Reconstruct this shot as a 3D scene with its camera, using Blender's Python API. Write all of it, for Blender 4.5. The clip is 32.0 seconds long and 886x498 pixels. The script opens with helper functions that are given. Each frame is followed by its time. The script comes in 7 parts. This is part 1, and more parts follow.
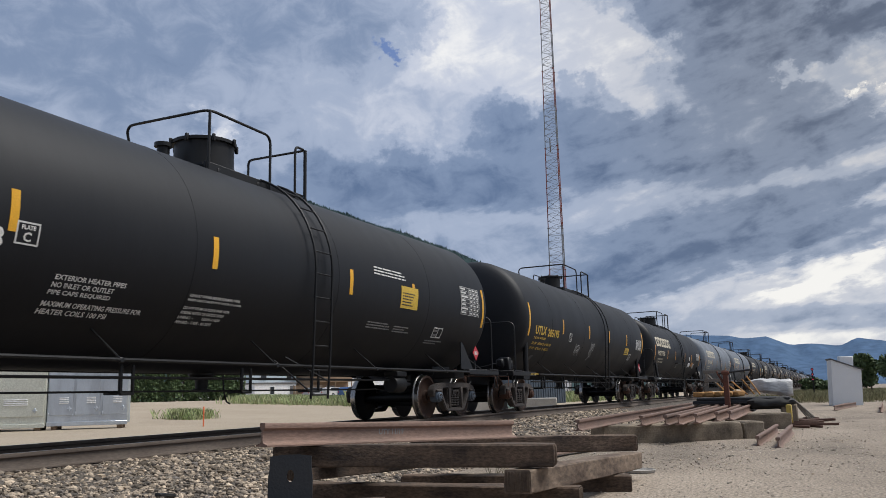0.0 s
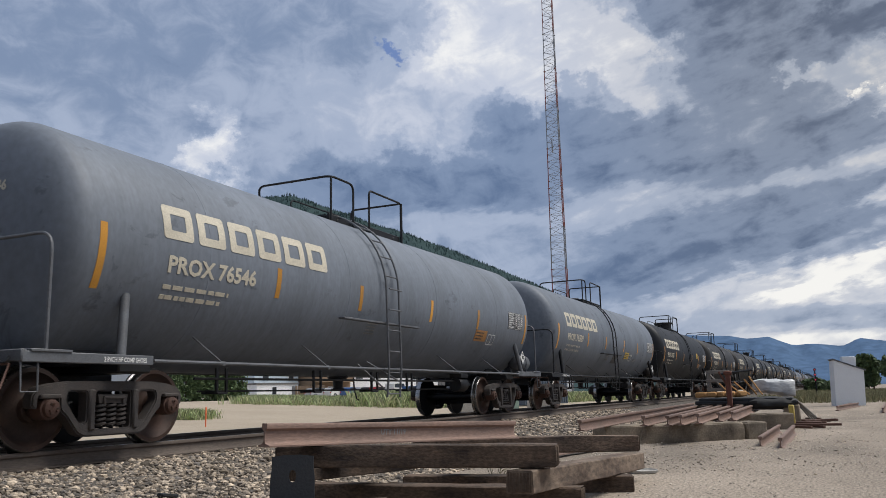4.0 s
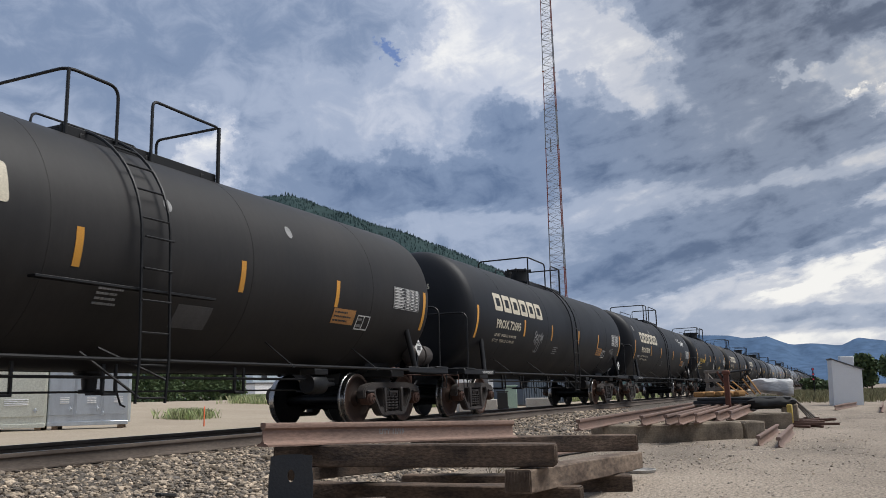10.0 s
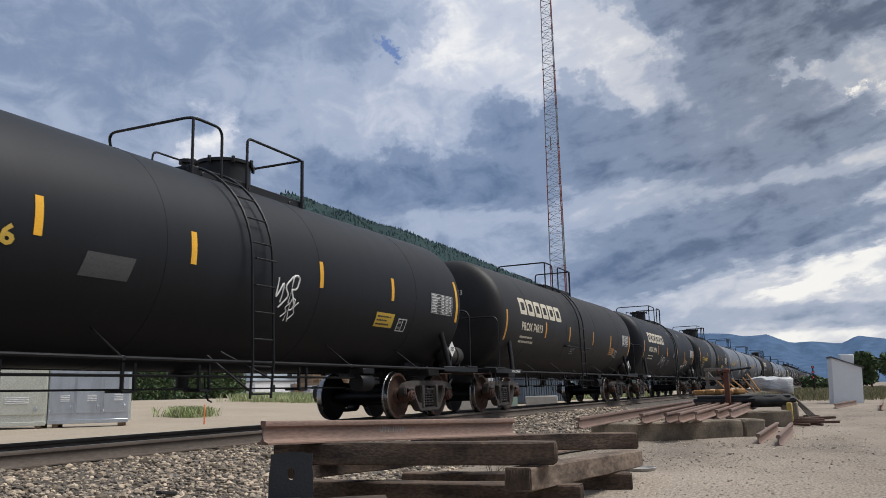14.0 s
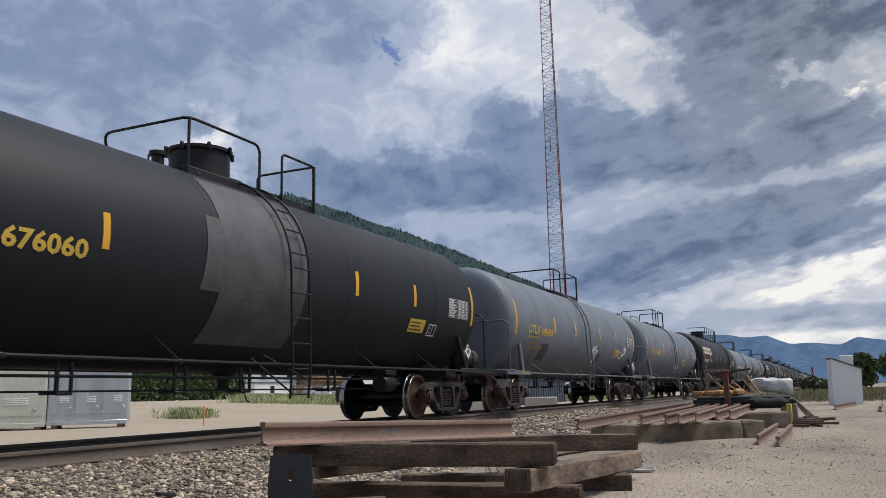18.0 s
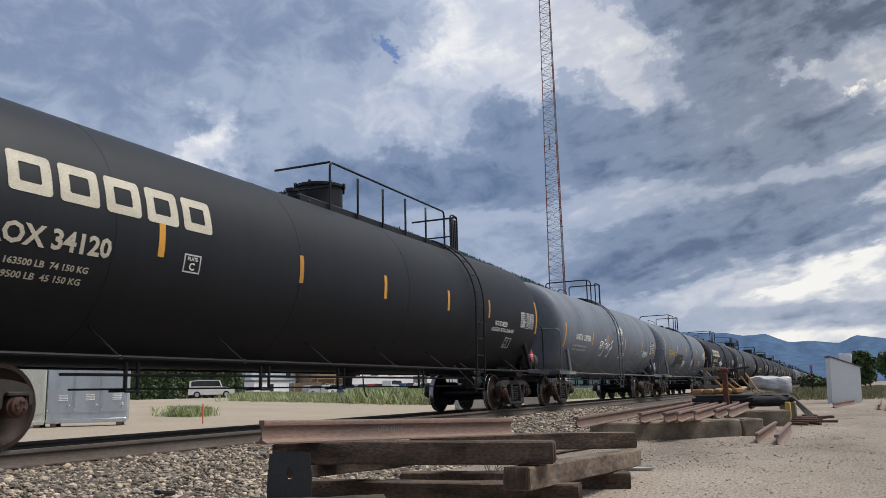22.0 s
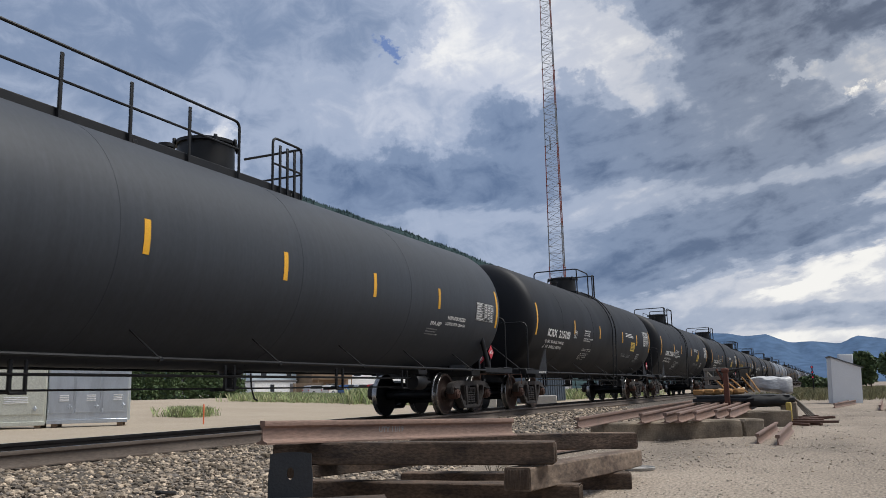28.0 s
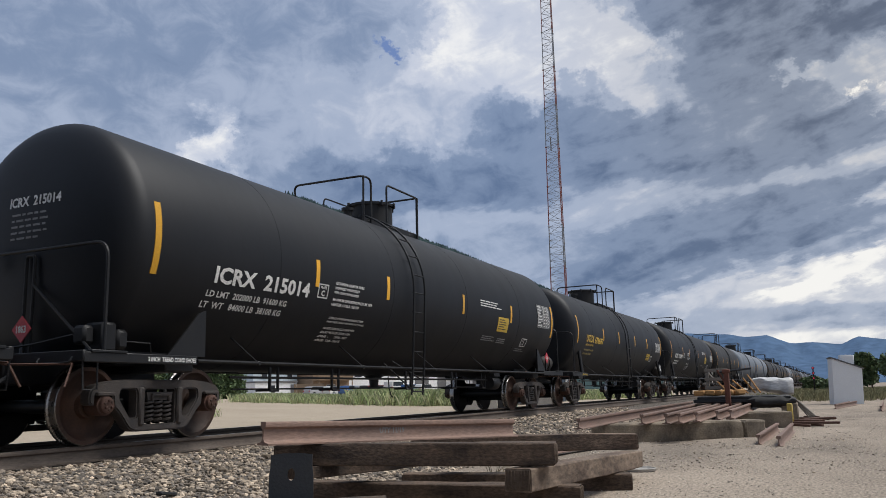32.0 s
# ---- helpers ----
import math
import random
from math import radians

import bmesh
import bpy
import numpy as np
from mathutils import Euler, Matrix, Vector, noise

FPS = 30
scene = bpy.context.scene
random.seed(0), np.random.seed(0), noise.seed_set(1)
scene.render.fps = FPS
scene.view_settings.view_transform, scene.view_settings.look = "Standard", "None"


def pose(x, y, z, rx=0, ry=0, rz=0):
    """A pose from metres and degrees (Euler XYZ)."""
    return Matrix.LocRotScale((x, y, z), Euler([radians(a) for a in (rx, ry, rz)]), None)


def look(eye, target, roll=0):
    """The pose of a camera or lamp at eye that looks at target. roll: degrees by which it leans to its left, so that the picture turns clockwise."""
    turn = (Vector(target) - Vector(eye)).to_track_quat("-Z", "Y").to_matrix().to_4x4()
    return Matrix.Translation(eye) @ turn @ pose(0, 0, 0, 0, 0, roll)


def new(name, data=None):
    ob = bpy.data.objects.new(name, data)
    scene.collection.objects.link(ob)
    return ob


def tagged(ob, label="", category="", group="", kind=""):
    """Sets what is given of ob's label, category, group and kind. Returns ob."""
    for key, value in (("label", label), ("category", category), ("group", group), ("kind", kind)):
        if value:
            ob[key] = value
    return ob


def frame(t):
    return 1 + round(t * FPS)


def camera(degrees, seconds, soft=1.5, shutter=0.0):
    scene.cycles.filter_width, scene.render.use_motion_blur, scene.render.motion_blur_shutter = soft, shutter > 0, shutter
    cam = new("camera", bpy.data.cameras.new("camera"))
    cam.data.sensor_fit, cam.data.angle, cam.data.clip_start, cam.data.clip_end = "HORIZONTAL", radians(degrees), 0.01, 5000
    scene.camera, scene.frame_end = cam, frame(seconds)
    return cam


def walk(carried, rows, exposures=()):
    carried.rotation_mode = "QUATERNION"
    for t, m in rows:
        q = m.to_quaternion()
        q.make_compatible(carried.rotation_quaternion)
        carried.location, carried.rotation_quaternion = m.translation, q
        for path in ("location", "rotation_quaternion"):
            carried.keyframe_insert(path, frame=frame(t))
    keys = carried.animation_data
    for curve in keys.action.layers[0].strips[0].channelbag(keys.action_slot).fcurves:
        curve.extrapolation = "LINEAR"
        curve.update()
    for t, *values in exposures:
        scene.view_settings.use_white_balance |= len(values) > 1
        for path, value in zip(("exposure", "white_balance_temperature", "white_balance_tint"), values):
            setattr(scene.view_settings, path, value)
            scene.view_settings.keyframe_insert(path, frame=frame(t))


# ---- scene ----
# The eye stands still by the yard; the phone sways by a fraction of a degree.
EYE = (0.0, 0.0, 1.009)
LENS = 56.61
YAW, PITCH, ROLL, PXR = 24.808, 9.873, -1.365, 1455.8


def aim(dx, dy):
    """The pose of the camera, swayed by dx to the left and dy upwards."""
    a, b = radians(YAW) + dx / PXR, radians(PITCH) + dy / PXR
    way = (math.cos(a) * math.cos(b), math.sin(a) * math.cos(b), math.sin(b))
    return look(EYE, tuple(e + 10 * w for e, w in zip(EYE, way)), ROLL)


cam = camera(LENS, 32.0, soft=0.6, shutter=0.03)
walk(cam, [(t, aim(dx, dy)) for t, dx, dy in (
    (0, 1.3, 3), (1, -1.1, 2.4), (2, 2.6, 1.3), (3, 5.7, 3), (3.5, 5, 3.9), (5.5, 4.2, 2.4), (6, 4.2, 3.5), (7, 3.5, 3.5), (8, 4.4, 2.8),
    (9, 4.4, 2.2), (10, 2.2, 2.8), (10.5, -1.1, 3), (11, -.2, 3), (12, 0, 3), (13, .4, 1.5), (14, 2.4, -.5), (17, 1.7, 1.3), (18, 1.5, 1.5),
    (19, 0, 0), (20, 1.3, -.7), (21, 0, -.9), (22, 0, -1.6), (23, 1.3, -.7), (24, .9, -1.8), (25, .2, -1.6), (28, 1.3, -.9), (29, 0, -.5),
    (30, 1.3, -.2), (31, 1.3, -.7), (32, 2.6, .7))])

# ---- sky and sun ----
world = bpy.data.worlds.new("world")
scene.world = world
world.use_nodes = True
WN, WL = world.node_tree.nodes, world.node_tree.links
WN.clear()


def wmath(op, a, b=None, c=None, clamp=False):
    n = WN.new("ShaderNodeMath")
    n.operation, n.use_clamp = op, clamp
    for i, v in enumerate((a, b, c)):
        if v is None:
            continue
        if isinstance(v, (int, float)):
            n.inputs[i].default_value = v
        else:
            WL.new(v, n.inputs[i])
    return n.outputs[0]


def wramp(fac, stops):
    n = WN.new("ShaderNodeValToRGB")
    n.color_ramp.interpolation = "EASE"
    while len(n.color_ramp.elements) < len(stops):
        n.color_ramp.elements.new(0.5)
    for e, (p, c) in zip(n.color_ramp.elements, stops):
        e.position, e.color = p, (*c, 1)
    WL.new(fac, n.inputs[0])
    return n.outputs[0]


def wmix(fac, a, b):
    n = WN.new("ShaderNodeMix")
    n.data_type = "RGBA"
    for sock, v in ((n.inputs[0], fac), (n.inputs[6], a), (n.inputs[7], b)):
        if isinstance(v, (int, float)):
            sock.default_value = v
        elif isinstance(v, tuple):
            sock.default_value = (*v, 1)
        else:
            WL.new(v, sock)
    return n.outputs[2]


way = WN.new("ShaderNodeTexCoord").outputs["Generated"]
sep = WN.new("ShaderNodeSeparateXYZ")
WL.new(way, sep.inputs[0])
up = wmath("MAXIMUM", sep.outputs[2], 0.0)


def degrees_of(socket):
    return wmath("MULTIPLY", socket, 180 / math.pi)


def smooth(value, low, high):
    n = WN.new("ShaderNodeMapRange")
    n.interpolation_type = "SMOOTHSTEP"
    n.inputs[1].default_value, n.inputs[2].default_value = low, high
    WL.new(value, n.inputs[0])
    return n.outputs[0]


def layer(start, az, el, w, h, tilt, value, amount, soft, field):
    """One body of cloud round a heading and height, w by h degrees, leaning by tilt, laid over what is there."""
    m = WN.new("ShaderNodeMapping")
    m.vector_type = "TEXTURE"
    m.inputs["Location"].default_value, m.inputs["Rotation"].default_value, m.inputs["Scale"].default_value = (-az, el, 0), (0, 0, radians(tilt)), (w, h, 1)
    WL.new(field, m.inputs[0])
    d = WN.new("ShaderNodeVectorMath")
    d.operation = "LENGTH"
    WL.new(m.outputs[0], d.inputs[0])
    r = WN.new("ShaderNodeMapRange")
    r.interpolation_type = "SMOOTHSTEP"
    for k, v in zip((1, 2, 3, 4), (1 - soft, 1 + soft, amount, 0.0)):
        r.inputs[k].default_value = v
    WL.new(d.outputs["Value"], r.inputs[0])
    mix = WN.new("ShaderNodeMix")
    mix.data_type = "FLOAT"
    WL.new(r.outputs[0], mix.inputs[0]), WL.new(start, mix.inputs[2])
    mix.inputs[3].default_value = value
    return mix.outputs[0]


def lay(start, *rows):
    for row in rows:
        start = layer(start, *row)
    return start


def plane(x, y):
    n = WN.new("ShaderNodeCombineXYZ")
    WL.new(x, n.inputs[0]), WL.new(y, n.inputs[1])
    return n.outputs[0]


def grain_of(tilt, wide, high, detail=8, rough=0.55, offset=0.0, warp=0.0):
    """Cloud texture over heading and height, in lumps of wide by high degrees that lean by tilt."""
    m = WN.new("ShaderNodeMapping")
    m.vector_type = "TEXTURE"
    m.inputs["Location"].default_value, m.inputs["Rotation"].default_value, m.inputs["Scale"].default_value = (offset, 3 * offset, 0), (0, 0, radians(tilt)), (wide, high, 1)
    WL.new(flat_sky, m.inputs[0])
    n = WN.new("ShaderNodeTexNoise")
    n.noise_dimensions = "2D"
    n.inputs["Scale"].default_value, n.inputs["Detail"].default_value, n.inputs["Roughness"].default_value, n.inputs["Distortion"].default_value = 1.0, detail, rough, warp
    WL.new(m.outputs[0], n.inputs["Vector"])
    return n.outputs[0]


def swing(noise_out, amount):
    return wmath("MULTIPLY_ADD", noise_out, amount, -0.5 * amount)


def display(r, g, b):
    """A colour as the eye reads it, from 0 to 255, as light."""
    return tuple((c / 255 / 12.92) if c < 10 else ((c / 255 + 0.055) / 1.055) ** 2.4 for c in (r, g, b))


# heading to the right and height over the horizon, in degrees
heading = degrees_of(wmath("ARCTAN2", sep.outputs[1], sep.outputs[0]))
across, rise = wmath("MULTIPLY", heading, -1.0), degrees_of(wmath("ARCSINE", sep.outputs[2]))
flat_sky = plane(across, rise)
calm = smooth(rise, 0.0, 9.0)
# two ragged versions of the sky's plane: billowing, and drawn out along the wind
PUFFY = plane(wmath("ADD", wmath("ADD", across, swing(grain_of(0, 5.0, 4.0, 9, 0.62, 11.0), 7.5)), swing(grain_of(0, 1.2, 1.0, 6, 0.6, 5.0), 1.0)),
              wmath("ADD", wmath("ADD", rise, swing(grain_of(0, 5.0, 4.0, 9, 0.62, 43.0), 6.0)), swing(grain_of(0, 1.2, 1.0, 6, 0.6, 77.0), 0.8)))
DRAWN = plane(wmath("ADD", wmath("ADD", across, swing(grain_of(8, 2.0, 0.8, 7, 0.6, 91.0), 2.4)), swing(grain_of(12, 9.0, 2.6, 9, 0.58, 19.0), 7.0)), wmath("ADD", rise, wmath("MULTIPLY", wmath("ADD", swing(grain_of(10, 7.0, 2.2, 9, 0.56, 57.0), 3.0), swing(grain_of(8, 1.8, 0.7, 7, 0.6, 23.0), 1.0)), calm)))
tone = wmath("ADD", swing(grain_of(0, 16, 9, 6, 0.5, 3.0), 0.25), 0.60)
tone = lay(tone, (28.1, 18.2, 13.5, 4.99, -0, 0.67, 0.75, 0.60, PUFFY), (17.6, 23.9, 10.7, 4.58, -10, 0.80, 0.95, 0.45, PUFFY), (24.2, 24.6, 3.1, 2.57, 18, 0.88, 0.80, 0.60, PUFFY), (24.0, 18.7, 4.5, 1.73, 8, 0.76, 0.60, 0.60, PUFFY), (28.5, 19.2, 3.1, 1.53, -0, 0.75, 0.70, 0.50, PUFFY), (32.2, 20.7, 2.9, 2.26, 1, 0.71, 0.50, 0.70, PUFFY), (39.0, 23.7, 3.2, 1.98, -6, 0.63, 0.55, 0.70, PUFFY), (52.3, 20.3, 6.7, 4.41, 8, 0.60, 0.60, 0.70, PUFFY), (33.8, 25.2, 6.2, 2.71, 7, 0.53, 0.75, 0.60, PUFFY), (45.9, 23.6, 4.8, 2.61, 7, 0.54, 0.60, 0.70, PUFFY), (28.4, 25.7, 3.6, 1.45, 0, 0.59, 0.75, 0.50, PUFFY))
tone = lay(tone, (50.5, 22.6, 9.5, 5.5, 0, 0.50, 0.45, 0.70, PUFFY))
tone = lay(tone, (41.0, 16.1, 2.2, 1.04, 11, 0.84, 0.90, 0.50, PUFFY), (40.9, 17.4, 1.1, 1.19, 78, 0.89, 0.90, 0.50, PUFFY), (40.7, 18.7, 0.5, 1.10, 84, 0.77, 0.70, 0.60, PUFFY), (38.1, 18.2, 2.3, 2.25, 3, 0.53, 0.50, 0.70, PUFFY), (26.9, 14.3, 9.3, 2.42, 3, 0.44, 0.90, 0.50, PUFFY), (21.7, 13.4, 4.8, 1.96, -6, 0.44, 0.80, 0.60, DRAWN))
tone = lay(tone, (15.5, 17.9, 6.6, 2.28, -10, 0.50, 0.90, 0.35, PUFFY), (17.5, 16.7, 5.2, 2.69, -3, 0.46, 0.80, 0.50, PUFFY), (11.3, 15.9, 7.3, 2.34, -3, 0.49, 0.85, 0.50, PUFFY), (4.5, 16.3, 6.1, 2.55, 7, 0.49, 0.80, 0.50, PUFFY), (14.6, 20.1, 1.8, 0.82, -5, 0.59, 0.70, 0.50, PUFFY), (10.2, 14.2, 6.8, 0.98, -2, 0.44, 0.70, 0.60, DRAWN))
tone = lay(tone, (2.7, 23.4, 9.4, 2.13, -16, 0.44, 0.95, 0.40, PUFFY), (7.1, 24.5, 4.2, 0.91, -20, 0.47, 0.80, 0.50, PUFFY), (4.5, 20.8, 4.0, 2.66, -18, 0.46, 0.90, 0.40, PUFFY), (0.5, 20.9, 3.8, 1.38, -10, 0.49, 0.80, 0.50, PUFFY), (-4.4, 22.5, 2.9, 1.47, -13, 0.38, 0.80, 0.60, PUFFY), (6.1, 19.0, 2.2, 1.45, 3, 0.53, 0.60, 0.50, PUFFY))
tone = lay(tone, (-0.7, 18.9, 2.0, 0.69, -22, 0.79, 0.70, 0.60, PUFFY), (-3.7, 19.1, 1.9, 2.02, 19, 0.72, 0.75, 0.60, PUFFY), (-4.2, 17.6, 0.8, 0.54, 4, 0.96, 0.95, 0.50, PUFFY), (-1.4, 15.6, 3.0, 0.70, 13, 0.71, 0.55, 0.70, DRAWN), (-0.8, 16.4, 4.0, 0.84, 15, 0.46, 0.80, 0.60, DRAWN), (1.1, 14.7, 6.1, 0.79, 12, 0.46, 0.80, 0.60, DRAWN), (-3.8, 13.5, 1.6, 1.03, 11, 0.79, 0.60, 0.70, DRAWN), (-0.1, 12.9, 5.0, 0.46, 10, 0.65, 0.65, 0.70, DRAWN))
tone = lay(tone, (21.0, 12.0, 7.6, 0.78, 2, 0.70, 0.75, 0.70, DRAWN), (11.1, 13.0, 4.9, 0.91, 3, 0.68, 0.70, 0.70, DRAWN), (15.8, 11.0, 5.1, 0.54, 6, 0.71, 0.60, 0.70, DRAWN), (21.0, 10.4, 6.4, 0.94, 4, 0.58, 0.70, 0.70, DRAWN), (3.8, 11.3, 9.4, 0.96, 8, 0.45, 0.85, 0.60, DRAWN), (-3.5, 11.5, 1.6, 0.52, 6, 0.78, 0.75, 0.70, DRAWN), (9.4, 9.4, 6.3, 0.99, 5, 0.48, 0.80, 0.60, DRAWN))
tone = lay(tone, (0.9, 9.6, 8.0, 0.94, 7, 0.42, 0.85, 0.60, DRAWN), (13.3, 7.6, 4.2, 1.23, 2, 0.44, 0.90, 0.50, DRAWN), (6.9, 8.7, 7.2, 0.97, 5, 0.45, 0.85, 0.60, DRAWN), (9.6, 6.8, 4.0, 0.38, 13, 0.46, 0.60, 0.80, DRAWN), (17.9, 9.3, 2.7, 2.34, -3, 0.56, 0.50, 0.80, PUFFY))
tone = lay(tone, (1.9, 5.7, 7.3, 1.88, 2, 0.81, 0.95, 0.35, DRAWN), (7.9, 5.2, 4.0, 1.27, 7, 0.73, 0.80, 0.60, DRAWN), (-0.8, 7.0, 3.9, 0.85, 5, 0.93, 0.90, 0.60, DRAWN), (1.9, 6.2, 2.3, 0.58, -0, 0.98, 0.85, 0.60, DRAWN), (-3.5, 7.8, 1.8, 0.49, 8, 0.93, 0.80, 0.60, DRAWN), (-0.3, 8.4, 2.9, 0.29, 6, 0.59, 0.70, 0.60, DRAWN), (-2.8, 5.7, 1.9, 0.42, 1, 0.69, 0.80, 0.60, DRAWN), (3.2, 6.7, 1.5, 0.26, 10, 0.72, 0.60, 0.70, DRAWN))
tone = lay(tone, (5.8, 4.5, 4.5, 0.74, -0, 0.60, 0.75, 0.60, DRAWN), (-0.3, 4.5, 4.8, 0.60, -1, 0.58, 0.85, 0.60, DRAWN), (9.1, 3.5, 4.0, 0.83, -2, 0.65, 0.70, 0.70, DRAWN), (0.5, 2.9, 4.8, 0.50, -1, 0.90, 1.00, 0.60, DRAWN), (2.1, 3.8, 3.3, 0.22, 1, 0.73, 0.60, 0.70, DRAWN))
# billows, and streaks that lean with the wind towards the right
windy = smooth(across, -26.0, -8.0)
billow, streak, shred = grain_of(0, 3.4, 2.4, 9, 0.6, 8.0, 0.35), grain_of(16, 9.0, 1.5, 8, 0.52, 31.0, 0.1), grain_of(12, 2.8, 1.2, 8, 0.58, 64.0, 0.2)
tone = wmath("ADD", wmath("ADD", tone, 0.035), wmath("MULTIPLY", swing(billow, 0.24), wmath("SUBTRACT", 1.0, wmath("MULTIPLY", windy, 0.30))))
tone = wmath("ADD", tone, wmath("MULTIPLY", wmath("ADD", swing(streak, 0.15), swing(shred, 0.24)), wmath("MULTIPLY_ADD", windy, 0.8, 0.2)))
blue = wramp(tone, ((0.30, display(62, 80, 110)), (0.42, display(92, 113, 147)), (0.55, display(128, 146, 176)), (0.68, display(166, 179, 203)), (0.80, display(200, 207, 223)), (0.95, display(246, 246, 246))))
grey = wramp(tone, ((0.30, display(68, 76, 92)), (0.42, display(98, 108, 127)), (0.55, display(133, 143, 161)), (0.68, display(170, 177, 190)), (0.80, display(206, 206, 208)), (0.95, display(250, 247, 240))))
cloud = wmix(wmath("MULTIPLY", smooth(across, -22.0, 0.0), wmath("MULTIPLY_ADD", smooth(rise, 6.0, 20.0), 0.5, 0.5)), blue, grey)
sky = WN.new("ShaderNodeTexSky")
sky.sky_type, sky.sun_disc = "NISHITA", False
sky.sun_elevation, sky.sun_rotation = radians(60), radians(152)
skyc = WN.new("ShaderNodeMix")
skyc.data_type, skyc.blend_type = "RGBA", "MULTIPLY"
skyc.inputs[0].default_value = 1.0
WL.new(sky.outputs[0], skyc.inputs[6])
skyc.inputs[7].default_value = (0.085, 0.085, 0.085, 1)
hole = layer(wmath("MULTIPLY", up, 0.0), 29.2, 23.8, 0.95, 0.34, -4, 1.0, 0.75, 0.50, PUFFY)
col = wmix(hole, cloud, (0.095, 0.185, 0.46))
col = wmix(0.04, col, skyc.outputs[2])
haze = wmath("POWER", wmath("SUBTRACT", 1.0, up, clamp=True), 40.0)
col = wmix(wmath("MULTIPLY", haze, 0.10), col, (0.42, 0.50, 0.62))
bg = WN.new("ShaderNodeBackground")
WL.new(col, bg.inputs[0])
bg.inputs[1].default_value = 1.0
WL.new(bg.outputs[0], WN.new("ShaderNodeOutputWorld").inputs[0])

sun = new("sun", bpy.data.lights.new("sun", "SUN"))
sun.data.energy, sun.data.angle, sun.data.color = 3.5, radians(32), (1.0, 0.975, 0.935)
SUN_AZ, SUN_EL = radians(-62), radians(60)
sun.matrix_world = look((40 * math.cos(SUN_EL) * math.cos(SUN_AZ), 40 * math.cos(SUN_EL) * math.sin(SUN_AZ), 40 * math.sin(SUN_EL)), (0, 0, 0))
scene.view_settings.exposure = 0.0

# ---- materials ----
MATS = {}


def mat(name, color, rough=0.6, metal=0.0, second=None, scale=3.0, fine=40.0, bump=0.15, mix=0.5, stretch=(1, 1, 1), spread=0.0, depth=0.01, island=False, grain=0.18, gloss=0.5, streak=0.0, scuff=0.0):
    """A surface with two scales of colour variation and a fine relief, in the thing's own space."""
    if name in MATS:
        return MATS[name]
    m = bpy.data.materials.new(name)
    m.use_nodes = True
    n, l = m.node_tree.nodes, m.node_tree.links
    b = n["Principled BSDF"]
    b.inputs["Roughness"].default_value, b.inputs["Metallic"].default_value, b.inputs["Specular IOR Level"].default_value = rough, metal, gloss
    tc = n.new("ShaderNodeTexCoord").outputs["Object"]
    mp = n.new("ShaderNodeMapping")
    mp.inputs["Scale"].default_value = stretch
    l.new(tc, mp.inputs[0])
    info = n.new("ShaderNodeObjectInfo")
    add = n.new("ShaderNodeVectorMath")
    add.operation = "ADD"
    l.new(mp.outputs[0], add.inputs[0])
    sc = n.new("ShaderNodeMath")
    sc.operation = "MULTIPLY"
    sc.inputs[1].default_value = 37.0
    l.new(info.outputs["Random"], sc.inputs[0])
    l.new(sc.outputs[0], add.inputs[1])
    big = n.new("ShaderNodeTexNoise")
    big.inputs["Scale"].default_value, big.inputs["Detail"].default_value, big.inputs["Roughness"].default_value = scale, 6, 0.6
    l.new(add.outputs[0], big.inputs["Vector"])
    small = n.new("ShaderNodeTexNoise")
    small.inputs["Scale"].default_value, small.inputs["Detail"].default_value = fine, 4
    l.new(mp.outputs[0], small.inputs["Vector"])
    second = second or tuple(c * 0.6 for c in color)
    r = n.new("ShaderNodeMapRange")
    r.inputs[1].default_value, r.inputs[2].default_value, r.inputs[4].default_value = 0.35, 0.68, 1.0
    l.new(big.outputs[0], r.inputs[0])
    k = n.new("ShaderNodeMath")
    k.operation = "MULTIPLY"
    k.inputs[1].default_value = mix
    l.new(r.outputs[0], k.inputs[0])
    c1 = n.new("ShaderNodeMix")
    c1.data_type = "RGBA"
    c1.inputs[6].default_value, c1.inputs[7].default_value = (*color, 1), (*second, 1)
    if island:
        isl = n.new("ShaderNodeNewGeometry").outputs["Random Per Island"]
        mod = n.new("ShaderNodeMath")
        mod.operation = "FRACT"
        mul7 = n.new("ShaderNodeMath")
        mul7.operation = "MULTIPLY"
        mul7.inputs[1].default_value = 7.31
        l.new(isl, mul7.inputs[0]), l.new(mul7.outputs[0], mod.inputs[0])
        l.new(mod.outputs[0], c1.inputs[0])
    else:
        l.new(k.outputs[0], c1.inputs[0])
    val = n.new("ShaderNodeMapRange")
    val.inputs[1].default_value, val.inputs[2].default_value, val.inputs[3].default_value, val.inputs[4].default_value = 0.3, 0.7, 1 - grain, 1 + grain
    l.new(small.outputs[0], val.inputs[0])
    hsv = n.new("ShaderNodeHueSaturation")
    l.new(c1.outputs[2], hsv.inputs["Color"])
    if spread or island:
        source = n.new("ShaderNodeNewGeometry").outputs["Random Per Island"] if island else info.outputs["Random"]
        sp = n.new("ShaderNodeMapRange")
        sp.inputs[3].default_value, sp.inputs[4].default_value = 1 - spread, 1 + spread
        l.new(source, sp.inputs[0])
        mul = n.new("ShaderNodeMath")
        mul.operation = "MULTIPLY"
        l.new(sp.outputs[0], mul.inputs[0]), l.new(val.outputs[0], mul.inputs[1])
        l.new(mul.outputs[0], hsv.inputs["Value"])
    else:
        l.new(val.outputs[0], hsv.inputs["Value"])
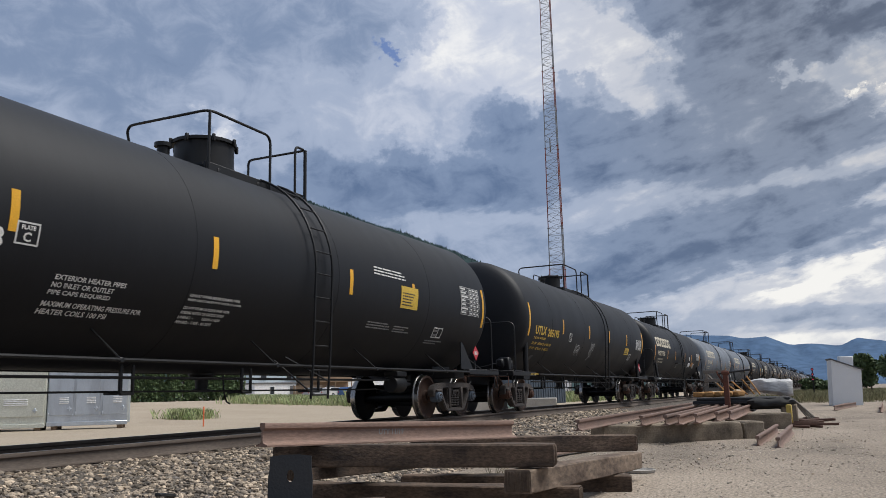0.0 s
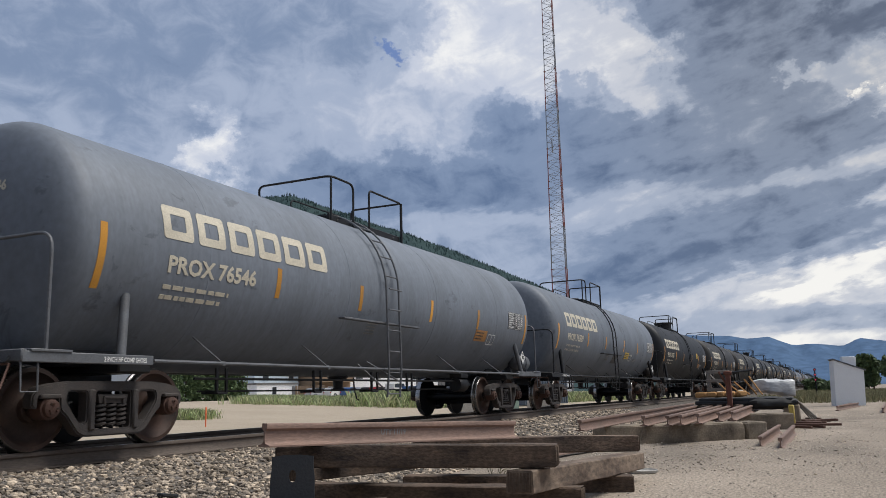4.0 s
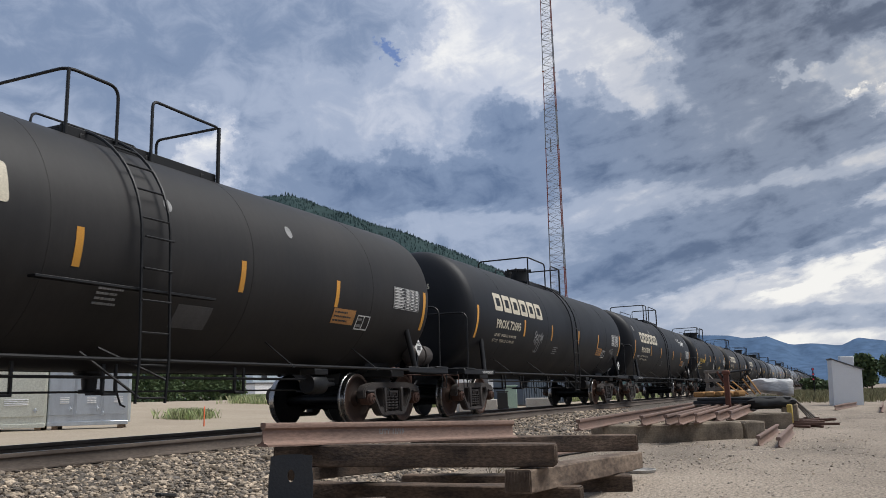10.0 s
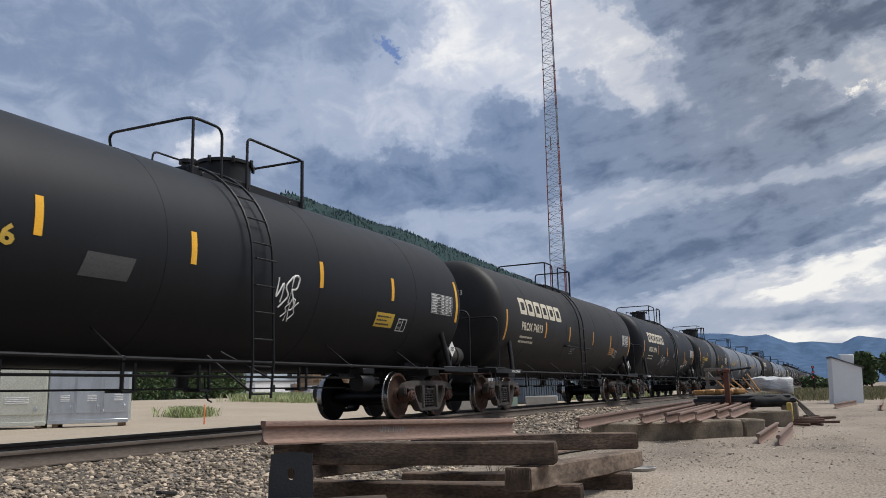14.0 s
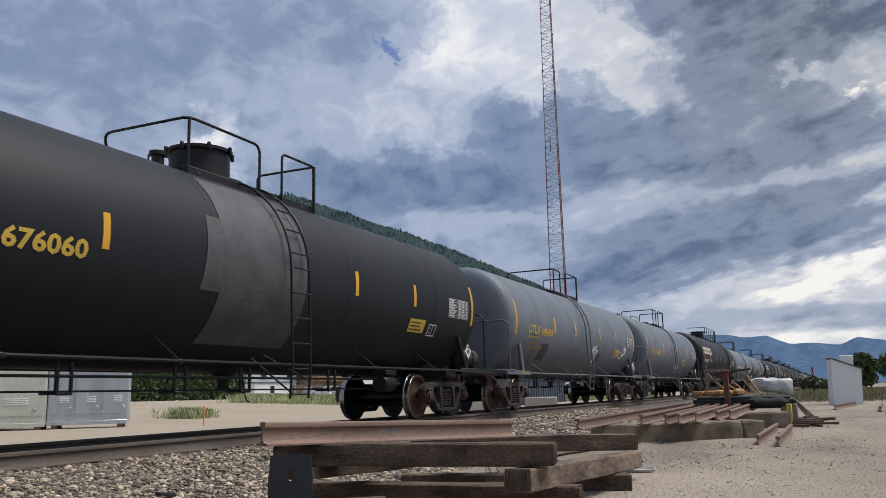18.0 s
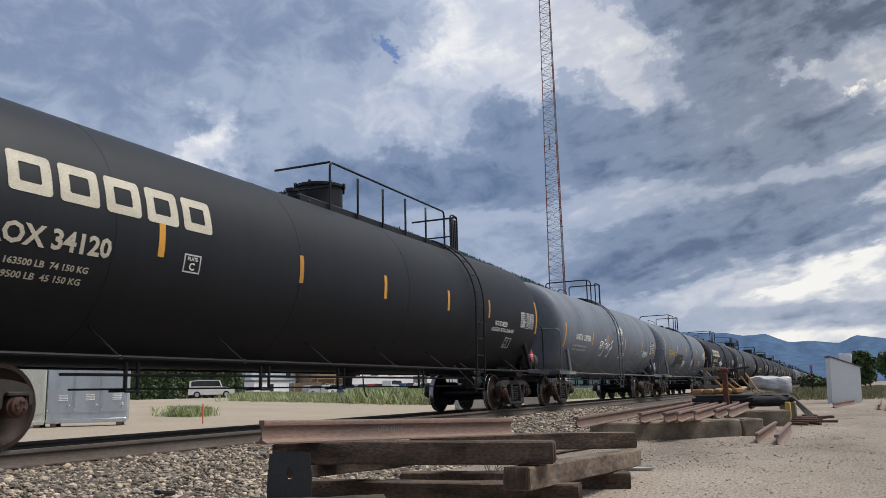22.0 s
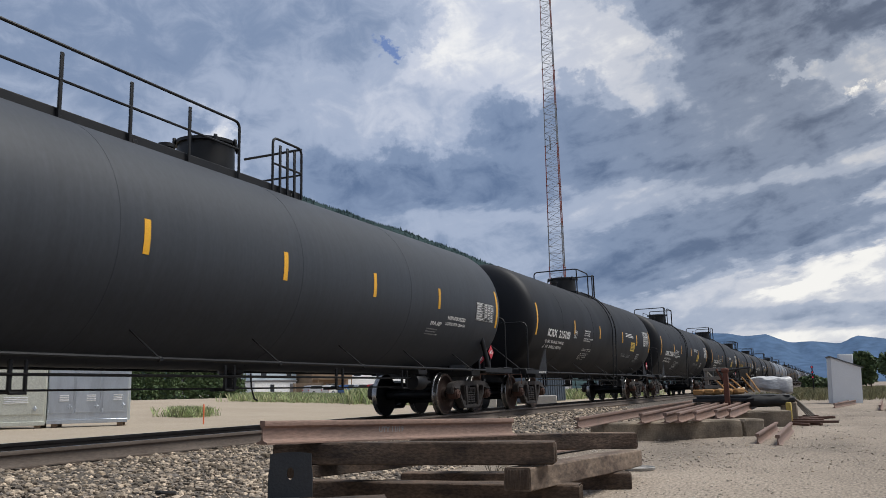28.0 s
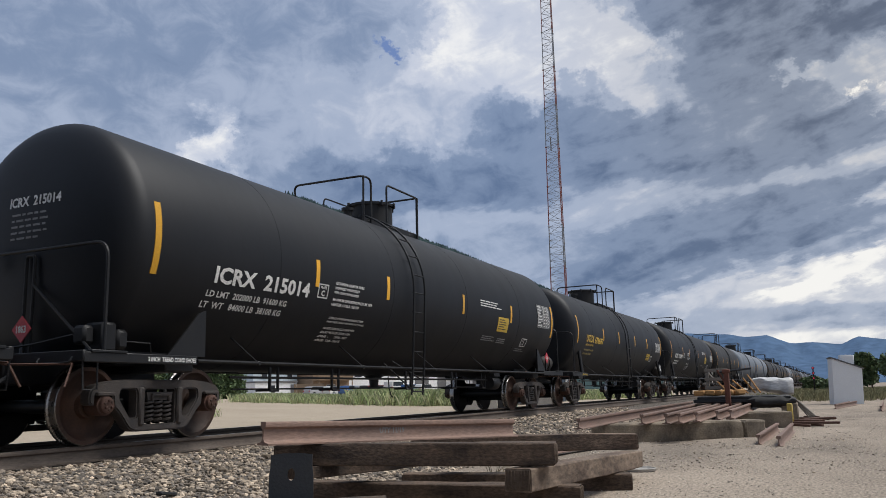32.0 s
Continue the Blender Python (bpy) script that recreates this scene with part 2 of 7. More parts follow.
    if streak:
        # runs of dirt down the sides, and smudges
        run = n.new("ShaderNodeMapping")
        run.inputs["Scale"].default_value = (5.5, 0.30, 0.30)
        l.new(add.outputs[0], run.inputs[0])
        drip = n.new("ShaderNodeTexNoise")
        drip.inputs["Scale"].default_value, drip.inputs["Detail"].default_value, drip.inputs["Roughness"].default_value = 1.6, 7, 0.62
        l.new(run.outputs[0], drip.inputs["Vector"])
        dm = n.new("ShaderNodeMapRange")
        dm.inputs[1].default_value, dm.inputs[2].default_value, dm.inputs[3].default_value, dm.inputs[4].default_value = 0.38, 0.66, 1 + 0.5 * streak, 1 - streak
        l.new(drip.outputs[0], dm.inputs[0])
        h2 = n.new("ShaderNodeHueSaturation")
        l.new(hsv.outputs[0], h2.inputs["Color"]), l.new(dm.outputs[0], h2.inputs["Value"])
        hsv = h2
    if scuff:
        # flaked and rubbed spots
        sm = n.new("ShaderNodeMapping")
        sm.inputs["Scale"].default_value = (1.1, 3.0, 3.0)
        l.new(add.outputs[0], sm.inputs[0])
        spots = n.new("ShaderNodeTexNoise")
        spots.inputs["Scale"].default_value, spots.inputs["Detail"].default_value, spots.inputs["Roughness"].default_value, spots.inputs["Distortion"].default_value = 1.3, 9, 0.68, 0.4
        l.new(sm.outputs[0], spots.inputs["Vector"])
        sr = n.new("ShaderNodeMapRange")
        sr.inputs[1].default_value, sr.inputs[2].default_value, sr.inputs[3].default_value, sr.inputs[4].default_value = 0.615, 0.66, 1.0, 1 - scuff
        l.new(spots.outputs[0], sr.inputs[0])
        h3 = n.new("ShaderNodeHueSaturation")
        l.new(hsv.outputs[0], h3.inputs["Color"]), l.new(sr.outputs[0], h3.inputs["Value"])
        hsv = h3
    l.new(hsv.outputs[0], b.inputs["Base Color"])
    rr = n.new("ShaderNodeMapRange")
    rr.inputs[3].default_value, rr.inputs[4].default_value = max(rough - 0.12, 0.05), min(rough + 0.12, 1)
    l.new(big.outputs[0], rr.inputs[0])
    l.new(rr.outputs[0], b.inputs["Roughness"])
    if bump:
        bp = n.new("ShaderNodeBump")
        bp.inputs["Strength"].default_value, bp.inputs["Distance"].default_value = bump, depth
        l.new(small.outputs[0], bp.inputs["Height"])
        l.new(bp.outputs[0], b.inputs["Normal"])
    MATS[name] = m
    return m


# tank paints: base, dusty second tone
PAINT = {
    "black": mat("tank_black", (0.0070, 0.0086, 0.0122), 0.56, 0, (0.0140, 0.0158, 0.0200), 1.1, 22, 0.03, 0.6, (0.9, 0.45, 0.45), depth=0.003, grain=0.09, gloss=0.34, streak=0.10),
    "soot": mat("tank_soot", (0.0140, 0.0134, 0.0137), 0.56, 0, (0.030, 0.0275, 0.0265), 1.1, 22, 0.03, 0.65, (0.9, 0.45, 0.45), depth=0.003, grain=0.09, gloss=0.34, streak=0.10),
    "ink": mat("tank_ink", (0.0054, 0.0066, 0.0096), 0.56, 0, (0.0098, 0.0112, 0.0146), 1.1, 22, 0.03, 0.5, (0.9, 0.45, 0.45), depth=0.003, grain=0.09, gloss=0.34, streak=0.10),
    "lpg": mat("tank_charcoal", (0.038, 0.044, 0.054), 0.56, 0, (0.044, 0.049, 0.057), 1.1, 22, 0.03, 0.5, (0.9, 0.45, 0.45), depth=0.003, grain=0.09, gloss=0.34, streak=0.10),
    "grey": mat("tank_grey", (0.150, 0.172, 0.205), 0.56, 0, (0.108, 0.120, 0.138), 1.3, 22, 0.03, 0.6, (0.9, 0.45, 0.45), depth=0.003, grain=0.09, gloss=0.34, streak=0.07, scuff=0.30),
    "pale": mat("tank_pale_grey", (0.172, 0.195, 0.230), 0.56, 0, (0.105, 0.116, 0.132), 1.3, 22, 0.03, 0.55, (0.9, 0.45, 0.45), depth=0.003, grain=0.09, gloss=0.34, streak=0.07, scuff=0.30),
}
M_FRAME = mat("black_ironwork", (0.0066, 0.0074, 0.0092), 0.5, 0.0, (0.015, 0.0145, 0.0145), 4, 60, 0.2, 0.6, gloss=0.35)
M_GREYIRON = mat("grey_ironwork", (0.115, 0.122, 0.134), 0.5, 0, (0.065, 0.063, 0.062), 4, 60, 0.2, 0.6)
M_TRUCK = mat("cast_truck_steel", (0.034, 0.030, 0.029), 0.66, 0.1, (0.072, 0.058, 0.050), 5, 70, 0.5, 0.7, spread=0.45)
M_WHEEL = mat("rusty_wheel_plate", (0.078, 0.038, 0.024), 0.66, 0.15, (0.022, 0.016, 0.0135), 2.2, 50, 0.3, 0.85, spread=0.4)
M_TREAD = mat("polished_wheel_tread", (0.35, 0.34, 0.33), 0.28, 1.0, (0.2, 0.19, 0.18), 8, 80, 0.05)
M_SPRING = mat("spring_steel", (0.05, 0.045, 0.042), 0.55, 0.3, (0.08, 0.06, 0.05), 8, 90, 0.2)
M_AMBER = mat("amber_reflective_tape", (0.62, 0.29, 0.035), 0.38, 0, (0.45, 0.22, 0.05), 6, 120, 0.1, 0.5, spread=0.25)
M_YELLOW = mat("yellow_reflective_tape", (0.74, 0.38, 0.025), 0.38, 0, (0.62, 0.33, 0.03), 6, 120, 0.1, 0.5, spread=0.2)
M_WHITE = mat("white_stencil_paint", (0.76, 0.76, 0.74), 0.6, 0, (0.55, 0.54, 0.52), 5, 60, 0.05, 0.7)
M_CREAM = mat("cream_lettering_paint", (0.58, 0.53, 0.42), 0.6, 0, (0.42, 0.38, 0.30), 3, 60, 0.05, 0.7)
M_GOLD = mat("yellow_stencil_paint", (0.60, 0.40, 0.06), 0.6, 0, (0.42, 0.28, 0.05), 5, 60, 0.05, 0.7)
M_DIM = mat("faded_stencil_paint", (0.26, 0.26, 0.26), 0.7, 0, (0.15, 0.15, 0.15), 5, 60, 0.05, 0.8)
M_DIMGOLD = mat("faded_yellow_stencil_paint", (0.30, 0.235, 0.09), 0.7, 0, (0.18, 0.15, 0.08), 5, 60, 0.05, 0.8)
M_PRIMER = mat("grey_primer_patch", (0.075, 0.075, 0.078), 0.6, 0, (0.05, 0.05, 0.052), 4, 50, 0.05)
M_WORN = mat("worn_grey_paint_band", (0.082, 0.083, 0.086), 0.5, 0, (0.030, 0.030, 0.031), 2.0, 30, 0.05, 0.7)
M_REDSPRAY = mat("faded_red_spray_paint", (0.30, 0.10, 0.10), 0.6, 0, (0.22, 0.09, 0.09), 5, 60, 0.05)
M_TEAL = mat("teal_spray_paint", (0.10, 0.30, 0.36), 0.6, 0, (0.16, 0.38, 0.42), 5, 60, 0.05)
M_PATCH = mat("black_overpaint", (0.022, 0.022, 0.024), 0.5, 0, (0.04, 0.04, 0.04), 3, 40, 0.05)
M_SIGN = mat("yellow_notice", (0.62, 0.42, 0.05), 0.5, 0, (0.5, 0.33, 0.06), 4, 50, 0.05)
M_ORANGE = mat("faded_orange_notice", (0.42, 0.20, 0.06), 0.6, 0, (0.25, 0.13, 0.05), 4, 50, 0.05)
M_RED = mat("red_placard", (0.50, 0.035, 0.05), 0.45, 0, (0.42, 0.03, 0.04), 5, 50, 0.03)
M_TABLE = mat("stencilled_white_panel", (0.60, 0.60, 0.59), 0.6, 0, (0.46, 0.46, 0.45), 5, 60, 0.05)
M_BLUECAP = mat("blue_bearing_cap_paint", (0.10, 0.135, 0.18), 0.6, 0, (0.06, 0.06, 0.062), 9, 60, 0.2)
M_RUSTRED = mat("rust_red_casting", (0.095, 0.046, 0.032), 0.75, 0.1, (0.045, 0.028, 0.022), 5, 70, 0.4)

# ---- mesh helpers ----
class Geo:
    """Gathers vertices and faces of one mesh."""

    def __init__(self):
        self.v, self.f, self.m = [], [], []

    def add(self, verts, faces, m=0):
        k = len(self.v)
        self.v += [tuple(p) for p in verts]
        self.f += [tuple(i + k for i in q) for q in faces]
        self.m += [m] * len(faces)
        return self

    def box(self, c, s, bevel=0.0, rz=0.0, ry=0.0, m=0):
        """A box at c of size s with its long edges broken by bevel."""
        x, y, z = (d / 2 for d in s)
        b = min(bevel, x * 0.45, y * 0.45, z * 0.45)
        turn = Euler((0, ry, rz)).to_matrix()
        pts, faces = [], []
        if b <= 0:
            pts = [(i * x, j * y, k * z) for k in (-1, 1) for i, j in ((-1, -1), (1, -1), (1, 1), (-1, 1))]
            faces = [(3, 2, 1, 0), (4, 5, 6, 7), (0, 1, 5, 4), (1, 2, 6, 5), (2, 3, 7, 6), (3, 0, 4, 7)]
        else:
            for zz, inset in ((-z, b), (-z + b, 0), (z - b, 0), (z, b)):
                for i, j, o in ((-1, -1, 0), (-1, -1, 1), (1, -1, 1), (1, -1, 0), (1, 1, 0), (1, 1, 1), (-1, 1, 1), (-1, 1, 0)):
                    ex, ey = (b, 0) if o else (0, b)
                    pts.append((i * (x - max(ex, inset if not o else b)), j * (y - max(ey, inset if o else b)), zz))
            faces = [tuple(range(7, -1, -1)), tuple(range(24, 32))]
            for r in range(3):
                faces += [(r * 8 + q, r * 8 + (q + 1) % 8, r * 8 + 8 + (q + 1) % 8, r * 8 + 8 + q) for q in range(8)]
        return self.add([turn @ Vector(p) + Vector(c) for p in pts], faces, m)

    def tube(self, path, r, seg=8, m=0, closed=False):
        """A round bar along a line of points."""
        pts = [Vector(p) for p in path]
        n, verts, faces = len(pts), [], []
        side = None
        for i, p in enumerate(pts):
            d = (pts[min(i + 1, n - 1)] - pts[max(i - 1, 0)]).normalized()
            if side is None:
                side = d.orthogonal().normalized()
            side = (side - d * side.dot(d)).normalized()
            other = d.cross(side)
            verts += [p + r * (math.cos(a) * side + math.sin(a) * other) for a in (2 * math.pi * k / seg for k in range(seg))]
        for i in range(n - 1):
            faces += [(i * seg + k, i * seg + (k + 1) % seg, (i + 1) * seg + (k + 1) % seg, (i + 1) * seg + k) for k in range(seg)]
        faces += [tuple(range(seg - 1, -1, -1)), tuple(range((n - 1) * seg, n * seg))]
        return self.add(verts, faces, m)

    def spin(self, profile, axis="y", c=(0, 0, 0), seg=32, mats=None, m=0):
        """A profile of (along, radius) turned round an axis."""
        verts, faces, ms = [], [], []
        for a, r in profile:
            for k in range(seg):
                u, w = r * math.cos(2 * math.pi * k / seg), r * math.sin(2 * math.pi * k / seg)
                verts.append({"x": (a, u, w), "y": (u, a, w), "z": (u, w, a)}[axis])
        flip = axis == "y"
        for i in range(len(profile) - 1):
            for k in range(seg):
                q = (i * seg + k, i * seg + (k + 1) % seg, (i + 1) * seg + (k + 1) % seg, (i + 1) * seg + k)
                faces.append(q if flip else q[::-1])
                ms.append(mats[i] if mats else m)
        k0 = len(self.v)
        self.v += [(p[0] + c[0], p[1] + c[1], p[2] + c[2]) for p in verts]
        self.f += [tuple(i + k0 for i in q) for q in faces]
        self.m += ms
        return self

    def prism(self, outline, y0, y1, m=0):
        """An outline of (x, z), pulled along y."""
        n = len(outline)
        verts = [(x, y0, z) for x, z in outline] + [(x, y1, z) for x, z in outline]
        faces = [tuple(range(n)), tuple(range(2 * n - 1, n - 1, -1))] + [(i, n + i, n + (i + 1) % n, (i + 1) % n) for i in range(n)]
        return self.add(verts, faces, m)

    def mesh(self, name, mats, sharp=0.7):
        me = bpy.data.meshes.new(name)
        me.from_pydata(self.v, [], self.f)
        for mt in mats if isinstance(mats, (list, tuple)) else [mats]:
            me.materials.append(mt)
        if any(self.m):
            me.polygons.foreach_set("material_index", self.m)
        if sharp:
            me.shade_smooth()
            me.set_sharp_from_angle(angle=sharp)
        me.update()
        return me


MESHES = {}


def shared(key, make, mats, sharp=0.7):
    """The mesh under this key, made once."""
    if key not in MESHES:
        MESHES[key] = make().mesh(str(key).split("|")[0], mats, sharp)
    return MESHES[key]


def put(name, mesh, parent=None, m=None, label=""):
    """Links a mesh as one object, under a thing or a part, at a pose in its parent's space."""
    ob = new(name, mesh)
    if parent:
        ob.parent = parent
    if m is not None:
        ob.matrix_basis = m
    return tagged(ob, label) if label else ob


def part(name, geo, material, parent=None, label="", sharp=0.7):
    return put(name, geo.mesh(name, material, sharp), parent, None, label)


def thing(name, label, category, group="", m=None, kind=""):
    ob = tagged(new(name), label, category, group, kind)
    if m is not None:
        ob.matrix_basis = m
    return ob


def bend(points, r=0.12, n=5):
    """A line of points whose inner corners are rounded."""
    pts = [Vector(p) for p in points]
    out = [pts[0]]
    for a, b, c in zip(pts, pts[1:], pts[2:]):
        k = min(r, (a - b).length * 0.45, (c - b).length * 0.45)
        s, e = b + (a - b).normalized() * k, b + (c - b).normalized() * k
        out += [s * (1 - t) ** 2 + b * 2 * t * (1 - t) + e * t * t for t in (i / n for i in range(n + 1))]
    return out + [pts[-1]]


# ---- lettering ----
FLAT = {}


def flat_text(words):
    """The words as a flat mesh in x and y, one unit high, cut into narrow bands so that it can be wrapped."""
    if words in FLAT:
        return FLAT[words]
    cu = bpy.data.curves.new("letters", "FONT")
    cu.body, cu.size, cu.resolution_u, cu.offset = words, 1.0, 2, 0.032 if len(words) < 13 else 0.024
    ob = new("letters", cu)
    bpy.context.view_layer.update()
    me = bpy.data.meshes.new_from_object(ob.evaluated_get(bpy.context.evaluated_depsgraph_get()))
    bpy.data.objects.remove(ob)
    bm = bmesh.new()
    bm.from_mesh(me)
    ys = [v.co.y for v in bm.verts] or [0, 1]
    lo, hi = min(ys), max(ys)
    for i in range(1, 5):
        bmesh.ops.bisect_plane(bm, geom=bm.verts[:] + bm.edges[:] + bm.faces[:], plane_co=(0, lo + (hi - lo) * i / 5, 0), plane_no=(0, 1, 0))
    bm.verts.index_update()
    v = [(p.co.x, p.co.y) for p in bm.verts]
    f = [tuple(p.index for p in q.verts) for q in bm.faces]
    bm.free()
    bpy.data.meshes.remove(me)
    x0, x1 = min(p[0] for p in v), max(p[0] for p in v)
    y0, y1 = min(p[1] for p in v), max(p[1] for p in v)
    FLAT[words] = ([((x - x0) / (x1 - x0), (y - y0) / (y1 - y0)) for x, y in v], f)
    return FLAT[words]


class Shell:
    """The outer skin of a tank: radius, axis height and slope towards the middle."""

    def __init__(self, R, ZC, slope):
        self.R, self.ZC, self.slope = R, ZC, slope

    def axis(self, x):
        return self.ZC + self.slope * (abs(x) - 4.0)

    def at(self, x, z, off=0.004, side=-1):
        zc = self.axis(x)
        a = math.asin(max(-0.999, min(0.999, (z - zc) / self.R)))
        r = self.R + off
        return (x, side * r * math.cos(a), zc + r * math.sin(a))

    def words(self, geo, text, x, z, w, h, off=0.006, lean=0.0):
        """Words on the near skin, w wide and h high, from their lower left corner."""
        v, f = flat_text(text)
        return geo.add([self.at(x + u * w + lean * t * h, z + t * h, off) for u, t in v], f)

    def patch(self, geo, x0, x1, z0, z1, off=0.005, nz=6, nx=2, lean=0.0, m=0, side=-1):
        pts, faces = [], []
        for lift in (off, -0.006):
            for j in range(nz + 1):
                for i in range(nx + 1):
                    z = z0 + (z1 - z0) * j / nz
                    pts.append(self.at(x0 + (x1 - x0) * i / nx + lean * (z - z0), z, lift, side))
        w = nx + 1
        faces = [(j * w + i, j * w + i + 1, (j + 1) * w + i + 1, (j + 1) * w + i) for j in range(nz) for i in range(nx)]
        k = w * (nz + 1)
        rim = list(range(nx)) + [nx + j * w for j in range(nz)] + [nz * w + nx - i for i in range(nx)] + [(nz - j) * w for j in range(nz)]
        faces += [(rim[i], k + rim[i], k + rim[(i + 1) % len(rim)], rim[(i + 1) % len(rim)]) for i in range(len(rim))]
        return geo.add(pts, faces, m)


def bars(shell, geo, x, z, w, h, rows, seed, off=0.0065, lean=0.05):
    """Writing too small to read: rows of short bars."""
    rnd = random.Random(seed)
    for i in range(rows):
        zz, u = z + h - (i + 0.75) * h / rows, x + lean * (h - i * h / rows)
        end = x + w * rnd.uniform(0.65, 1.0)
        while u < end:
            k = min(rnd.uniform(0.05, 0.16) * w, end - u)
            shell.patch(geo, u, u + k * 0.80, zz, zz + 0.42 * h / rows, off, 1, 1)
            u += k
    return geo


# ---- tank cars ----
RAIL_TOP, AXIS_Y = 0.5, 8.673
TRUCK_IN, WB, WR = 0.62, 0.889, 0.457


def wheelset_geo():
    g = Geo()
    for s in (-1, 1):
        prof = [(0.66, 0.12), (0.66, 0.30), (0.685, 0.37), (0.685, 0.468), (0.692, 0.482), (0.712, 0.478), (0.725, 0.461), (0.80, 0.456), (0.815, 0.452), (0.822, 0.445),
                (0.822, 0.40), (0.805, 0.385), (0.755, 0.33), (0.745, 0.22), (0.77, 0.15), (0.825, 0.135), (0.835, 0.12), (0.835, 0.085)]
        # slot 2 blackens the wheel backs: undercar shade put into their colour
        mats = [2, 2, 2, 1, 1, 1, 1, 1, 1, 0, 0, 0, 0, 0, 0, 0, 0]
        g.spin([(s * a, r) for a, r in prof], "y", seg=40, mats=mats) if s > 0 else g.spin([(s * a, r) for a, r in reversed(prof)], "y", seg=40, mats=mats[::-1])
        cap = [(0.86, 0.085), (0.88, 0.115), (1.06, 0.115), (1.075, 0.10), (1.125, 0.095), (1.14, 0.08), (1.14, 0.0)]
        g.spin([(s * a, r) for a, r in cap], "y", seg=18) if s > 0 else g.spin([(s * a, r) for a, r in reversed(cap)], "y", seg=18)
        for k in range(3):
            a = 2 * math.pi * k / 3 + 0.4
            g.box((0.055 * math.cos(a), s * 1.148, 0.055 * math.sin(a)), (0.032, 0.03, 0.032), 0.006)
    # the axle is coloured black too, for the shade beneath the car
    g.spin([(-0.9, 0.085), (0.9, 0.085)], "y", seg=16, m=2)
    return g


def plate_geo(outer, holes, y0, y1, bevel=0.018):
    """A plate of the given outline in x and z, with holes through it and softened edges."""
    bm = bmesh.new()
    edges = []
    for loop in [outer] + holes:
        vs = [bm.verts.new((x, y0, z)) for x, z in loop]
        edges += [bm.edges.new((a, b)) for a, b in zip(vs, vs[1:] + vs[:1])]
    bmesh.ops.triangle_fill(bm, edges=edges, use_beauty=True, normal=(0, -1, 0))
    bmesh.ops.dissolve_limit(bm, angle_limit=0.01, verts=bm.verts[:], edges=bm.edges[:])
    ret = bmesh.ops.extrude_face_region(bm, geom=bm.faces[:])
    bmesh.ops.translate(bm, vec=(0, y1 - y0, 0), verts=[v for v in ret["geom"] if isinstance(v, bmesh.types.BMVert)])
    bmesh.ops.recalc_face_normals(bm, faces=bm.faces[:])
    flat = [e for e in bm.edges if len(e.link_faces) == 2 and e.calc_face_angle(0) > 1.2 and abs(e.verts[0].co.y - e.verts[1].co.y) < 0.001]
    bmesh.ops.bevel(bm, geom=flat, offset=bevel, segments=2, affect="EDGES")
    bm.verts.index_update()
    g = Geo().add([v.co[:] for v in bm.verts], [tuple(v.index for v in f.verts) for f in bm.faces])
    bm.free()
    return g


def rounded(loop, r=0.04):
    """A closed loop of (x, z) with its corners rounded."""
    pts, n, out = [Vector((x, 0, z)) for x, z in loop], len(loop), []
    for i in range(n):
        a, b, c = pts[i - 1], pts[i], pts[(i + 1) % n]
        k = min(r, (a - b).length * 0.4, (c - b).length * 0.4)
        s, e = b + (a - b).normalized() * k, b + (c - b).normalized() * k
        out += [s * (1 - t) ** 2 + b * 2 * t * (1 - t) + e * t * t for t in (0, 0.5, 1)]
    return [(p.x, p.z) for p in out]


def side_frame_geo():
    half = [(0.0, 0.75), (0.58, 0.75), (0.84, 0.725), (1.02, 0.685), (1.10, 0.60), (1.10, 0.47), (1.02, 0.45), (1.02, 0.585), (0.755, 0.585), (0.745, 0.44), (0.66, 0.37), (0.50, 0.175), (0.40, 0.135), (0.0, 0.135)]
    outer = half[1:-1] + [(-x, z) for x, z in reversed(half[1:-1])]
    win = [(0.385, 0.635), (0.645, 0.635), (0.66, 0.53), (0.47, 0.28), (0.385, 0.30)]
    holes = [rounded(win, 0.05), rounded([(-x, z) for x, z in reversed(win)], 0.05), rounded([(-0.255, 0.635), (0.255, 0.635), (0.255, 0.215), (-0.255, 0.215)], 0.03)]
    g = plate_geo(rounded(outer, 0.03), holes, -1.08, -0.92)
    g.prism([(-0.22, 0.60), (0.22, 0.60), (0.20, 0.50), (-0.20, 0.50)], -1.06, -0.86)
    g.box((0, -1.075, 0.565), (0.30, 0.04, 0.035), 0.008).box((-0.14, -1.07, 0.53), (0.03, 0.04, 0.08), 0.006).box((0.14, -1.07, 0.53), (0.03, 0.04, 0.08), 0.006)
    for s in (-1, 1):
        g.box((s * 0.889, -1.0, 0.585), (0.25, 0.24, 0.045), 0.01)
        g.box((s * 0.32, -1.0, 0.43), (0.09, 0.21, 0.46), 0.02)
    return g


def spring_geo():
    g, turns = Geo(), 5.0
    n = int(turns * 9)
    g.tube([(0.058 * math.cos(2 * math.pi * turns * i / n), 0.058 * math.sin(2 * math.pi * turns * i / n), 0.26 * i / n) for i in range(n + 1)], 0.019, 5)
    return g


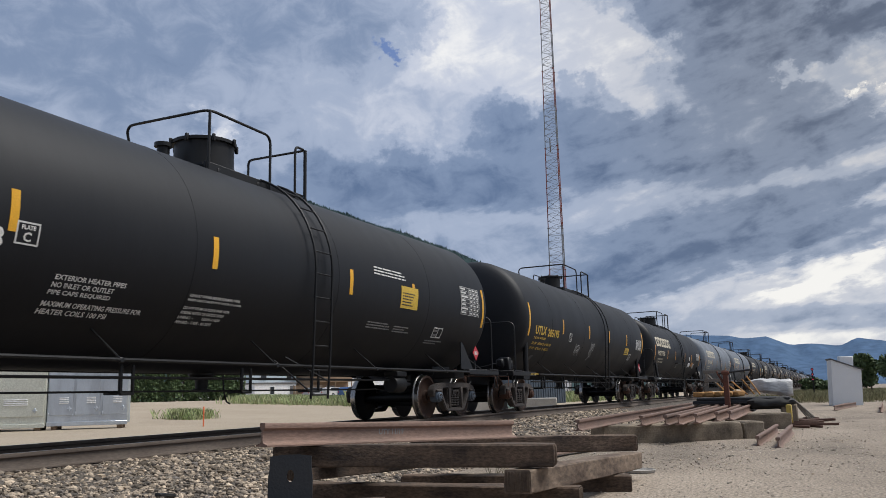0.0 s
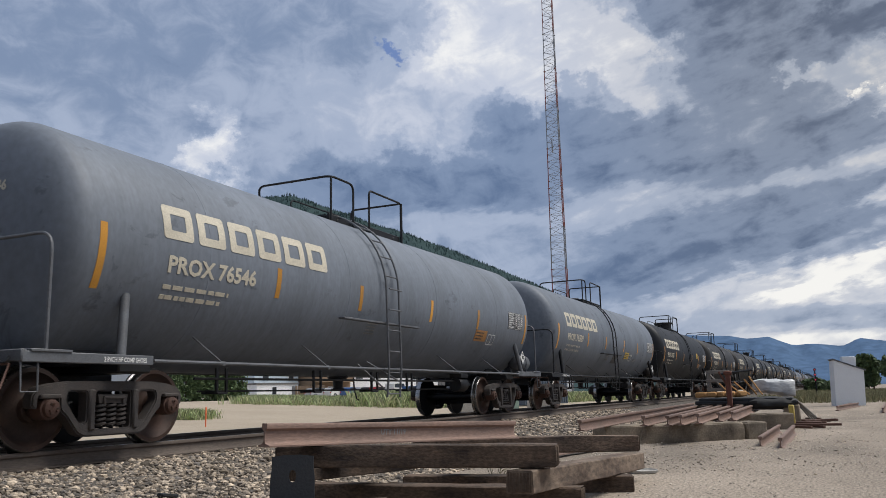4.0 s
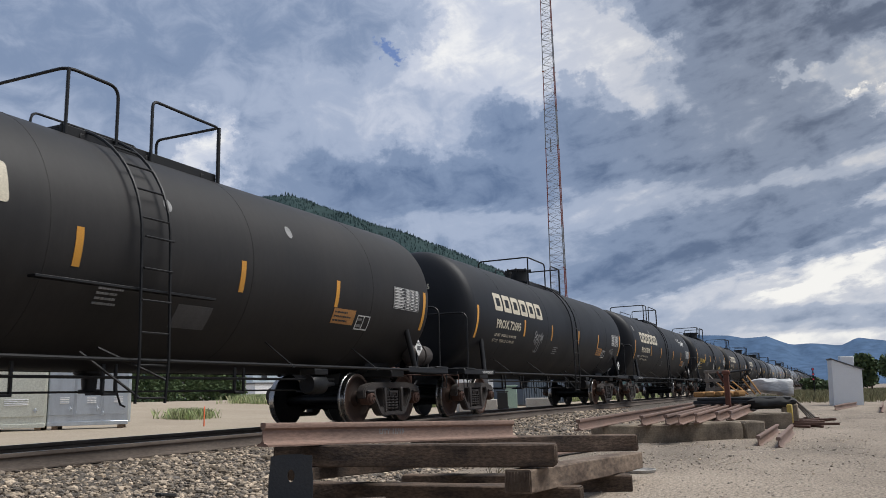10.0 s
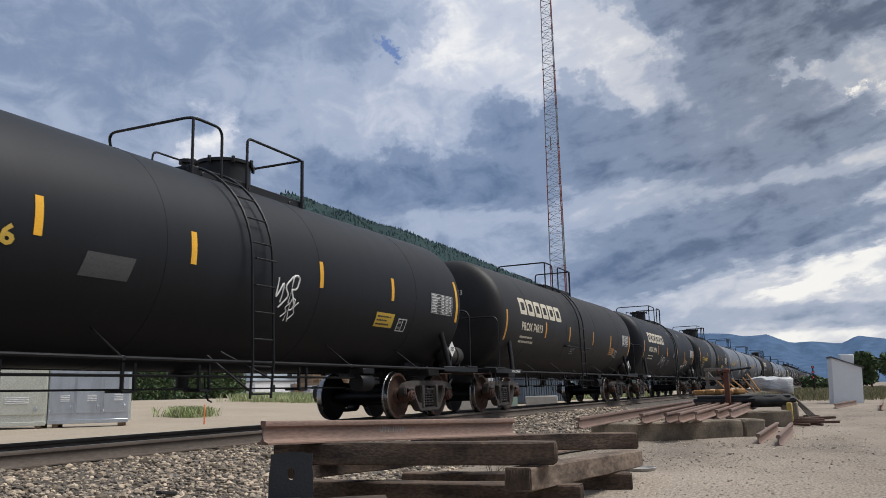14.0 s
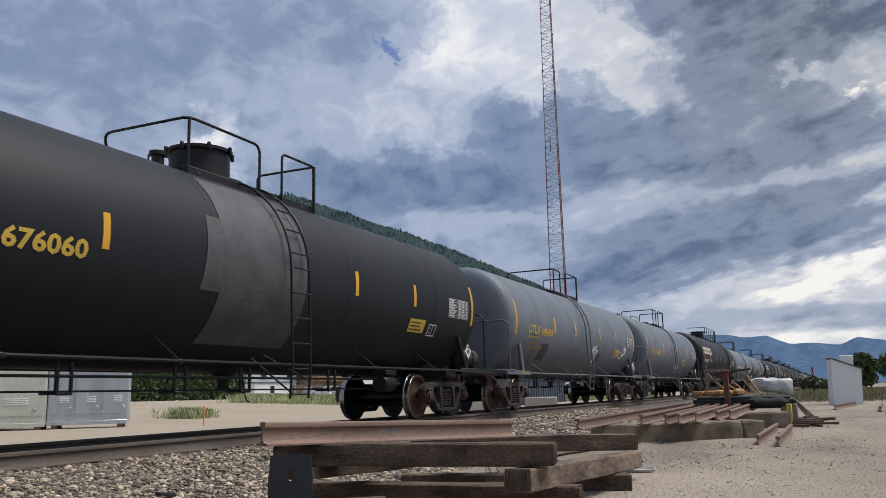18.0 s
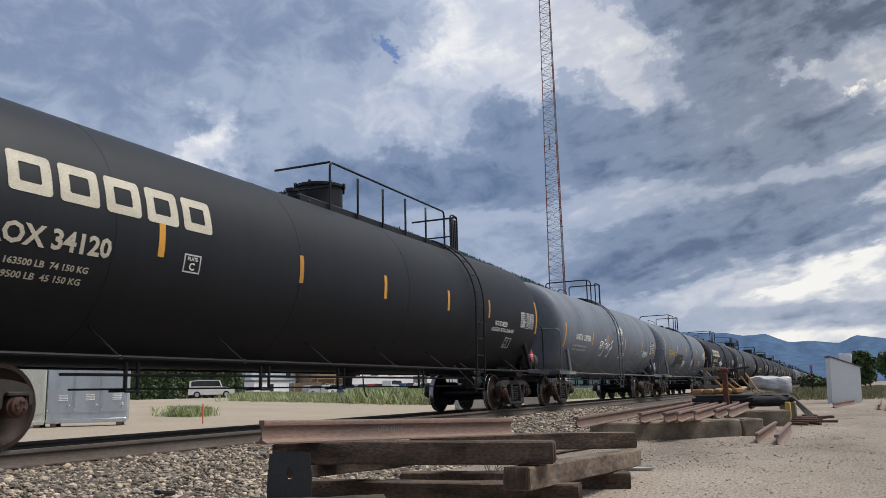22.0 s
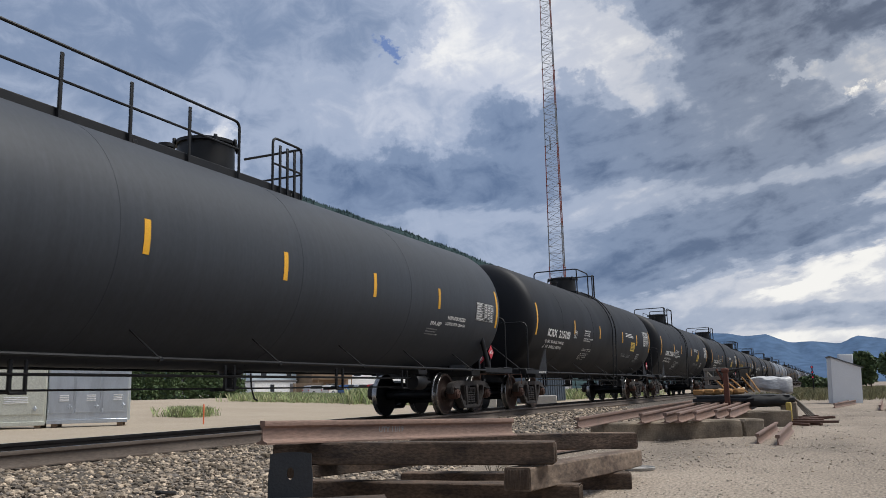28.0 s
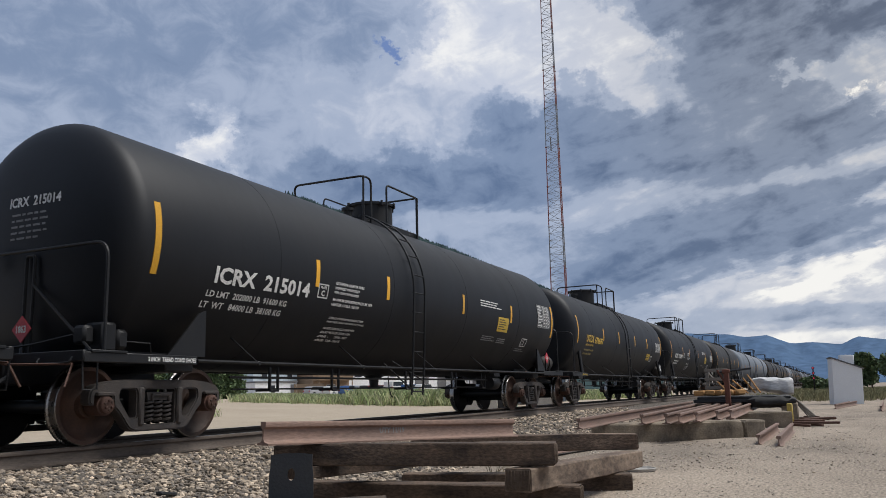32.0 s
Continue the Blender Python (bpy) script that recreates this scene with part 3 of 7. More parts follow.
def truck(car, x, lit):
    """A two-axle truck under the car; its wheelsets turn."""
    b = shared("truck", lambda: Geo().box((0, 0, 0.56), (0.36, 1.75, 0.20), 0.03).box((0, 0, 0.70), (0.5, 0.6, 0.14), 0.02).box((-0.45, 0, 0.42), (0.10, 1.5, 0.12), 0.02).box((0.45, 0, 0.42), (0.10, 1.5, 0.12), 0.02), M_FRAME)
    t = put("truck", b, car, pose(x, 0, 0))
    sf = shared("side_frame", side_frame_geo, M_TRUCK)
    put("side_frame", sf, t)
    put("side_frame", sf, t, pose(0, 0, 0, 0, 0, 180))
    put("brake_beam", shared("brake_beam", lambda: Geo().box((-0.36, 0, 0.40), (0.10, 1.62, 0.26), 0.03).box((0.36, 0, 0.40), (0.10, 1.62, 0.26), 0.03).box((0, 0, 0.44), (0.72, 0.34, 0.22), 0.04).box((-0.42, 0.72, 0.44), (0.10, 0.12, 0.42), 0.03).box((-0.42, -0.72, 0.44), (0.10, 0.12, 0.42), 0.03).box((0.42, 0.72, 0.44), (0.10, 0.12, 0.42), 0.03).box((0.42, -0.72, 0.44), (0.10, 0.12, 0.42), 0.03), M_FRAME), t)
    capm = M_BLUECAP if car["cap"] == 1 else M_RUSTRED
    cap = shared("bearing_cap|%d" % car["cap"], lambda: Geo().spin([(-1.155, 0.0), (-1.155, 0.07), (-1.14, 0.095), (-1.10, 0.10), (-1.095, 0.118), (-0.93, 0.118), (-0.93, 0.0)], "y", seg=20).box((0, -1.165, 0.05), (0.028, 0.02, 0.028), 0.005).box((0.043, -1.165, -0.025), (0.028, 0.02, 0.028), 0.005).box((-0.043, -1.165, -0.025), (0.028, 0.02, 0.028), 0.005), capm)
    if lit:
        for dx in (-WB, WB):
            put("bearing_cap", cap, t, pose(dx, 0, WR))
    sp = shared("spring", spring_geo, M_SPRING)
    for s in (-1, 1):
        for dx in (-0.15, 0.0, 0.15) if s < 0 else (0.0,):
            put("spring", sp, t, pose(dx, s * 1.01, 0.23))
    for dx in (-WB, WB):
        w = put("wheelset", shared("wheelset", wheelset_geo, [M_WHEEL, M_TREAD, M_FRAME]), t)
        w.matrix_parent_inverse = pose(dx, 0, WR)
        TURNING.append(w)
    return t


TURNING, ROLLING = [], []
HEAD = [(0.0, 1.0), (0.07, 0.992), (0.14, 0.97), (0.20, 0.935), (0.255, 0.88), (0.30, 0.80), (0.335, 0.70), (0.37, 0.55), (0.395, 0.36), (0.408, 0.17), (0.412, 0.0)]


def tank_geo(sh, L, seg=72):
    """The shell with its domed heads; it sags to the middle where the shell slopes."""
    prof = [(-L - d, sh.R * k) for d, k in reversed(HEAD)]
    prof += [(-L * (1 - i / 6), sh.R) for i in range(1, 6)] + [(0, sh.R)] + [(L * i / 6, sh.R) for i in range(1, 6)]
    prof += [(L + d, sh.R * k) for d, k in HEAD]
    g = Geo().spin(prof, "x", seg=seg)
    g.v = [(x, y, z + sh.axis(max(-L, min(L, x)))) for x, y, z in g.v]
    return g


def rounded_rect(x, z, w, h, r, n):
    """A closed line round a rectangle with rounded corners and a few points along each side."""
    out = []
    for cx, cz, a0, sx, sz in ((x + r, z + r, 180, 0, -1), (x + w - r, z + r, 270, 1, 0), (x + w - r, z + h - r, 0, 0, 1), (x + r, z + h - r, 90, -1, 0)):
        out += [(cx + r * math.cos(radians(a0 + 90 * k / n)), cz + r * math.sin(radians(a0 + 90 * k / n))) for k in range(n + 1)]
    full = []
    for a, b in zip(out, out[1:] + out[:1]):
        m = 4 if math.hypot(a[0] - b[0], a[1] - b[1]) > 0.05 or (len(full) % (n + 4)) == n else 1
        full += [(a[0] + (b[0] - a[0]) * k / m, a[1] + (b[1] - a[1]) * k / m) for k in range(m)]
    return full


def tank_car(i, paint, xf, S, dome="low", ladder=-0.45, plat="low", sort="general", marks=(), stripe="amber", iron="black", near=True, label="", placard="white", shelf=False, dome_at=-0.5, R=1.465, flip=1, inner=None, runs=None, head=0.40, sign=-0.36, table=None, rails=(-1, 1), lead=0.0, reservoir=True, valve=False):
    """One tank car with its trucks, ends, ladder, platform and lettering. xf: where its leading end mark stands at the start."""
    car = thing("tank_car", label, "tank car", "tank cars of the freight train")
    ROLLING.append((car, xf + S / 2))
    lpg = sort == "lpg"
    sh = Shell(1.525 if lpg else R, 2.44 if lpg else 0.905 + R, 0.0 if lpg else 0.003)
    L, h = S / 2 + 0.12, S / 2
    car["cap"] = 1 if paint == "ink" and R > 1.5 and i == 0 else 0
    P, FR = PAINT[paint], M_GREYIRON if iron == "grey" else M_FRAME
    part("tank", tank_geo(sh, L, 72 if near else 32), P, car)
    for e in (-1, 1):
        ext = h + (lead if e < 0 else 0.0)
        truck(car, e * (ext - TRUCK_IN + (0.45 if lead and e > 0 else 0.0)), near)
        xo = e * ext
        sill = "stub_sill|%d" % e
        put("stub_sill", shared(sill, lambda: Geo().box((e * -0.15, 0, 0.86), (2.3, 0.62, 0.30), 0.02).box((e * -0.75, 0, 0.92), (0.5, 2.5, 0.16), 0.02).box((e * -0.62, 0, 1.05), (0.9, 1.5, 0.25), 0.03), M_FRAME), car, pose(xo, 0, 0))
        put("coupler", shared("coupler|%d" % e, lambda: Geo().box((e * 1.15, 0, 0.88), (0.5, 0.16, 0.20), 0.03).box((e * 1.38, 0.06, 0.88), (0.26, 0.30, 0.34), 0.06).box((e * 1.48, -0.12, 0.88), (0.15, 0.14, 0.30), 0.05).box((e * 1.02, 0, 0.88), (0.12, 0.50, 0.42), 0.05).box((e * 1.25, -0.06, 1.04), (0.10, 0.10, 0.14), 0.03).tube([(e * 1.20, -0.1, 1.06), (e * 1.12, -0.5, 0.92), (e * 1.0, -1.38, 0.90), (e * 1.12, -1.42, 0.66)], 0.014, 5), M_RUSTRED), car, pose(xo, 0, 0))
        if near:
            put("air_hose", shared("air_hose|%d" % e, lambda: Geo().tube(bend([(e * 0.95, -0.35, 0.8), (e * 1.1, -0.35, 0.72), (e * 1.3, -0.3, 0.42), (e * 1.5, -0.2, 0.36)], 0.1), 0.028), M_FRAME), car, pose(xo, 0, 0))
        put("end_platform", shared("end_platform|%d" % e + iron, lambda: Geo().box((e * 0.62, 0, 1.03), (0.62, 2.9, 0.03), 0.006).box((e * 0.94, 0, 0.99), (0.06, 3.0, 0.12), 0.01), FR), car, pose(xo, 0, 0))
        for s in (-1, 1):
            sd = "|%d|%d" % (e, s) + iron
            put("side_sill", shared("side_sill" + sd, lambda: Geo().box((e * 0.09, s * 1.47, 0.975), (1.74, 0.07, 0.11), 0.008).box((e * 0.62, s * 1.44, 1.04), (0.5, 0.16, 0.03), 0.006), FR), car, pose(xo, 0, 0))
            icrx = R > 1.5 and not lead
            if lead:
                column = lambda: Geo().tube([(e * -0.40, s * 1.36, 1.0), (e * -0.40, s * 1.36, 2.02)], 0.065, 12)
            else:
                column = lambda: Geo().tube([(e * -0.36, s * 1.42, 1.0), (e * -0.42, s * 1.37, 1.32), (e * -0.50, s * 1.30, 1.74)], 0.055, 12).spin([(0.98, 0.0), (0.98, 0.085), (1.02, 0.085), (1.03, 0.0)][::-1], "z", (e * -0.36, s * 1.42, 0), 12)
            if not icrx:
                put("tank_brace", shared("tank_brace%d" % bool(lead) + sd, column, FR), car, pose(xo, 0, 0))
            if near:
                put("sill_step", shared("sill_step" + sd, lambda: Geo().tube([(e * 0.95, s * 1.47, 0.95), (e * 0.93, s * 1.47, 0.63), (e * 0.74, s * 1.47, 0.63), (e * 0.75, s * 1.47, 0.95)], 0.011, 6), FR), car, pose(xo, 0, 0))
        if near:
            put("end_handrail", shared("end_handrail|%d" % e + iron, lambda: Geo().tube(bend([(e * 0.66, -1.46, 1.03), (e * 0.66, -1.46, 2.28), (e * 0.66, 1.46, 2.28), (e * 0.66, 1.46, 1.03)], 0.2), 0.02).box((e * 0.64, 0.5, 2.25), (0.02, 0.12, 0.3), 0.004), FR), car, pose(xo, 0, 0))
            put("grab_iron", shared("grab_iron|%d" % e, lambda: Geo().tube(bend([(e * 0.98, -1.35, 0.98), (e * 1.02, -1.35, 0.92), (e * 1.02, -0.85, 0.92), (e * 0.98, -0.85, 0.98)], 0.03), 0.011, 6), FR), car, pose(xo, 0, 0))
        if near and R > 1.5 and not lead:
            put("end_post", shared("end_post|%d" % e, lambda: Geo().tube(bend([(e * 0.56, -0.02, 1.03), (e * 0.56, -0.02, 2.24), (e * 0.56, -0.16, 2.24), (e * 0.56, -0.16, 1.03)], 0.05), 0.02, 8).tube([(e * 0.56, -0.14, 1.9), (e * 0.60, -1.2, 1.06)], 0.018, 6), FR), car, pose(xo, 0, 0))
            for s in (-1, 1):
                put("gusset", shared("gusset|%d|%d" % (e, s), lambda: Geo().prism([(e * -1.02, 1.03), (e * -0.36, 1.03), (e * -0.90, 1.58), (e * -1.02, 1.62)][::-e], s * 1.40 - 0.012, s * 1.40 + 0.012), FR), car, pose(xo, 0, 0))
    # side handrails and their struts
    for s in (-1, 1):
        part("side_handrail", Geo().tube([(-h + 0.78, s * 1.50, 0.97), (h - 0.78, s * 1.50, 0.97)], 0.023, 8), FR, car)
    if near:
        n = 7 if lpg else 5
        for k in range(n):
            x = -h + (2.45 if lpg else 2.0) + (S - 4.0) * k / (n - 1)
            if abs(x - ladder) < 0.7:
                continue
            top = sh.at(x - 0.05, 1.34, 0.0)
            put("strut", Geo().tube([(x, -1.5, 0.97), (x - 0.05, top[1] + 0.02, 1.34)], 0.012, 6).box((x, -1.5, 0.965), (0.07, 0.05, 0.06), 0.01).mesh("strut", FR), car)
        # piping under the belly
        part("belly_pipe", Geo().tube([(-h + 2.3, -0.75, 0.80), (h - 2.2, -0.75, 0.80)], 0.019, 6), M_FRAME, car)
        part("belly_pipe", Geo().tube([(-h + 2.6, -0.55, 0.63), (h - 2.6, -0.55, 0.63)], 0.013, 6), M_FRAME, car)
        hg = shared("pipe_hanger", lambda: Geo().box((0, -0.72, 0.80), (0.05, 0.04, 0.36), 0.008).box((0, -0.60, 0.63), (0.05, 0.28, 0.04), 0.008).box((0.18, -0.74, 0.80), (0.04, 0.04, 0.36), 0.008).box((0.09, -0.74, 0.62), (0.22, 0.04, 0.035), 0.008), M_FRAME)
        for k in range(5):
            put("pipe_hanger", hg, car, pose(-h + 3.0 + (S - 6.2) * k / 4 + (0.3 if (i + k) % 3 else -0.2), 0, -0.02))
        out = shared("outlet_valve", lambda: Geo().spin([(0.98, 0.0), (0.98, 0.20), (0.90, 0.20), (0.84, 0.10), (0.70, 0.09), (0.70, 0.13), (0.65, 0.13), (0.65, 0.0)][::-1], "z", seg=20).tube([(0.25, -0.2, 0.9), (0.25, -0.22, 0.66), (0.3, -0.24, 0.5), (0.38, -0.24, 0.47)], 0.014, 5), M_FRAME)
        put("outlet_valve", out, car, pose(0.15 if not lpg else 1.2, 0, -0.03))
        put("brake_cylinder", shared("brake_cylinder", lambda: Geo().spin([(-0.22, 0), (-0.22, 0.15), (-0.18, 0.17), (0.18, 0.17), (0.22, 0.14), (0.30, 0.06), (0.6, 0.03), (0.6, 0)], "x", seg=20).box((0, 0, 0.2), (0.4, 0.3, 0.1), 0.01), M_FRAME), car, pose(h - 2.85, -0.78, 0.72))
        # the reservoir and hand brake stand at the trailing end, the control valve at the leading end
        put("air_reservoir", shared("air_reservoir" + iron, lambda: Geo().spin([(-0.42, 0), (-0.42, 0.10), (-0.37, 0.17), (-0.3, 0.20), (-0.02, 0.20), (-0.02, 0.225), (0.02, 0.225), (0.02, 0.20), (0.30, 0.20), (0.37, 0.17), (0.42, 0.10), (0.42, 0)], "x", seg=28).box((-0.25, 0, -0.2), (0.06, 0.25, 0.1), 0.01).box((0.25, 0, -0.2), (0.06, 0.25, 0.1), 0.01), M_GREYIRON if iron == "grey" else M_TRUCK), car, pose(h + 0.32, -1.12, 1.28)) if reservoir else None
        brake = part("brake_stand", Geo().box((h + 0.52, -0.72, 1.45), (0.12, 0.2, 0.9), 0.02).box((h + 0.60, -0.72, 1.80), (0.2, 0.36, 0.46), 0.06).tube([(h + 0.62, -0.72, 1.6), (h + 0.75, -0.70, 1.1), (h + 0.8, -0.5, 0.9)], 0.012, 5), FR, car)
        put("brake_wheel", shared("brake_wheel", lambda: Geo().tube([(0, 0.28 * math.cos(a), 0.28 * math.sin(a)) for a in (2 * math.pi * k / 24 for k in range(25))], 0.016, 6).tube([(0, -0.28, 0), (0, 0.28, 0)], 0.014, 5).tube([(0, 0, -0.28), (0, 0, 0.28)], 0.014, 5).spin([(-0.06, 0), (-0.06, 0.05), (0.03, 0.05), (0.03, 0)], "x", seg=12), M_FRAME), brake, pose(h + 0.78, -0.72, 1.84))
        if valve:
            put("control_valve", shared("control_valve", lambda: Geo().box((0, 0, 0.18), (0.22, 0.3, 0.34), 0.03).box((0.22, 0, 0.16), (0.18, 0.26, 0.24), 0.05).box((-0.2, 0.05, 0.2), (0.16, 0.2, 0.22), 0.04).tube([(0.35, 0, 0.15), (0.75, -0.02, 0.14), (0.78, -0.02, 0.0)], 0.012, 5).tube([(-0.3, 0.1, 0.2), (-0.5, 0.5, 0.1), (-0.55, 1.2, 0.05)], 0.014, 5), M_FRAME), car, pose(-h - 0.34 - lead, -1.05, 1.05))
        for e in (-1, 1):
            PLAC = M_RED if placard in ("red", "gas", "fuel") else M_WHITE
            dia = Geo()
            c = (e * (h - 0.18 if e > 0 else h + 0.60 + lead), -1.40 if e > 0 else sign, 1.40 if e > 0 else 1.36)
            d = 0.16
            post = Geo()
            if e > 0:
                dia.prism([(c[0] - d, c[2]), (c[0], c[2] - d), (c[0] + d, c[2]), (c[0], c[2] + d)], c[1] - 0.012, c[1])
                post.box((c[0], c[1] + 0.03, c[2] - 0.2), (0.04, 0.03, 0.36), 0.004)
            else:
                dia.add([(c[0] - k, c[1] + a, c[2] + b) for k in (0.012, 0) for a, b in ((d, 0), (0, -d), (-d, 0), (0, d))], [(0, 1, 2, 3), (7, 6, 5, 4), (0, 4, 5, 1), (1, 5, 6, 2), (2, 6, 7, 3), (3, 7, 4, 0)])
                post.box((c[0] + 0.02, c[1], c[2] - 0.2), (0.03, 0.04, 0.36), 0.004)
            pl = part("placard", dia, PLAC, car, "red diamond placard" if placard in ("red", "gas", "fuel") else "white diamond placard")
            part("placard_holder", post, M_FRAME, pl)
            g = Geo()
            v, f = flat_text({"red": "1863", "white": "3082", "hot": "3257", "gas": "1075", "fuel": "1202"}[placard])
            if e > 0:
                g.add([(c[0] + (a - 0.5) * 0.165, c[1] - 0.015, c[2] + (b - 0.5) * 0.09) for a, b in v], f)
                if placard == "white":
                    for q in range(4):
                        g.box((c[0] - 0.06 + 0.04 * q, c[1] - 0.013, c[2] + 0.09), (0.016, 0.004, 0.06 if q in (1, 2) else 0.04))
            else:
                g.add([(c[0] - 0.015, c[1] - (a - 0.5) * 0.165, c[2] + (b - 0.5) * 0.09) for a, b in v], f)
                if placard == "white":
                    for q in range(4):
                        g.box((c[0] - 0.013, c[1] - 0.06 + 0.04 * q, c[2] + 0.09), (0.004, 0.016, 0.06 if q in (1, 2) else 0.04))
            part("placard_number", g, M_PATCH if placard not in ("red", "gas", "fuel") else M_WHITE, pl, sharp=0)
    # seams of the shell
    welds = (-5.2, -1.75, 1.6, 4.95) if not lpg else (-6.2, -2.6, 1.0, 4.6)
    for x in welds if near else ():
        ring = Geo().spin([(x - 0.014, sh.R - 0.01), (x - 0.012, sh.R + 0.003), (x + 0.012, sh.R + 0.003), (x + 0.014, sh.R - 0.01)], "x", (0, 0, sh.axis(x)), 64)
        part("weld_seam", ring, P, car)
    # reflective marks
    MS = M_AMBER if stripe == "amber" else M_YELLOW
    inner = inner or ((-3.72, -1.38, 1.38, 3.8) if S < 15 else (-4.25, -1.98, 1.4, 4.35) if S < 16.5 else (-5.95, -2.2, 0.55, 3.2, 5.85) if S > 17.5 else (-5.5, -2.58, 0.05, 2.79, 5.3))
    zlo = 1.93 if sort == "general" and stripe == "amber" and paint != "ink" else 2.18
    zm = (zlo + 0.02, zlo + 0.45) if zlo < 2 else (zlo, zlo + 0.42)
    for x in (-h, h):
        part("end_stripe", sh.patch(Geo(), x - 0.05, x + 0.05, zlo - 0.17 if zlo < 2 else 1.98, 2.5 if zlo < 2 else 2.85, 0.004, 10), MS, car)
    for x in (flip * q for q in inner):
        part("reflective_stripe", sh.patch(Geo(), x - 0.05, x + 0.05, *zm, 0.004, 5), MS, car)
    # ladder, platform and dome
    RNG = sh.R + 0.10
    ends = (ladder - 0.23, ladder + 0.23)
    zc = sh.axis(ladder)

    def rung_at(x, a):
        """A point on the ladder's line: straight up the side, then over the shoulder of the tank."""
        return (x, -RNG * math.cos(a), zc + RNG * math.sin(a))

    arcs = [radians(q) for q in range(0, 71, 7)]
    for x in ends:
        part("ladder_stile", Geo().tube([(x, -1.56, 0.48), (x, -1.60, 0.97), (x, -RNG, zc)] + [rung_at(x, a) for a in arcs[1:]], 0.02 if near else 0.025, 6), FR, car)
    if near:
        rg = shared("rung|" + iron, lambda: Geo().tube([(-0.23, 0, 0), (0.23, 0, 0)], 0.013, 6), FR)
        for k in range(6):
            put("rung", rg, car, pose(ladder, -1.565 - 0.06 * min(1, k / 5), 0.54 + 0.37 * k))
        for a in (10, 24, 38, 52):
            put("rung", rg, car, pose(*rung_at(ladder, radians(a))))
        part("ladder_brace", Geo().tube([(ladder - 0.8, -1.3, 1.05), (ladder - 0.2, -1.58, 0.55)], 0.016, 5).tube([(ladder - 0.6, -1.35, 1.1), (ladder + 0.2, -1.58, 0.75)], 0.016, 5), FR, car)
        if shelf:
            part("side_ledge", Geo().box((ladder - 0.25, -sh.R - 0.02, 1.78), (2.7, 0.12, 0.03), 0.004), FR, car)
    quad = plat if isinstance(plat, tuple) and len(plat) == 4 else None
    plat = (plat[0], plat[-1]) if isinstance(plat, tuple) else plat
    reach = {"low": (-0.60, 2.15), "long": (-1.45, 1.75), "mid": (-0.45, 2.3), "even": (-0.7, 2.1)}.get(plat) if isinstance(plat, str) else (plat[0] - ladder, plat[1] - ladder)
    x0, x1 = ladder + reach[0], ladder + reach[1]
    zp = sh.axis((x0 + x1) / 2) + sh.R - 0.02
    edge = 0.24 if paint == "lpg" else 0.13
    deck = Geo().box(((x0 + x1) / 2, -0.56, zp + 0.02 - edge / 2), (x1 - x0, 0.05, edge), 0.01).box(((x0 + x1) / 2, 0.52, zp + 0.02 - edge / 2), (x1 - x0, 0.05, edge), 0.01)
    grating = Geo()
    for k in range(int((x1 - x0) / 0.07) if near else 1):
        grating.box((x0 + 0.035 + 0.07 * k, 0, zp) if near else ((x0 + x1) / 2, 0, zp), (0.018, 1.0, 0.03) if near else (x1 - x0, 1.0, 0.03))
    for x in (x0 + 0.3, (x0 + x1) / 2, x1 - 0.3):
        deck.box((x, 0, zp - 0.10), (0.08, 1.2, 0.12), 0.01)
    tagged(part("grating", grating, M_FRAME, part("platform", deck, M_FRAME, car)), kind="stuff")
    ra, rb = (quad[1], quad[2]) if quad else (ladder + 0.2, ladder + 0.8)
    zr = zp + (0.80 if R > 1.5 or lpg else 0.72)
    rr = 0.022
    if sort == "lpg":
        for q, (u, w) in enumerate(runs):
            for s in rails:
                part("railing", Geo().tube(bend([(u, s * 0.62, zp - 0.15), (u, s * 0.62, zr), (w, s * 0.62, zr), (w, s * 0.62, zp - 0.1)], 0.12), rr, 8), M_FRAME, car)
                if near and w - u > 0.3 and len(rails) == 1:
                    part("middle_rail", Geo().tube([(u, s * 0.62, zp + 0.36), (w, s * 0.62, zp + 0.36)], 0.018, 6), M_FRAME, car) if paint == "lpg" else None
                    npost = max(4, round((w - u) / 1.05))
                    for k in range(1, npost):
                        part("rail_post", Geo().box((u + (w - u) * k / npost, s * 0.62, zp + 0.28), (0.05, 0.03, 0.86), 0.005), M_FRAME, car)
                elif near and w - u > 0.3:
                    part("middle_rail", Geo().tube([(u, s * 0.62, zp + 0.34), (w, s * 0.62, zp + 0.34)], 0.018, 6), M_FRAME, car)
                    npost = max(1, round((w - u) / 0.95))
                    for k in range(1, npost):
                        part("rail_post", Geo().box((u + (w - u) * k / npost, s * 0.62, zp + 0.28), (0.06, 0.03, 0.86), 0.005), M_FRAME, car)
        for u in (runs[0][0], runs[-1][1]):
            part("end_rail", Geo().tube([(u, -0.62, zr), (u, 0.62, zr)], rr, 6).tube([(u, -0.62, zp + 0.34), (u, 0.62, zp + 0.34)], 0.018, 6), M_FRAME, car)
    else:
        part("railing", Geo().tube(bend([(x0 + 0.32, 0.98, zp - 0.42), (x0 - 0.06, 0.98, zr - 0.02), (x0, -0.62, zr), (ra, -0.62, zr), (ra, -0.62, zp - 0.15)], min(0.16, (ra - x0) * 0.45)), rr, 8).tube([(x0 + 0.02, -0.62, zr), (x0 + 0.02, -0.62, zp - 0.15)], rr, 8), M_FRAME, car)
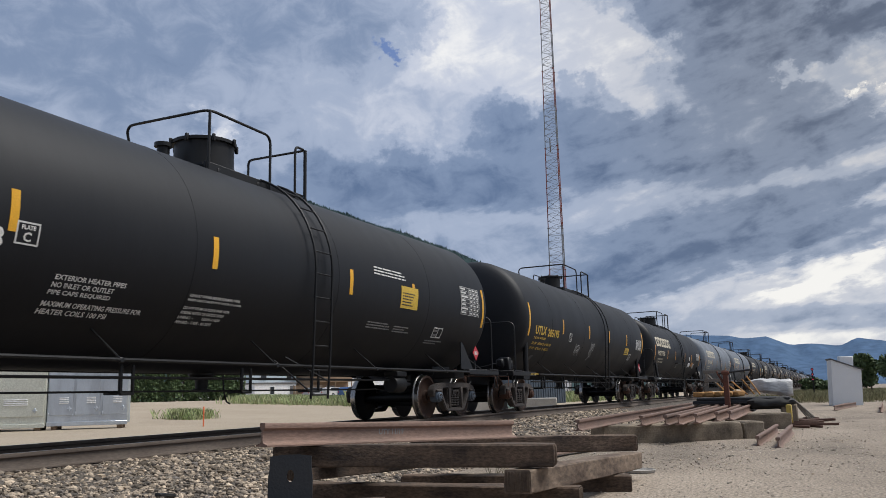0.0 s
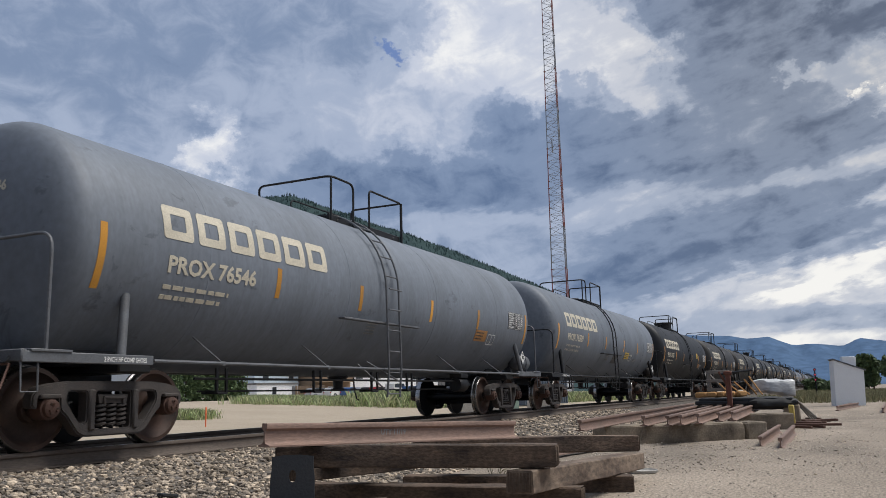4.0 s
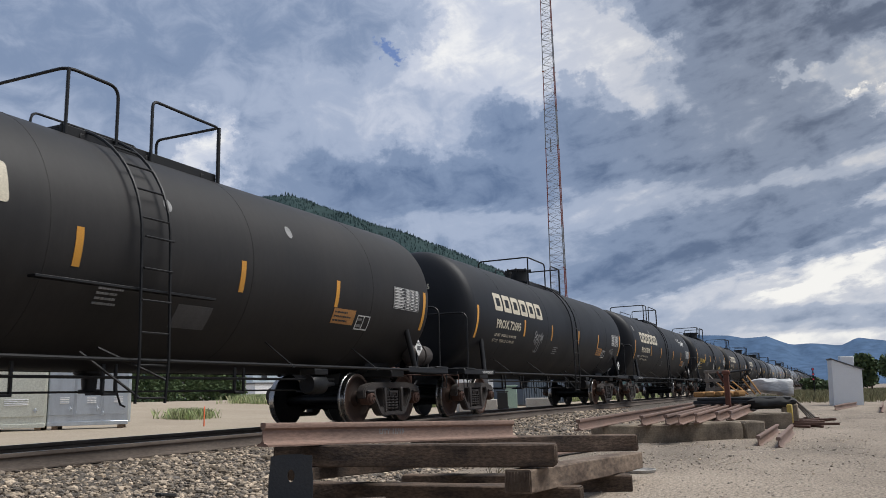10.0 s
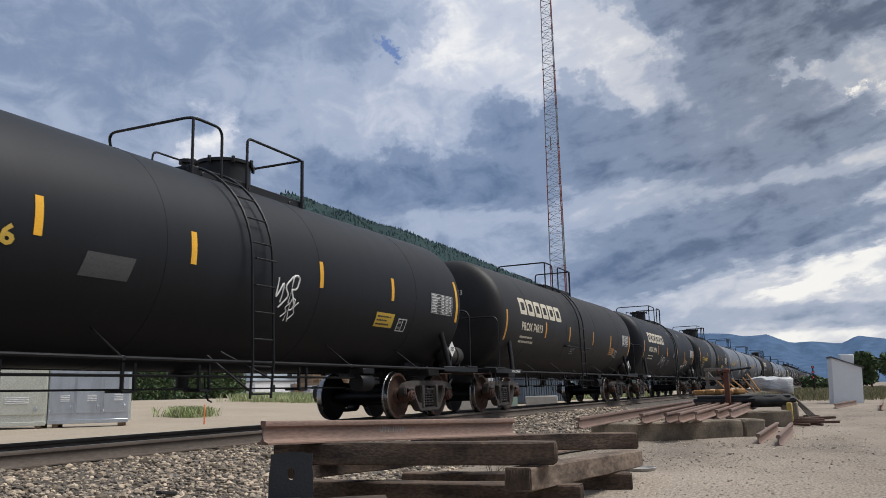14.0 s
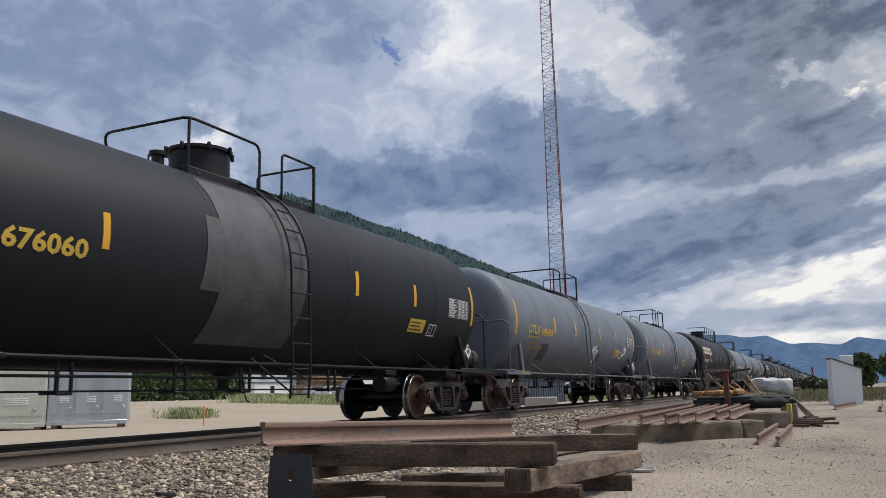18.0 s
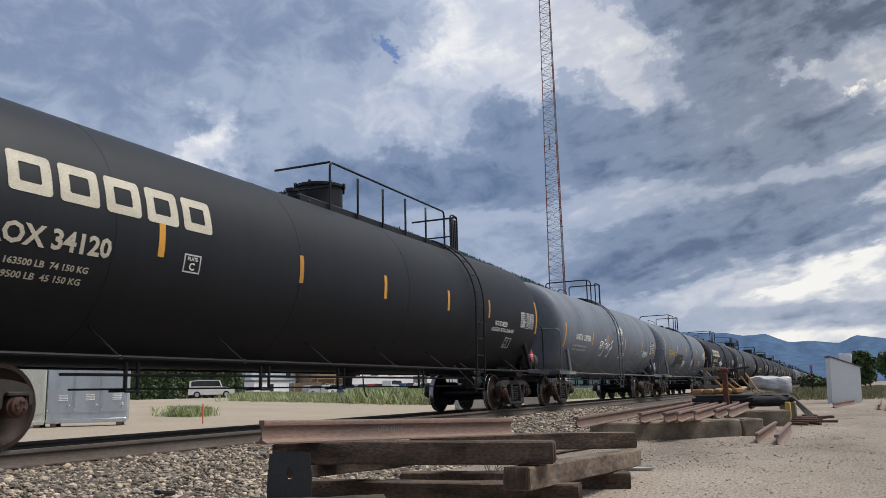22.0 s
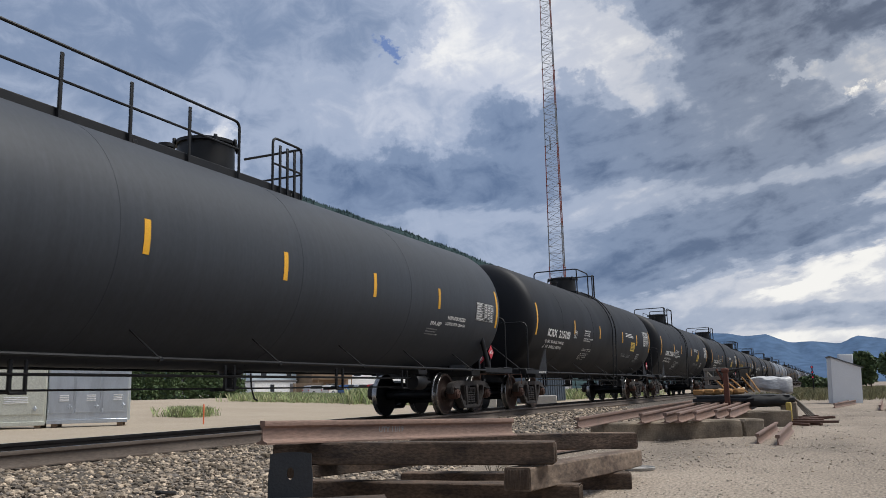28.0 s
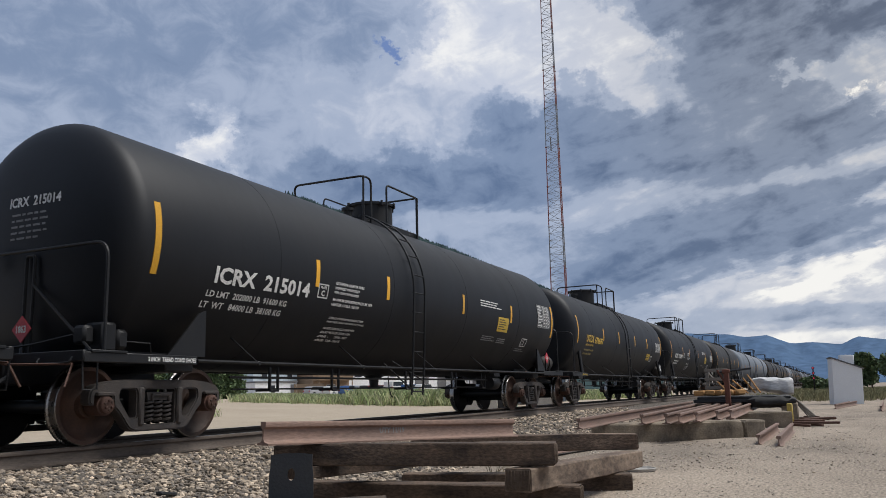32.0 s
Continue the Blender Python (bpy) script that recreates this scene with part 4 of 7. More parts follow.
        part("railing", Geo().tube(bend([(rb, -0.62, zp - 0.15), (rb, -0.62, zr + 0.02), (x1, -0.62, zr + 0.02), (x1, 0.62, zr + 0.02), (x1, 0.62, zp - 0.1)], min(0.10, (x1 - rb) * 0.4)), rr, 8).tube([(x1, -0.62, zr + 0.02), (x1, -0.62, zp - 0.3)], 0.03, 8), M_FRAME, car)
        part("railing", Geo().tube(bend([(x0 + 0.5, 0.62, zp - 0.1), (x0 + 0.5, 0.62, zr - 0.2), (x1 - 0.4, 0.62, zr - 0.2), (x1 - 0.4, 0.62, zp - 0.1)], 0.12), 0.018, 6), M_FRAME, car)
    if dome != "low":
        dr, dh = {"tall": (0.46, 0.54), "wide": (0.42, 0.46), "small": (0.33, 0.48), "lpg": (0.44, 0.55)}[dome]
        dx = ladder + dome_at if not lpg else dome_at
        d = part("dome", Geo().spin([(zp - 0.25, dr * 1.02), (zp + dh - 0.07, dr), (zp + dh - 0.07, dr + 0.045), (zp + dh - 0.02, dr + 0.045), (zp + dh, dr - 0.02), (zp + dh + 0.03, 0.0)], "z", (dx, 0, 0), 36), M_FRAME, car)
        if near:
            for k in range(8):
                a = 2 * math.pi * k / 8 + 0.2
                put("lid_bolt", shared("lid_bolt", lambda: Geo().box((0, 0, 0), (0.05, 0.05, 0.12), 0.01), M_FRAME), d, pose(dx + (dr + 0.06) * math.cos(a), (dr + 0.06) * math.sin(a), zp + dh - 0.05))
            part("relief_valve", Geo().spin([(zp - 0.1, 0.09), (zp + 0.28, 0.09), (zp + 0.28, 0.13), (zp + 0.34, 0.13), (zp + 0.34, 0)], "z", (dx - dr - 0.32, 0.1, 0), 16), M_FRAME, car)
    elif near:
        part("hatch", Geo().spin([(zp - 0.1, 0.30), (zp + 0.14, 0.30), (zp + 0.16, 0.27), (zp + 0.19, 0.0)], "z", (-0.1, 0.1, 0), 24), M_FRAME, car)
    # lettering on the leading head
    if near and marks:
        def head_at(y, z):
            r = math.hypot(y, z - sh.axis(L)) / sh.R
            for (d0, k0), (d1, k1) in zip(HEAD, HEAD[1:]):
                if k1 <= r <= k0:
                    return (-L - d0 - (d1 - d0) * (k0 - r) / (k0 - k1) - 0.006, y, z)
            return (-L, y, z)

        hm, hw = next((m[1], m[2]) for m in marks if m[0] == "text")
        hw = hw if hw != "UTLX" else "UTLX " + marks[1][2]
        g = Geo()
        v, f = flat_text(hw)
        g.add([head_at(head - 0.88 * a, (2.88 if head < 0.6 else 3.08) + 0.13 * b) for a, b in v], f)
        part("head_lettering", g, hm, car, sharp=0)
        g, rn = Geo(), random.Random(i)
        for q in range(5):
            y = head - 0.06
            while y > head - 0.65 + 0.12 * rn.random():
                w = rn.uniform(0.05, 0.16)
                zq = (2.77 if head < 0.6 else 2.97) - 0.075 * q
                g.add([head_at(y, zq), head_at(y - w, zq), head_at(y - w, zq + 0.026), head_at(y, zq + 0.026)], [(0, 1, 2, 3)])
                y -= w + 0.03
        part("small_print", g, M_DIMGOLD if hm == M_GOLD else M_DIM, car, sharp=0)
    # lettering and panels
    for mk in marks:
        what, paintm = mk[0], mk[1]
        if what == "text":
            part("lettering", sh.words(Geo(), *mk[2:]), paintm, car, sharp=0)
        elif what == "bars":
            tagged(part("small_print", bars(sh, Geo(), *mk[2:], seed=i * 31 + int(mk[2] * 10)), paintm, car, sharp=0), kind="stuff")
        elif what == "patch":
            part("painted_patch" if mk[1] in (M_PATCH, M_DIM, M_WORN, M_PRIMER) else "notice", sh.patch(Geo(), *mk[2:]), paintm, car, sharp=0)
        elif what == "logo":
            x, z = mk[2:4]
            w, hh = 0.52, 0.43
            for k in range(6):
                u, zz, n = x + k * 0.615, z, 4
                outer = rounded_rect(u, zz, w, hh, 0.05, n)
                inside = rounded_rect(u + 0.13, zz + 0.11, w - 0.26, hh - 0.22, 0.02, n)
                c = len(outer)
                g = Geo().add([sh.at(*p, 0.005) for p in outer + inside], [(j, (j + 1) % c, c + (j + 1) % c, c + j) for j in range(c)])
                part("emblem_block", g, paintm, car, "cream painted hollow block", sharp=0)
        elif what == "disc":
            x, z, r = mk[2:]
            ring = [sh.at(x + r * math.cos(q), z + 1.2 * r * math.sin(q), 0.005) for q in (2 * math.pi * k / 18 for k in range(18))]
            back = [sh.at(x + r * math.cos(q), z + 1.2 * r * math.sin(q), -0.02) for q in (2 * math.pi * k / 18 for k in range(18))]
            part("round_patch", Geo().add(ring + back, [tuple(range(18))] + [(k, 18 + k, 18 + (k + 1) % 18, (k + 1) % 18) for k in range(18)]), paintm, car, "faded round patch", sharp=0)
        elif what == "scrawl":
            x, z, w, hh, n = mk[2:]
            rnd, g = random.Random(i * 7 + int(x * 10)), Geo()
            for k in range(n):
                u, wd = x + w * k / n, w / n
                low, high = z + hh * rnd.uniform(0, 0.25), z + hh * rnd.uniform(0.7, 1.0)
                form = rnd.randrange(4)
                if form == 0:
                    pts = [(u, high), (u + 0.1 * wd, low), (u + 0.9 * wd, high), (u + wd, low)]
                elif form == 1:
                    pts = [(u + wd, high), (u + 0.05 * wd, 0.65 * high + 0.35 * low), (u + wd, 0.4 * high + 0.6 * low), (u, low)]
                elif form == 2:
                    pts = [(u + 0.2 * wd, low), (u + 0.1 * wd, high), (u + 1.1 * wd, high), (u + 0.9 * wd, 0.5 * (low + high)), (u + 0.1 * wd, 0.5 * (low + high)), (u + 1.1 * wd, low)]
                else:
                    pts = [(u, low), (u + 0.5 * wd, high), (u + wd, low), (u + 0.9 * wd, 0.4 * (low + high)), (u - 0.1 * wd, 0.42 * (low + high))]
                curve = bend([Vector((a + 0.15 * (b - z), b, 0)) for a, b in pts], 0.16, 4)
                pen = max(0.010, min(0.020, hh * 0.042))
                g.tube([sh.at(p.x, p.y, -0.4 * pen) for p in curve], pen, 5)
            part("graffiti", g, paintm, car, "spray-painted scrawl")
    if near and marks:
        # data panel, warning notice and weight stencils that every car carries
        g = Geo()
        t0, t1 = table or ((2.19, 2.82) if paint == "ink" and R > 1.5 else (2.08, 2.50))
        sh.patch(g, h - 1.28, h - 0.22, t0, t1, 0.004, 4)
        panel = part("data_panel", g, M_PATCH, car, sharp=0)
        u0, u1, step = h - 1.25, h - 0.25, (t1 - t0 - 0.03) / 7
        grid, cells, rn = Geo(), Geo(), random.Random(i + 3)
        for r in range(8):
            sh.patch(grid, u0, u1, t0 + 0.012 + step * r, t0 + 0.019 + step * r, 0.009, 1)
        for u in (u0, u0 + 0.46, u0 + 0.64, u0 + 0.82, u1 - 0.008):
            sh.patch(grid, u, u + 0.008, t0 + 0.012, t0 + 0.019 + step * 7, 0.009, 6, 1)
        for r in range(7):
            zq = t0 + 0.019 + step * (r + 0.28)
            for u, w in ((u0 + 0.03, rn.uniform(0.2, 0.4)), (u0 + 0.5, 0.1), (u0 + 0.68, 0.1), (u0 + 0.86, 0.09)):
                if r or u < u0 + 0.4 or rn.random() < 0.7:
                    sh.patch(cells, u, u + w, zq, zq + step * 0.42, 0.009, 1, 1)
        tagged(part("table_grid", grid, M_TABLE, panel, sharp=0), kind="stuff")
        tagged(part("small_print", cells, M_TABLE, panel, sharp=0), kind="stuff")
        v, f = flat_text("2 INCH  TREAD COND SHOES" if i == 23 else "2 INCH HF COMP SHOES")
        part("sill_lettering", Geo().add([(-h + 0.05 + a * (0.8 if i == 23 else 0.62) - (0.1 if i == 23 else 0), -1.508, 0.945 + b * 0.055) for a, b in v], f), M_WHITE if stripe == "amber" or paint == "ink" else M_GOLD, car, sharp=0)
    return car

# ---- ground ----
M_GRAVEL = mat("gravel_ground", (0.325, 0.272, 0.218), 0.95, 0, (0.170, 0.144, 0.118), 0.42, 34, 0.5, 0.85, (0.45, 1, 1), depth=0.03, grain=0.38, gloss=0.15)
M_SAND = mat("packed_sand", (0.375, 0.315, 0.242), 0.95, 0, (0.295, 0.243, 0.184), 0.25, 20, 0.4, 0.6, depth=0.03, gloss=0.15)
M_BALLAST = mat("ballast_bed", (0.15, 0.132, 0.115), 0.95, 0, (0.075, 0.067, 0.060), 2.0, 30, 1.0, 0.7, depth=0.05, gloss=0.15)
M_STONE = mat("ballast_stone", (0.43, 0.348, 0.262), 0.9, 0, (0.118, 0.106, 0.096), 3, 60, 0.4, 0.6, island=True, spread=0.60, gloss=0.2)
M_PEBBLE = mat("loose_pebble", (0.47, 0.415, 0.35), 0.9, 0, (0.33, 0.283, 0.233), 3, 60, 0.4, 0.6, island=True, spread=0.40)
M_RAILRUST = mat("weathered_rail_steel", (0.225, 0.145, 0.112), 0.62, 0.2, (0.145, 0.102, 0.084), 4, 60, 0.35, 0.7, (0.3, 1, 1), spread=0.15)
M_RAILTOP = mat("worn_rail_head", (0.32, 0.31, 0.30), 0.35, 0.9, (0.18, 0.16, 0.15), 3, 60, 0.1, 0.5, (0.3, 1, 1))
M_RAILDARK = mat("dusty_rail_web", (0.135, 0.108, 0.088), 0.75, 0.1, (0.085, 0.064, 0.052), 4, 60, 0.35, 0.7, (0.3, 1, 1))
M_TIE = mat("creosoted_timber", (0.032, 0.022, 0.0165), 0.88, 0, (0.180, 0.122, 0.084), 2.4, 32, 0.8, 0.95, (0.8, 1.6, 1.6), spread=0.22, grain=0.42)
M_TIEPALE = mat("bleached_timber", (0.20, 0.148, 0.108), 0.88, 0, (0.050, 0.030, 0.021), 2.0, 15, 0.8, 0.95, (0.7, 1.6, 1.6), grain=0.42)
M_ENDGRAIN = mat("weathered_end_grain", (0.11, 0.082, 0.062), 0.9, 0, (0.05, 0.036, 0.028), 6, 50, 0.6, 0.9, gloss=0.15)
M_CONC = mat("stained_concrete", (0.27, 0.222, 0.168), 0.9, 0, (0.070, 0.058, 0.047), 1.7, 30, 0.5, 0.95, gloss=0.2)
M_CONCPALE = mat("pale_concrete", (0.42, 0.40, 0.37), 0.9, 0, (0.30, 0.285, 0.26), 1.6, 30, 0.4, 0.7)
M_BLACKSTEEL = mat("black_steel_plate", (0.016, 0.018, 0.022), 0.55, 0.2, (0.026, 0.027, 0.029), 5, 60, 0.2)


M_DRYSTALK = mat("dry_weed_stalk", (0.34, 0.29, 0.19), 0.9, 0, (0.22, 0.18, 0.12), 8, 60, 0.1)


def ground_z(x, y):
    """The lie of the land: yard, ballast bank under the track, sandy flat and a low rise beyond."""
    z = 0.0
    if y > 4.7:
        z = 0.30 * min(1.0, (y - 4.7) / 2.35)
    if y > 10.2:
        z = 0.30 - 0.22 * min(1.0, (y - 10.2) / 1.8)
    if y > 26:
        z = 0.08 + 0.80 * min(1.0, (y - 26) / 20)
    return z


def sheet(name, xs, ys, material, label, category="ground", off=0.0, fn=ground_z, rough=0.0):
    g = Geo()
    v = [(x, y, fn(x, y) + off + (rough * noise.noise((x * 0.9, y * 0.9, 0)) if rough else 0)) for y in ys for x in xs]
    w = len(xs)
    g.add(v, [(j * w + i, j * w + i + 1, (j + 1) * w + i + 1, (j + 1) * w + i) for j in range(len(ys) - 1) for i in range(w - 1)])
    return tagged(part(name, g, material), label, category, kind="structure")


spread_x = [-3000, -600, -100, -40, -20] + [-10 + i for i in range(0, 50)] + [45, 55, 70, 90, 120, 160, 220, 300, 450, 700, 1200, 2000, 3500, 4800]
sheet("ground", spread_x, [-3000, -600, -150, -50, -25, -12, -6, -4, -3, -2, -1, 0, 1, 2, 3, 4, 4.4, 4.7], M_GRAVEL, "dusty pale gravel yard beside the railway", rough=0.03)
sheet("ballast_bank", spread_x, [4.7, 5.2, 5.7, 6.2, 6.6, 7.05, 7.4, 8.0, 8.7, 9.4, 10.2, 10.8, 11.4, 12.0], M_BALLAST, "grey crushed stone ballast bank under the track", rough=0.02)
sheet("sandy_ground", spread_x, [12.0, 13, 15, 18, 22, 26, 32, 38, 46, 60, 90, 150, 300, 700, 1500, 3000, 4800], M_SAND, "packed tan sand flat beyond the railway")


def stones(name, count, area, size, material, label, seed):
    """Loose stones over a stretch of ground, uneven in size and lie."""
    rnd = np.random.default_rng(seed)
    base = bmesh.new()
    bmesh.ops.create_icosphere(base, subdivisions=1, radius=1.0)
    bv = np.array([v.co[:] for v in base.verts])
    bf = np.array([[v.index for v in f.verts] for f in base.faces])
    base.free()
    x0, x1, y0, y1 = area
    px, py = rnd.uniform(x0, x1, count), rnd.uniform(y0, y1, count)
    verts, faces = [], []
    for k in range(count):
        s = size * rnd.lognormal(0, 0.32)
        v = bv * (1 + rnd.uniform(-0.28, 0.28, (len(bv), 1))) * (s * rnd.uniform(0.7, 1.3), s * rnd.uniform(0.7, 1.3), s * rnd.uniform(0.5, 0.9))
        a = rnd.uniform(0, 6.283)
        v = np.stack([v[:, 0] * np.cos(a) - v[:, 1] * np.sin(a), v[:, 0] * np.sin(a) + v[:, 1] * np.cos(a), v[:, 2]], 1)
        verts.append(v + (px[k], py[k], ground_z(px[k], py[k]) + s * rnd.uniform(-0.1, 0.45)))
        faces.append(bf + k * len(bv))
    me = bpy.data.meshes.new(name)
    me.from_pydata(np.concatenate(verts).tolist(), [], np.concatenate(faces).tolist())
    me.materials.append(material)
    return tagged(put(name, me), label, "gravel", kind="stuff")


stones("ballast_stones", 15000, (3.5, 12.5, 4.6, 7.75), 0.021, M_STONE, "loose grey and tan ballast stones beside the rail", 3)
stones("ballast_stones", 7000, (12.5, 30, 4.7, 7.7), 0.030, M_STONE, "loose grey and tan ballast stones beside the rail", 4)
stones("ballast_stones", 3500, (3.5, 30, 10.0, 12.6), 0.034, M_STONE, "loose dark ballast stones beyond the far rail", 5)
stones("pebbles", 5200, (5.5, 16, -2.5, 5.0), 0.0075, M_PEBBLE, "loose pale pebbles scattered on the yard", 6)
stones("gravel_debris", 800, (10.5, 19, -0.5, 4.6), 0.010, M_STONE, "dark stone debris round the concrete blocks", 8)
stones("pebbles", 3200, (12, 34, -5.0, 4.8), 0.011, M_PEBBLE, "loose pale pebbles scattered on the yard", 7)


# ---- rails ----
RAIL_PROFILE = [(-0.076, 0.0), (0.076, 0.0), (0.076, 0.012), (0.022, 0.027), (0.009, 0.05), (0.009, 0.125), (0.034, 0.143), (0.037, 0.172), (0.030, 0.184), (-0.030, 0.184), (-0.037, 0.172), (-0.034, 0.143), (-0.009, 0.125), (-0.009, 0.05), (-0.022, 0.027), (-0.076, 0.012)]


def rail_geo(length, bits=1):
    """A flat-bottomed rail along x, standing on z = 0."""
    g, n = Geo(), len(RAIL_PROFILE)
    for b in range(bits + 1):
        g.v += [(length * b / bits, -y, z) for y, z in RAIL_PROFILE]
    for b in range(bits):
        for k in range(n):
            g.f.append((b * n + k, b * n + (k + 1) % n, (b + 1) * n + (k + 1) % n, (b + 1) * n + k))
            g.m.append(1 if k in (8,) else 0)
    g.f += [tuple(range(n - 1, -1, -1)), tuple(range(bits * n, bits * n + n))]
    g.m += [0, 0]
    return g


for y in (AXIS_Y - 0.755, AXIS_Y + 0.755):
    r = tagged(put("running_rail", rail_geo(1460, 2).mesh("running_rail", [M_RAILDARK, M_RAILTOP]), None, pose(-60, y, RAIL_TOP - 0.184)), "worn steel running rail with a polished head", "rail", "rails of the main track", "structure")
sleeper = Geo().box((0, 0, 0), (0.23, 2.6, 0.17), 0.012).mesh("sleeper", M_TIE)
for k in range(70):
    tagged(put("sleeper", sleeper, None, pose(-2 + 0.52 * k, AXIS_Y, RAIL_TOP - 0.184 - 0.088 + 0.004)), "dark creosoted sleeper bedded in ballast", "railway sleeper", "sleepers of the main track", "structure")


def span(a, b):
    """The pose that carries +x from a to b, upright."""
    d = Vector(b) - Vector(a)
    return Matrix.Translation(a) @ Euler((0, -math.atan2(d.z, math.hypot(d.x, d.y)), math.atan2(d.y, d.x))).to_matrix().to_4x4()


def loose_rail(a, b, label, group="", rusty=M_RAILRUST):
    """A loose rail whose head runs from a to b."""
    length = (Vector(b) - Vector(a)).length
    return tagged(put("loose_rail", rail_geo(length, 3).mesh("loose_rail", [rusty, rusty]), None, span(a, b) @ pose(0, 0, -0.184)), label, "rail", group)


def timber(a, b, label, w=0.23, hgt=0.18, material=None, group="timbers of the stack"):
    """A sleeper whose top centre line runs from a to b, with split ends and uneven sides."""
    length = (Vector(b) - Vector(a)).length
    g, n, rnd = Geo(), 10, random.Random(int(a[0] * 100 + b[1] * 10))
    ring = [(-1, -0.88), (-0.92, -1), (0.92, -1), (1, -0.88), (1, 0.88), (0.92, 1), (-0.92, 1), (-1, 0.88)]
    for q in range(n + 1):
        e = 0.985 if q in (0, n) else 1
        for u, t in ring:
            g.v.append((length * q / n + (rnd.uniform(-0.012, 0.012) if q in (0, n) else 0), u * w / 2 * e + rnd.uniform(-0.004, 0.004), -hgt / 2 + t * hgt / 2 * e + rnd.uniform(-0.004, 0.004)))
    for q in range(n):
        for k in range(8):
            g.f.append((q * 8 + k, q * 8 + (k + 1) % 8, q * 8 + 8 + (k + 1) % 8, q * 8 + 8 + k)[::-1])
            g.m.append(0)
    g.f += [tuple(range(8)), tuple(range(n * 8 + 7, n * 8 - 1, -1))]
    g.m += [0, 0]
    tb = tagged(put("sleeper_timber", g.mesh("sleeper_timber", material or M_TIE, 0.5), None, span(a, b)), label, "railway sleeper", group)
    for x in (-0.004, length + 0.004):
        e = Geo().box((x, 0, -hgt / 2), (0.012, w * 0.86, hgt * 0.84), 0.004)
        for k in range(7):
            e.box((x + (-0.007 if x < 0 else 0.007), w * (-0.36 + 0.12 * k), -hgt / 2), (0.008, w * 0.05, hgt * 0.78), 0.002)
        tagged(part("end_grain", e, M_ENDGRAIN, tb, "ribbed weathered end grain"), kind="stuff")
    return tb


# the stack of timbers with one short rail on top
top_rail = loose_rail((5.43, 4.13, 0.815), (8.43, 3.15, 0.715), "short brown rusty rail chalked along its web, lying on stacked timbers")
timber((5.92, 4.33, 0.615), (6.50, 2.07, 0.60), "dark weathered timber bearing the short rail")
timber((8.95, 4.60, 0.505), (9.72, 2.12, 0.495), "dark cracked timber behind, bearing the short rail")
timber((5.75, 4.06, 0.438), (9.25, 3.50, 0.375), "dark cross timber plank in the stack", 0.23, 0.098)
timber((6.22, 2.29, 0.415), (9.62, 2.15, 0.31), "pale split cross timber with rust stains", material=M_TIEPALE)
timber((6.55, 4.55, 0.235), (6.92, 2.0, 0.225), "dark bottom timber bedded in gravel")
timber((8.15, 4.3, 0.16), (8.62, 1.96, 0.16), "dark bottom timber with a square end")
timber((4.72, 3.85, 0.145), (5.3, 2.95, 0.145), "dark timber offcut under the steel bracket", 0.24, 0.16)
timber((4.72, 3.85, 0.285), (5.3, 2.95, 0.285), "dark timber offcut under the steel bracket", 0.24, 0.14)
g = Geo()
v, f = flat_text("UTY 11/19")
mark = part("chalk_mark", g.add([(1.24 + a * 0.31, -0.0100, 0.072 + b * 0.05) for a, b in v], f), M_DIM, top_rail, "white chalk writing", sharp=0)
mark.matrix_basis = Matrix.Identity(4)


def steel_chair(m):
    """A black steel bracket: an upright plate with a slot, on a foot plate with a painted-on bolt hole."""
    b = thing("rail_bracket", "black steel bracket with an oval hole leaning on the stack", "bracket", "", m)
    g = Geo()
    hole = [(0.026 * math.cos(a), 0.042 * math.sin(a)) for a in (2 * math.pi * k / 16 for k in range(16))]
    rim = []
    for k in range(16):
        a = 2 * math.pi * k / 16
        c, s = math.cos(a), math.sin(a)
        q = 1 / max(abs(c), abs(s))
        rim.append((0.15 * c * q * (0.97 if s > 0.1 else 1.03), 0.155 * s * q * (0.93 if abs(abs(c) - abs(s)) < 0.1 and s > 0 else 1)))
    for y in (-0.012, 0.012):
        g.v += [(x, y, z) for x, z in rim] + [(x, y, z + 0.01) for x, z in hole]
    for k in range(16):
        j = (k + 1) % 16
        g.f += [(k, j, 16 + j, 16 + k), (32 + j, 32 + k, 48 + k, 48 + j), (k, 32 + k, 32 + j, j), (16 + j, 48 + j, 48 + k, 16 + k)]
        g.m += [0, 0, 0, 0]
    p1 = part("upright_plate", g, M_BLACKSTEEL, b)
    p1.matrix_basis = pose(0, 0, 0.152, -6, 0, 0)
    p2 = part("foot_plate", Geo().box((-0.14, -0.10, -0.01), (0.42, 0.20, 0.026), 0.01), M_BLACKSTEEL, b)
    # nothing is cut here: a black disc gives the hole its darkness
    part("bolt_hole", Geo().spin([(0.004, 0.0), (0.0045, 0.032), (0.0, 0.034)][::-1], "z", (-0.24, -0.10, 0), 16), M_PATCH, p2)
    return b


steel_chair(pose(4.95, 3.517, 0.305, 0, 0, -62))
# dry weeds in the gap of the stack
wd, rnd = thing("dry_weed", "dry pale weed stalks growing through the timber stack", "weed", "", pose(8.9, 3.55, 0.0)), random.Random(21)
for k in range(16):
    a, q = rnd.uniform(0, 6.283), rnd.uniform(0.08, 0.3)
    part("stalk", Geo().tube([(0.05 * math.cos(a), 0.05 * math.sin(a), 0.0), (0.5 * q * math.cos(a), 0.5 * q * math.sin(a), q * 0.7), (q * math.cos(a), q * math.sin(a), q)], 0.004, 4), M_DRYSTALK, wd)


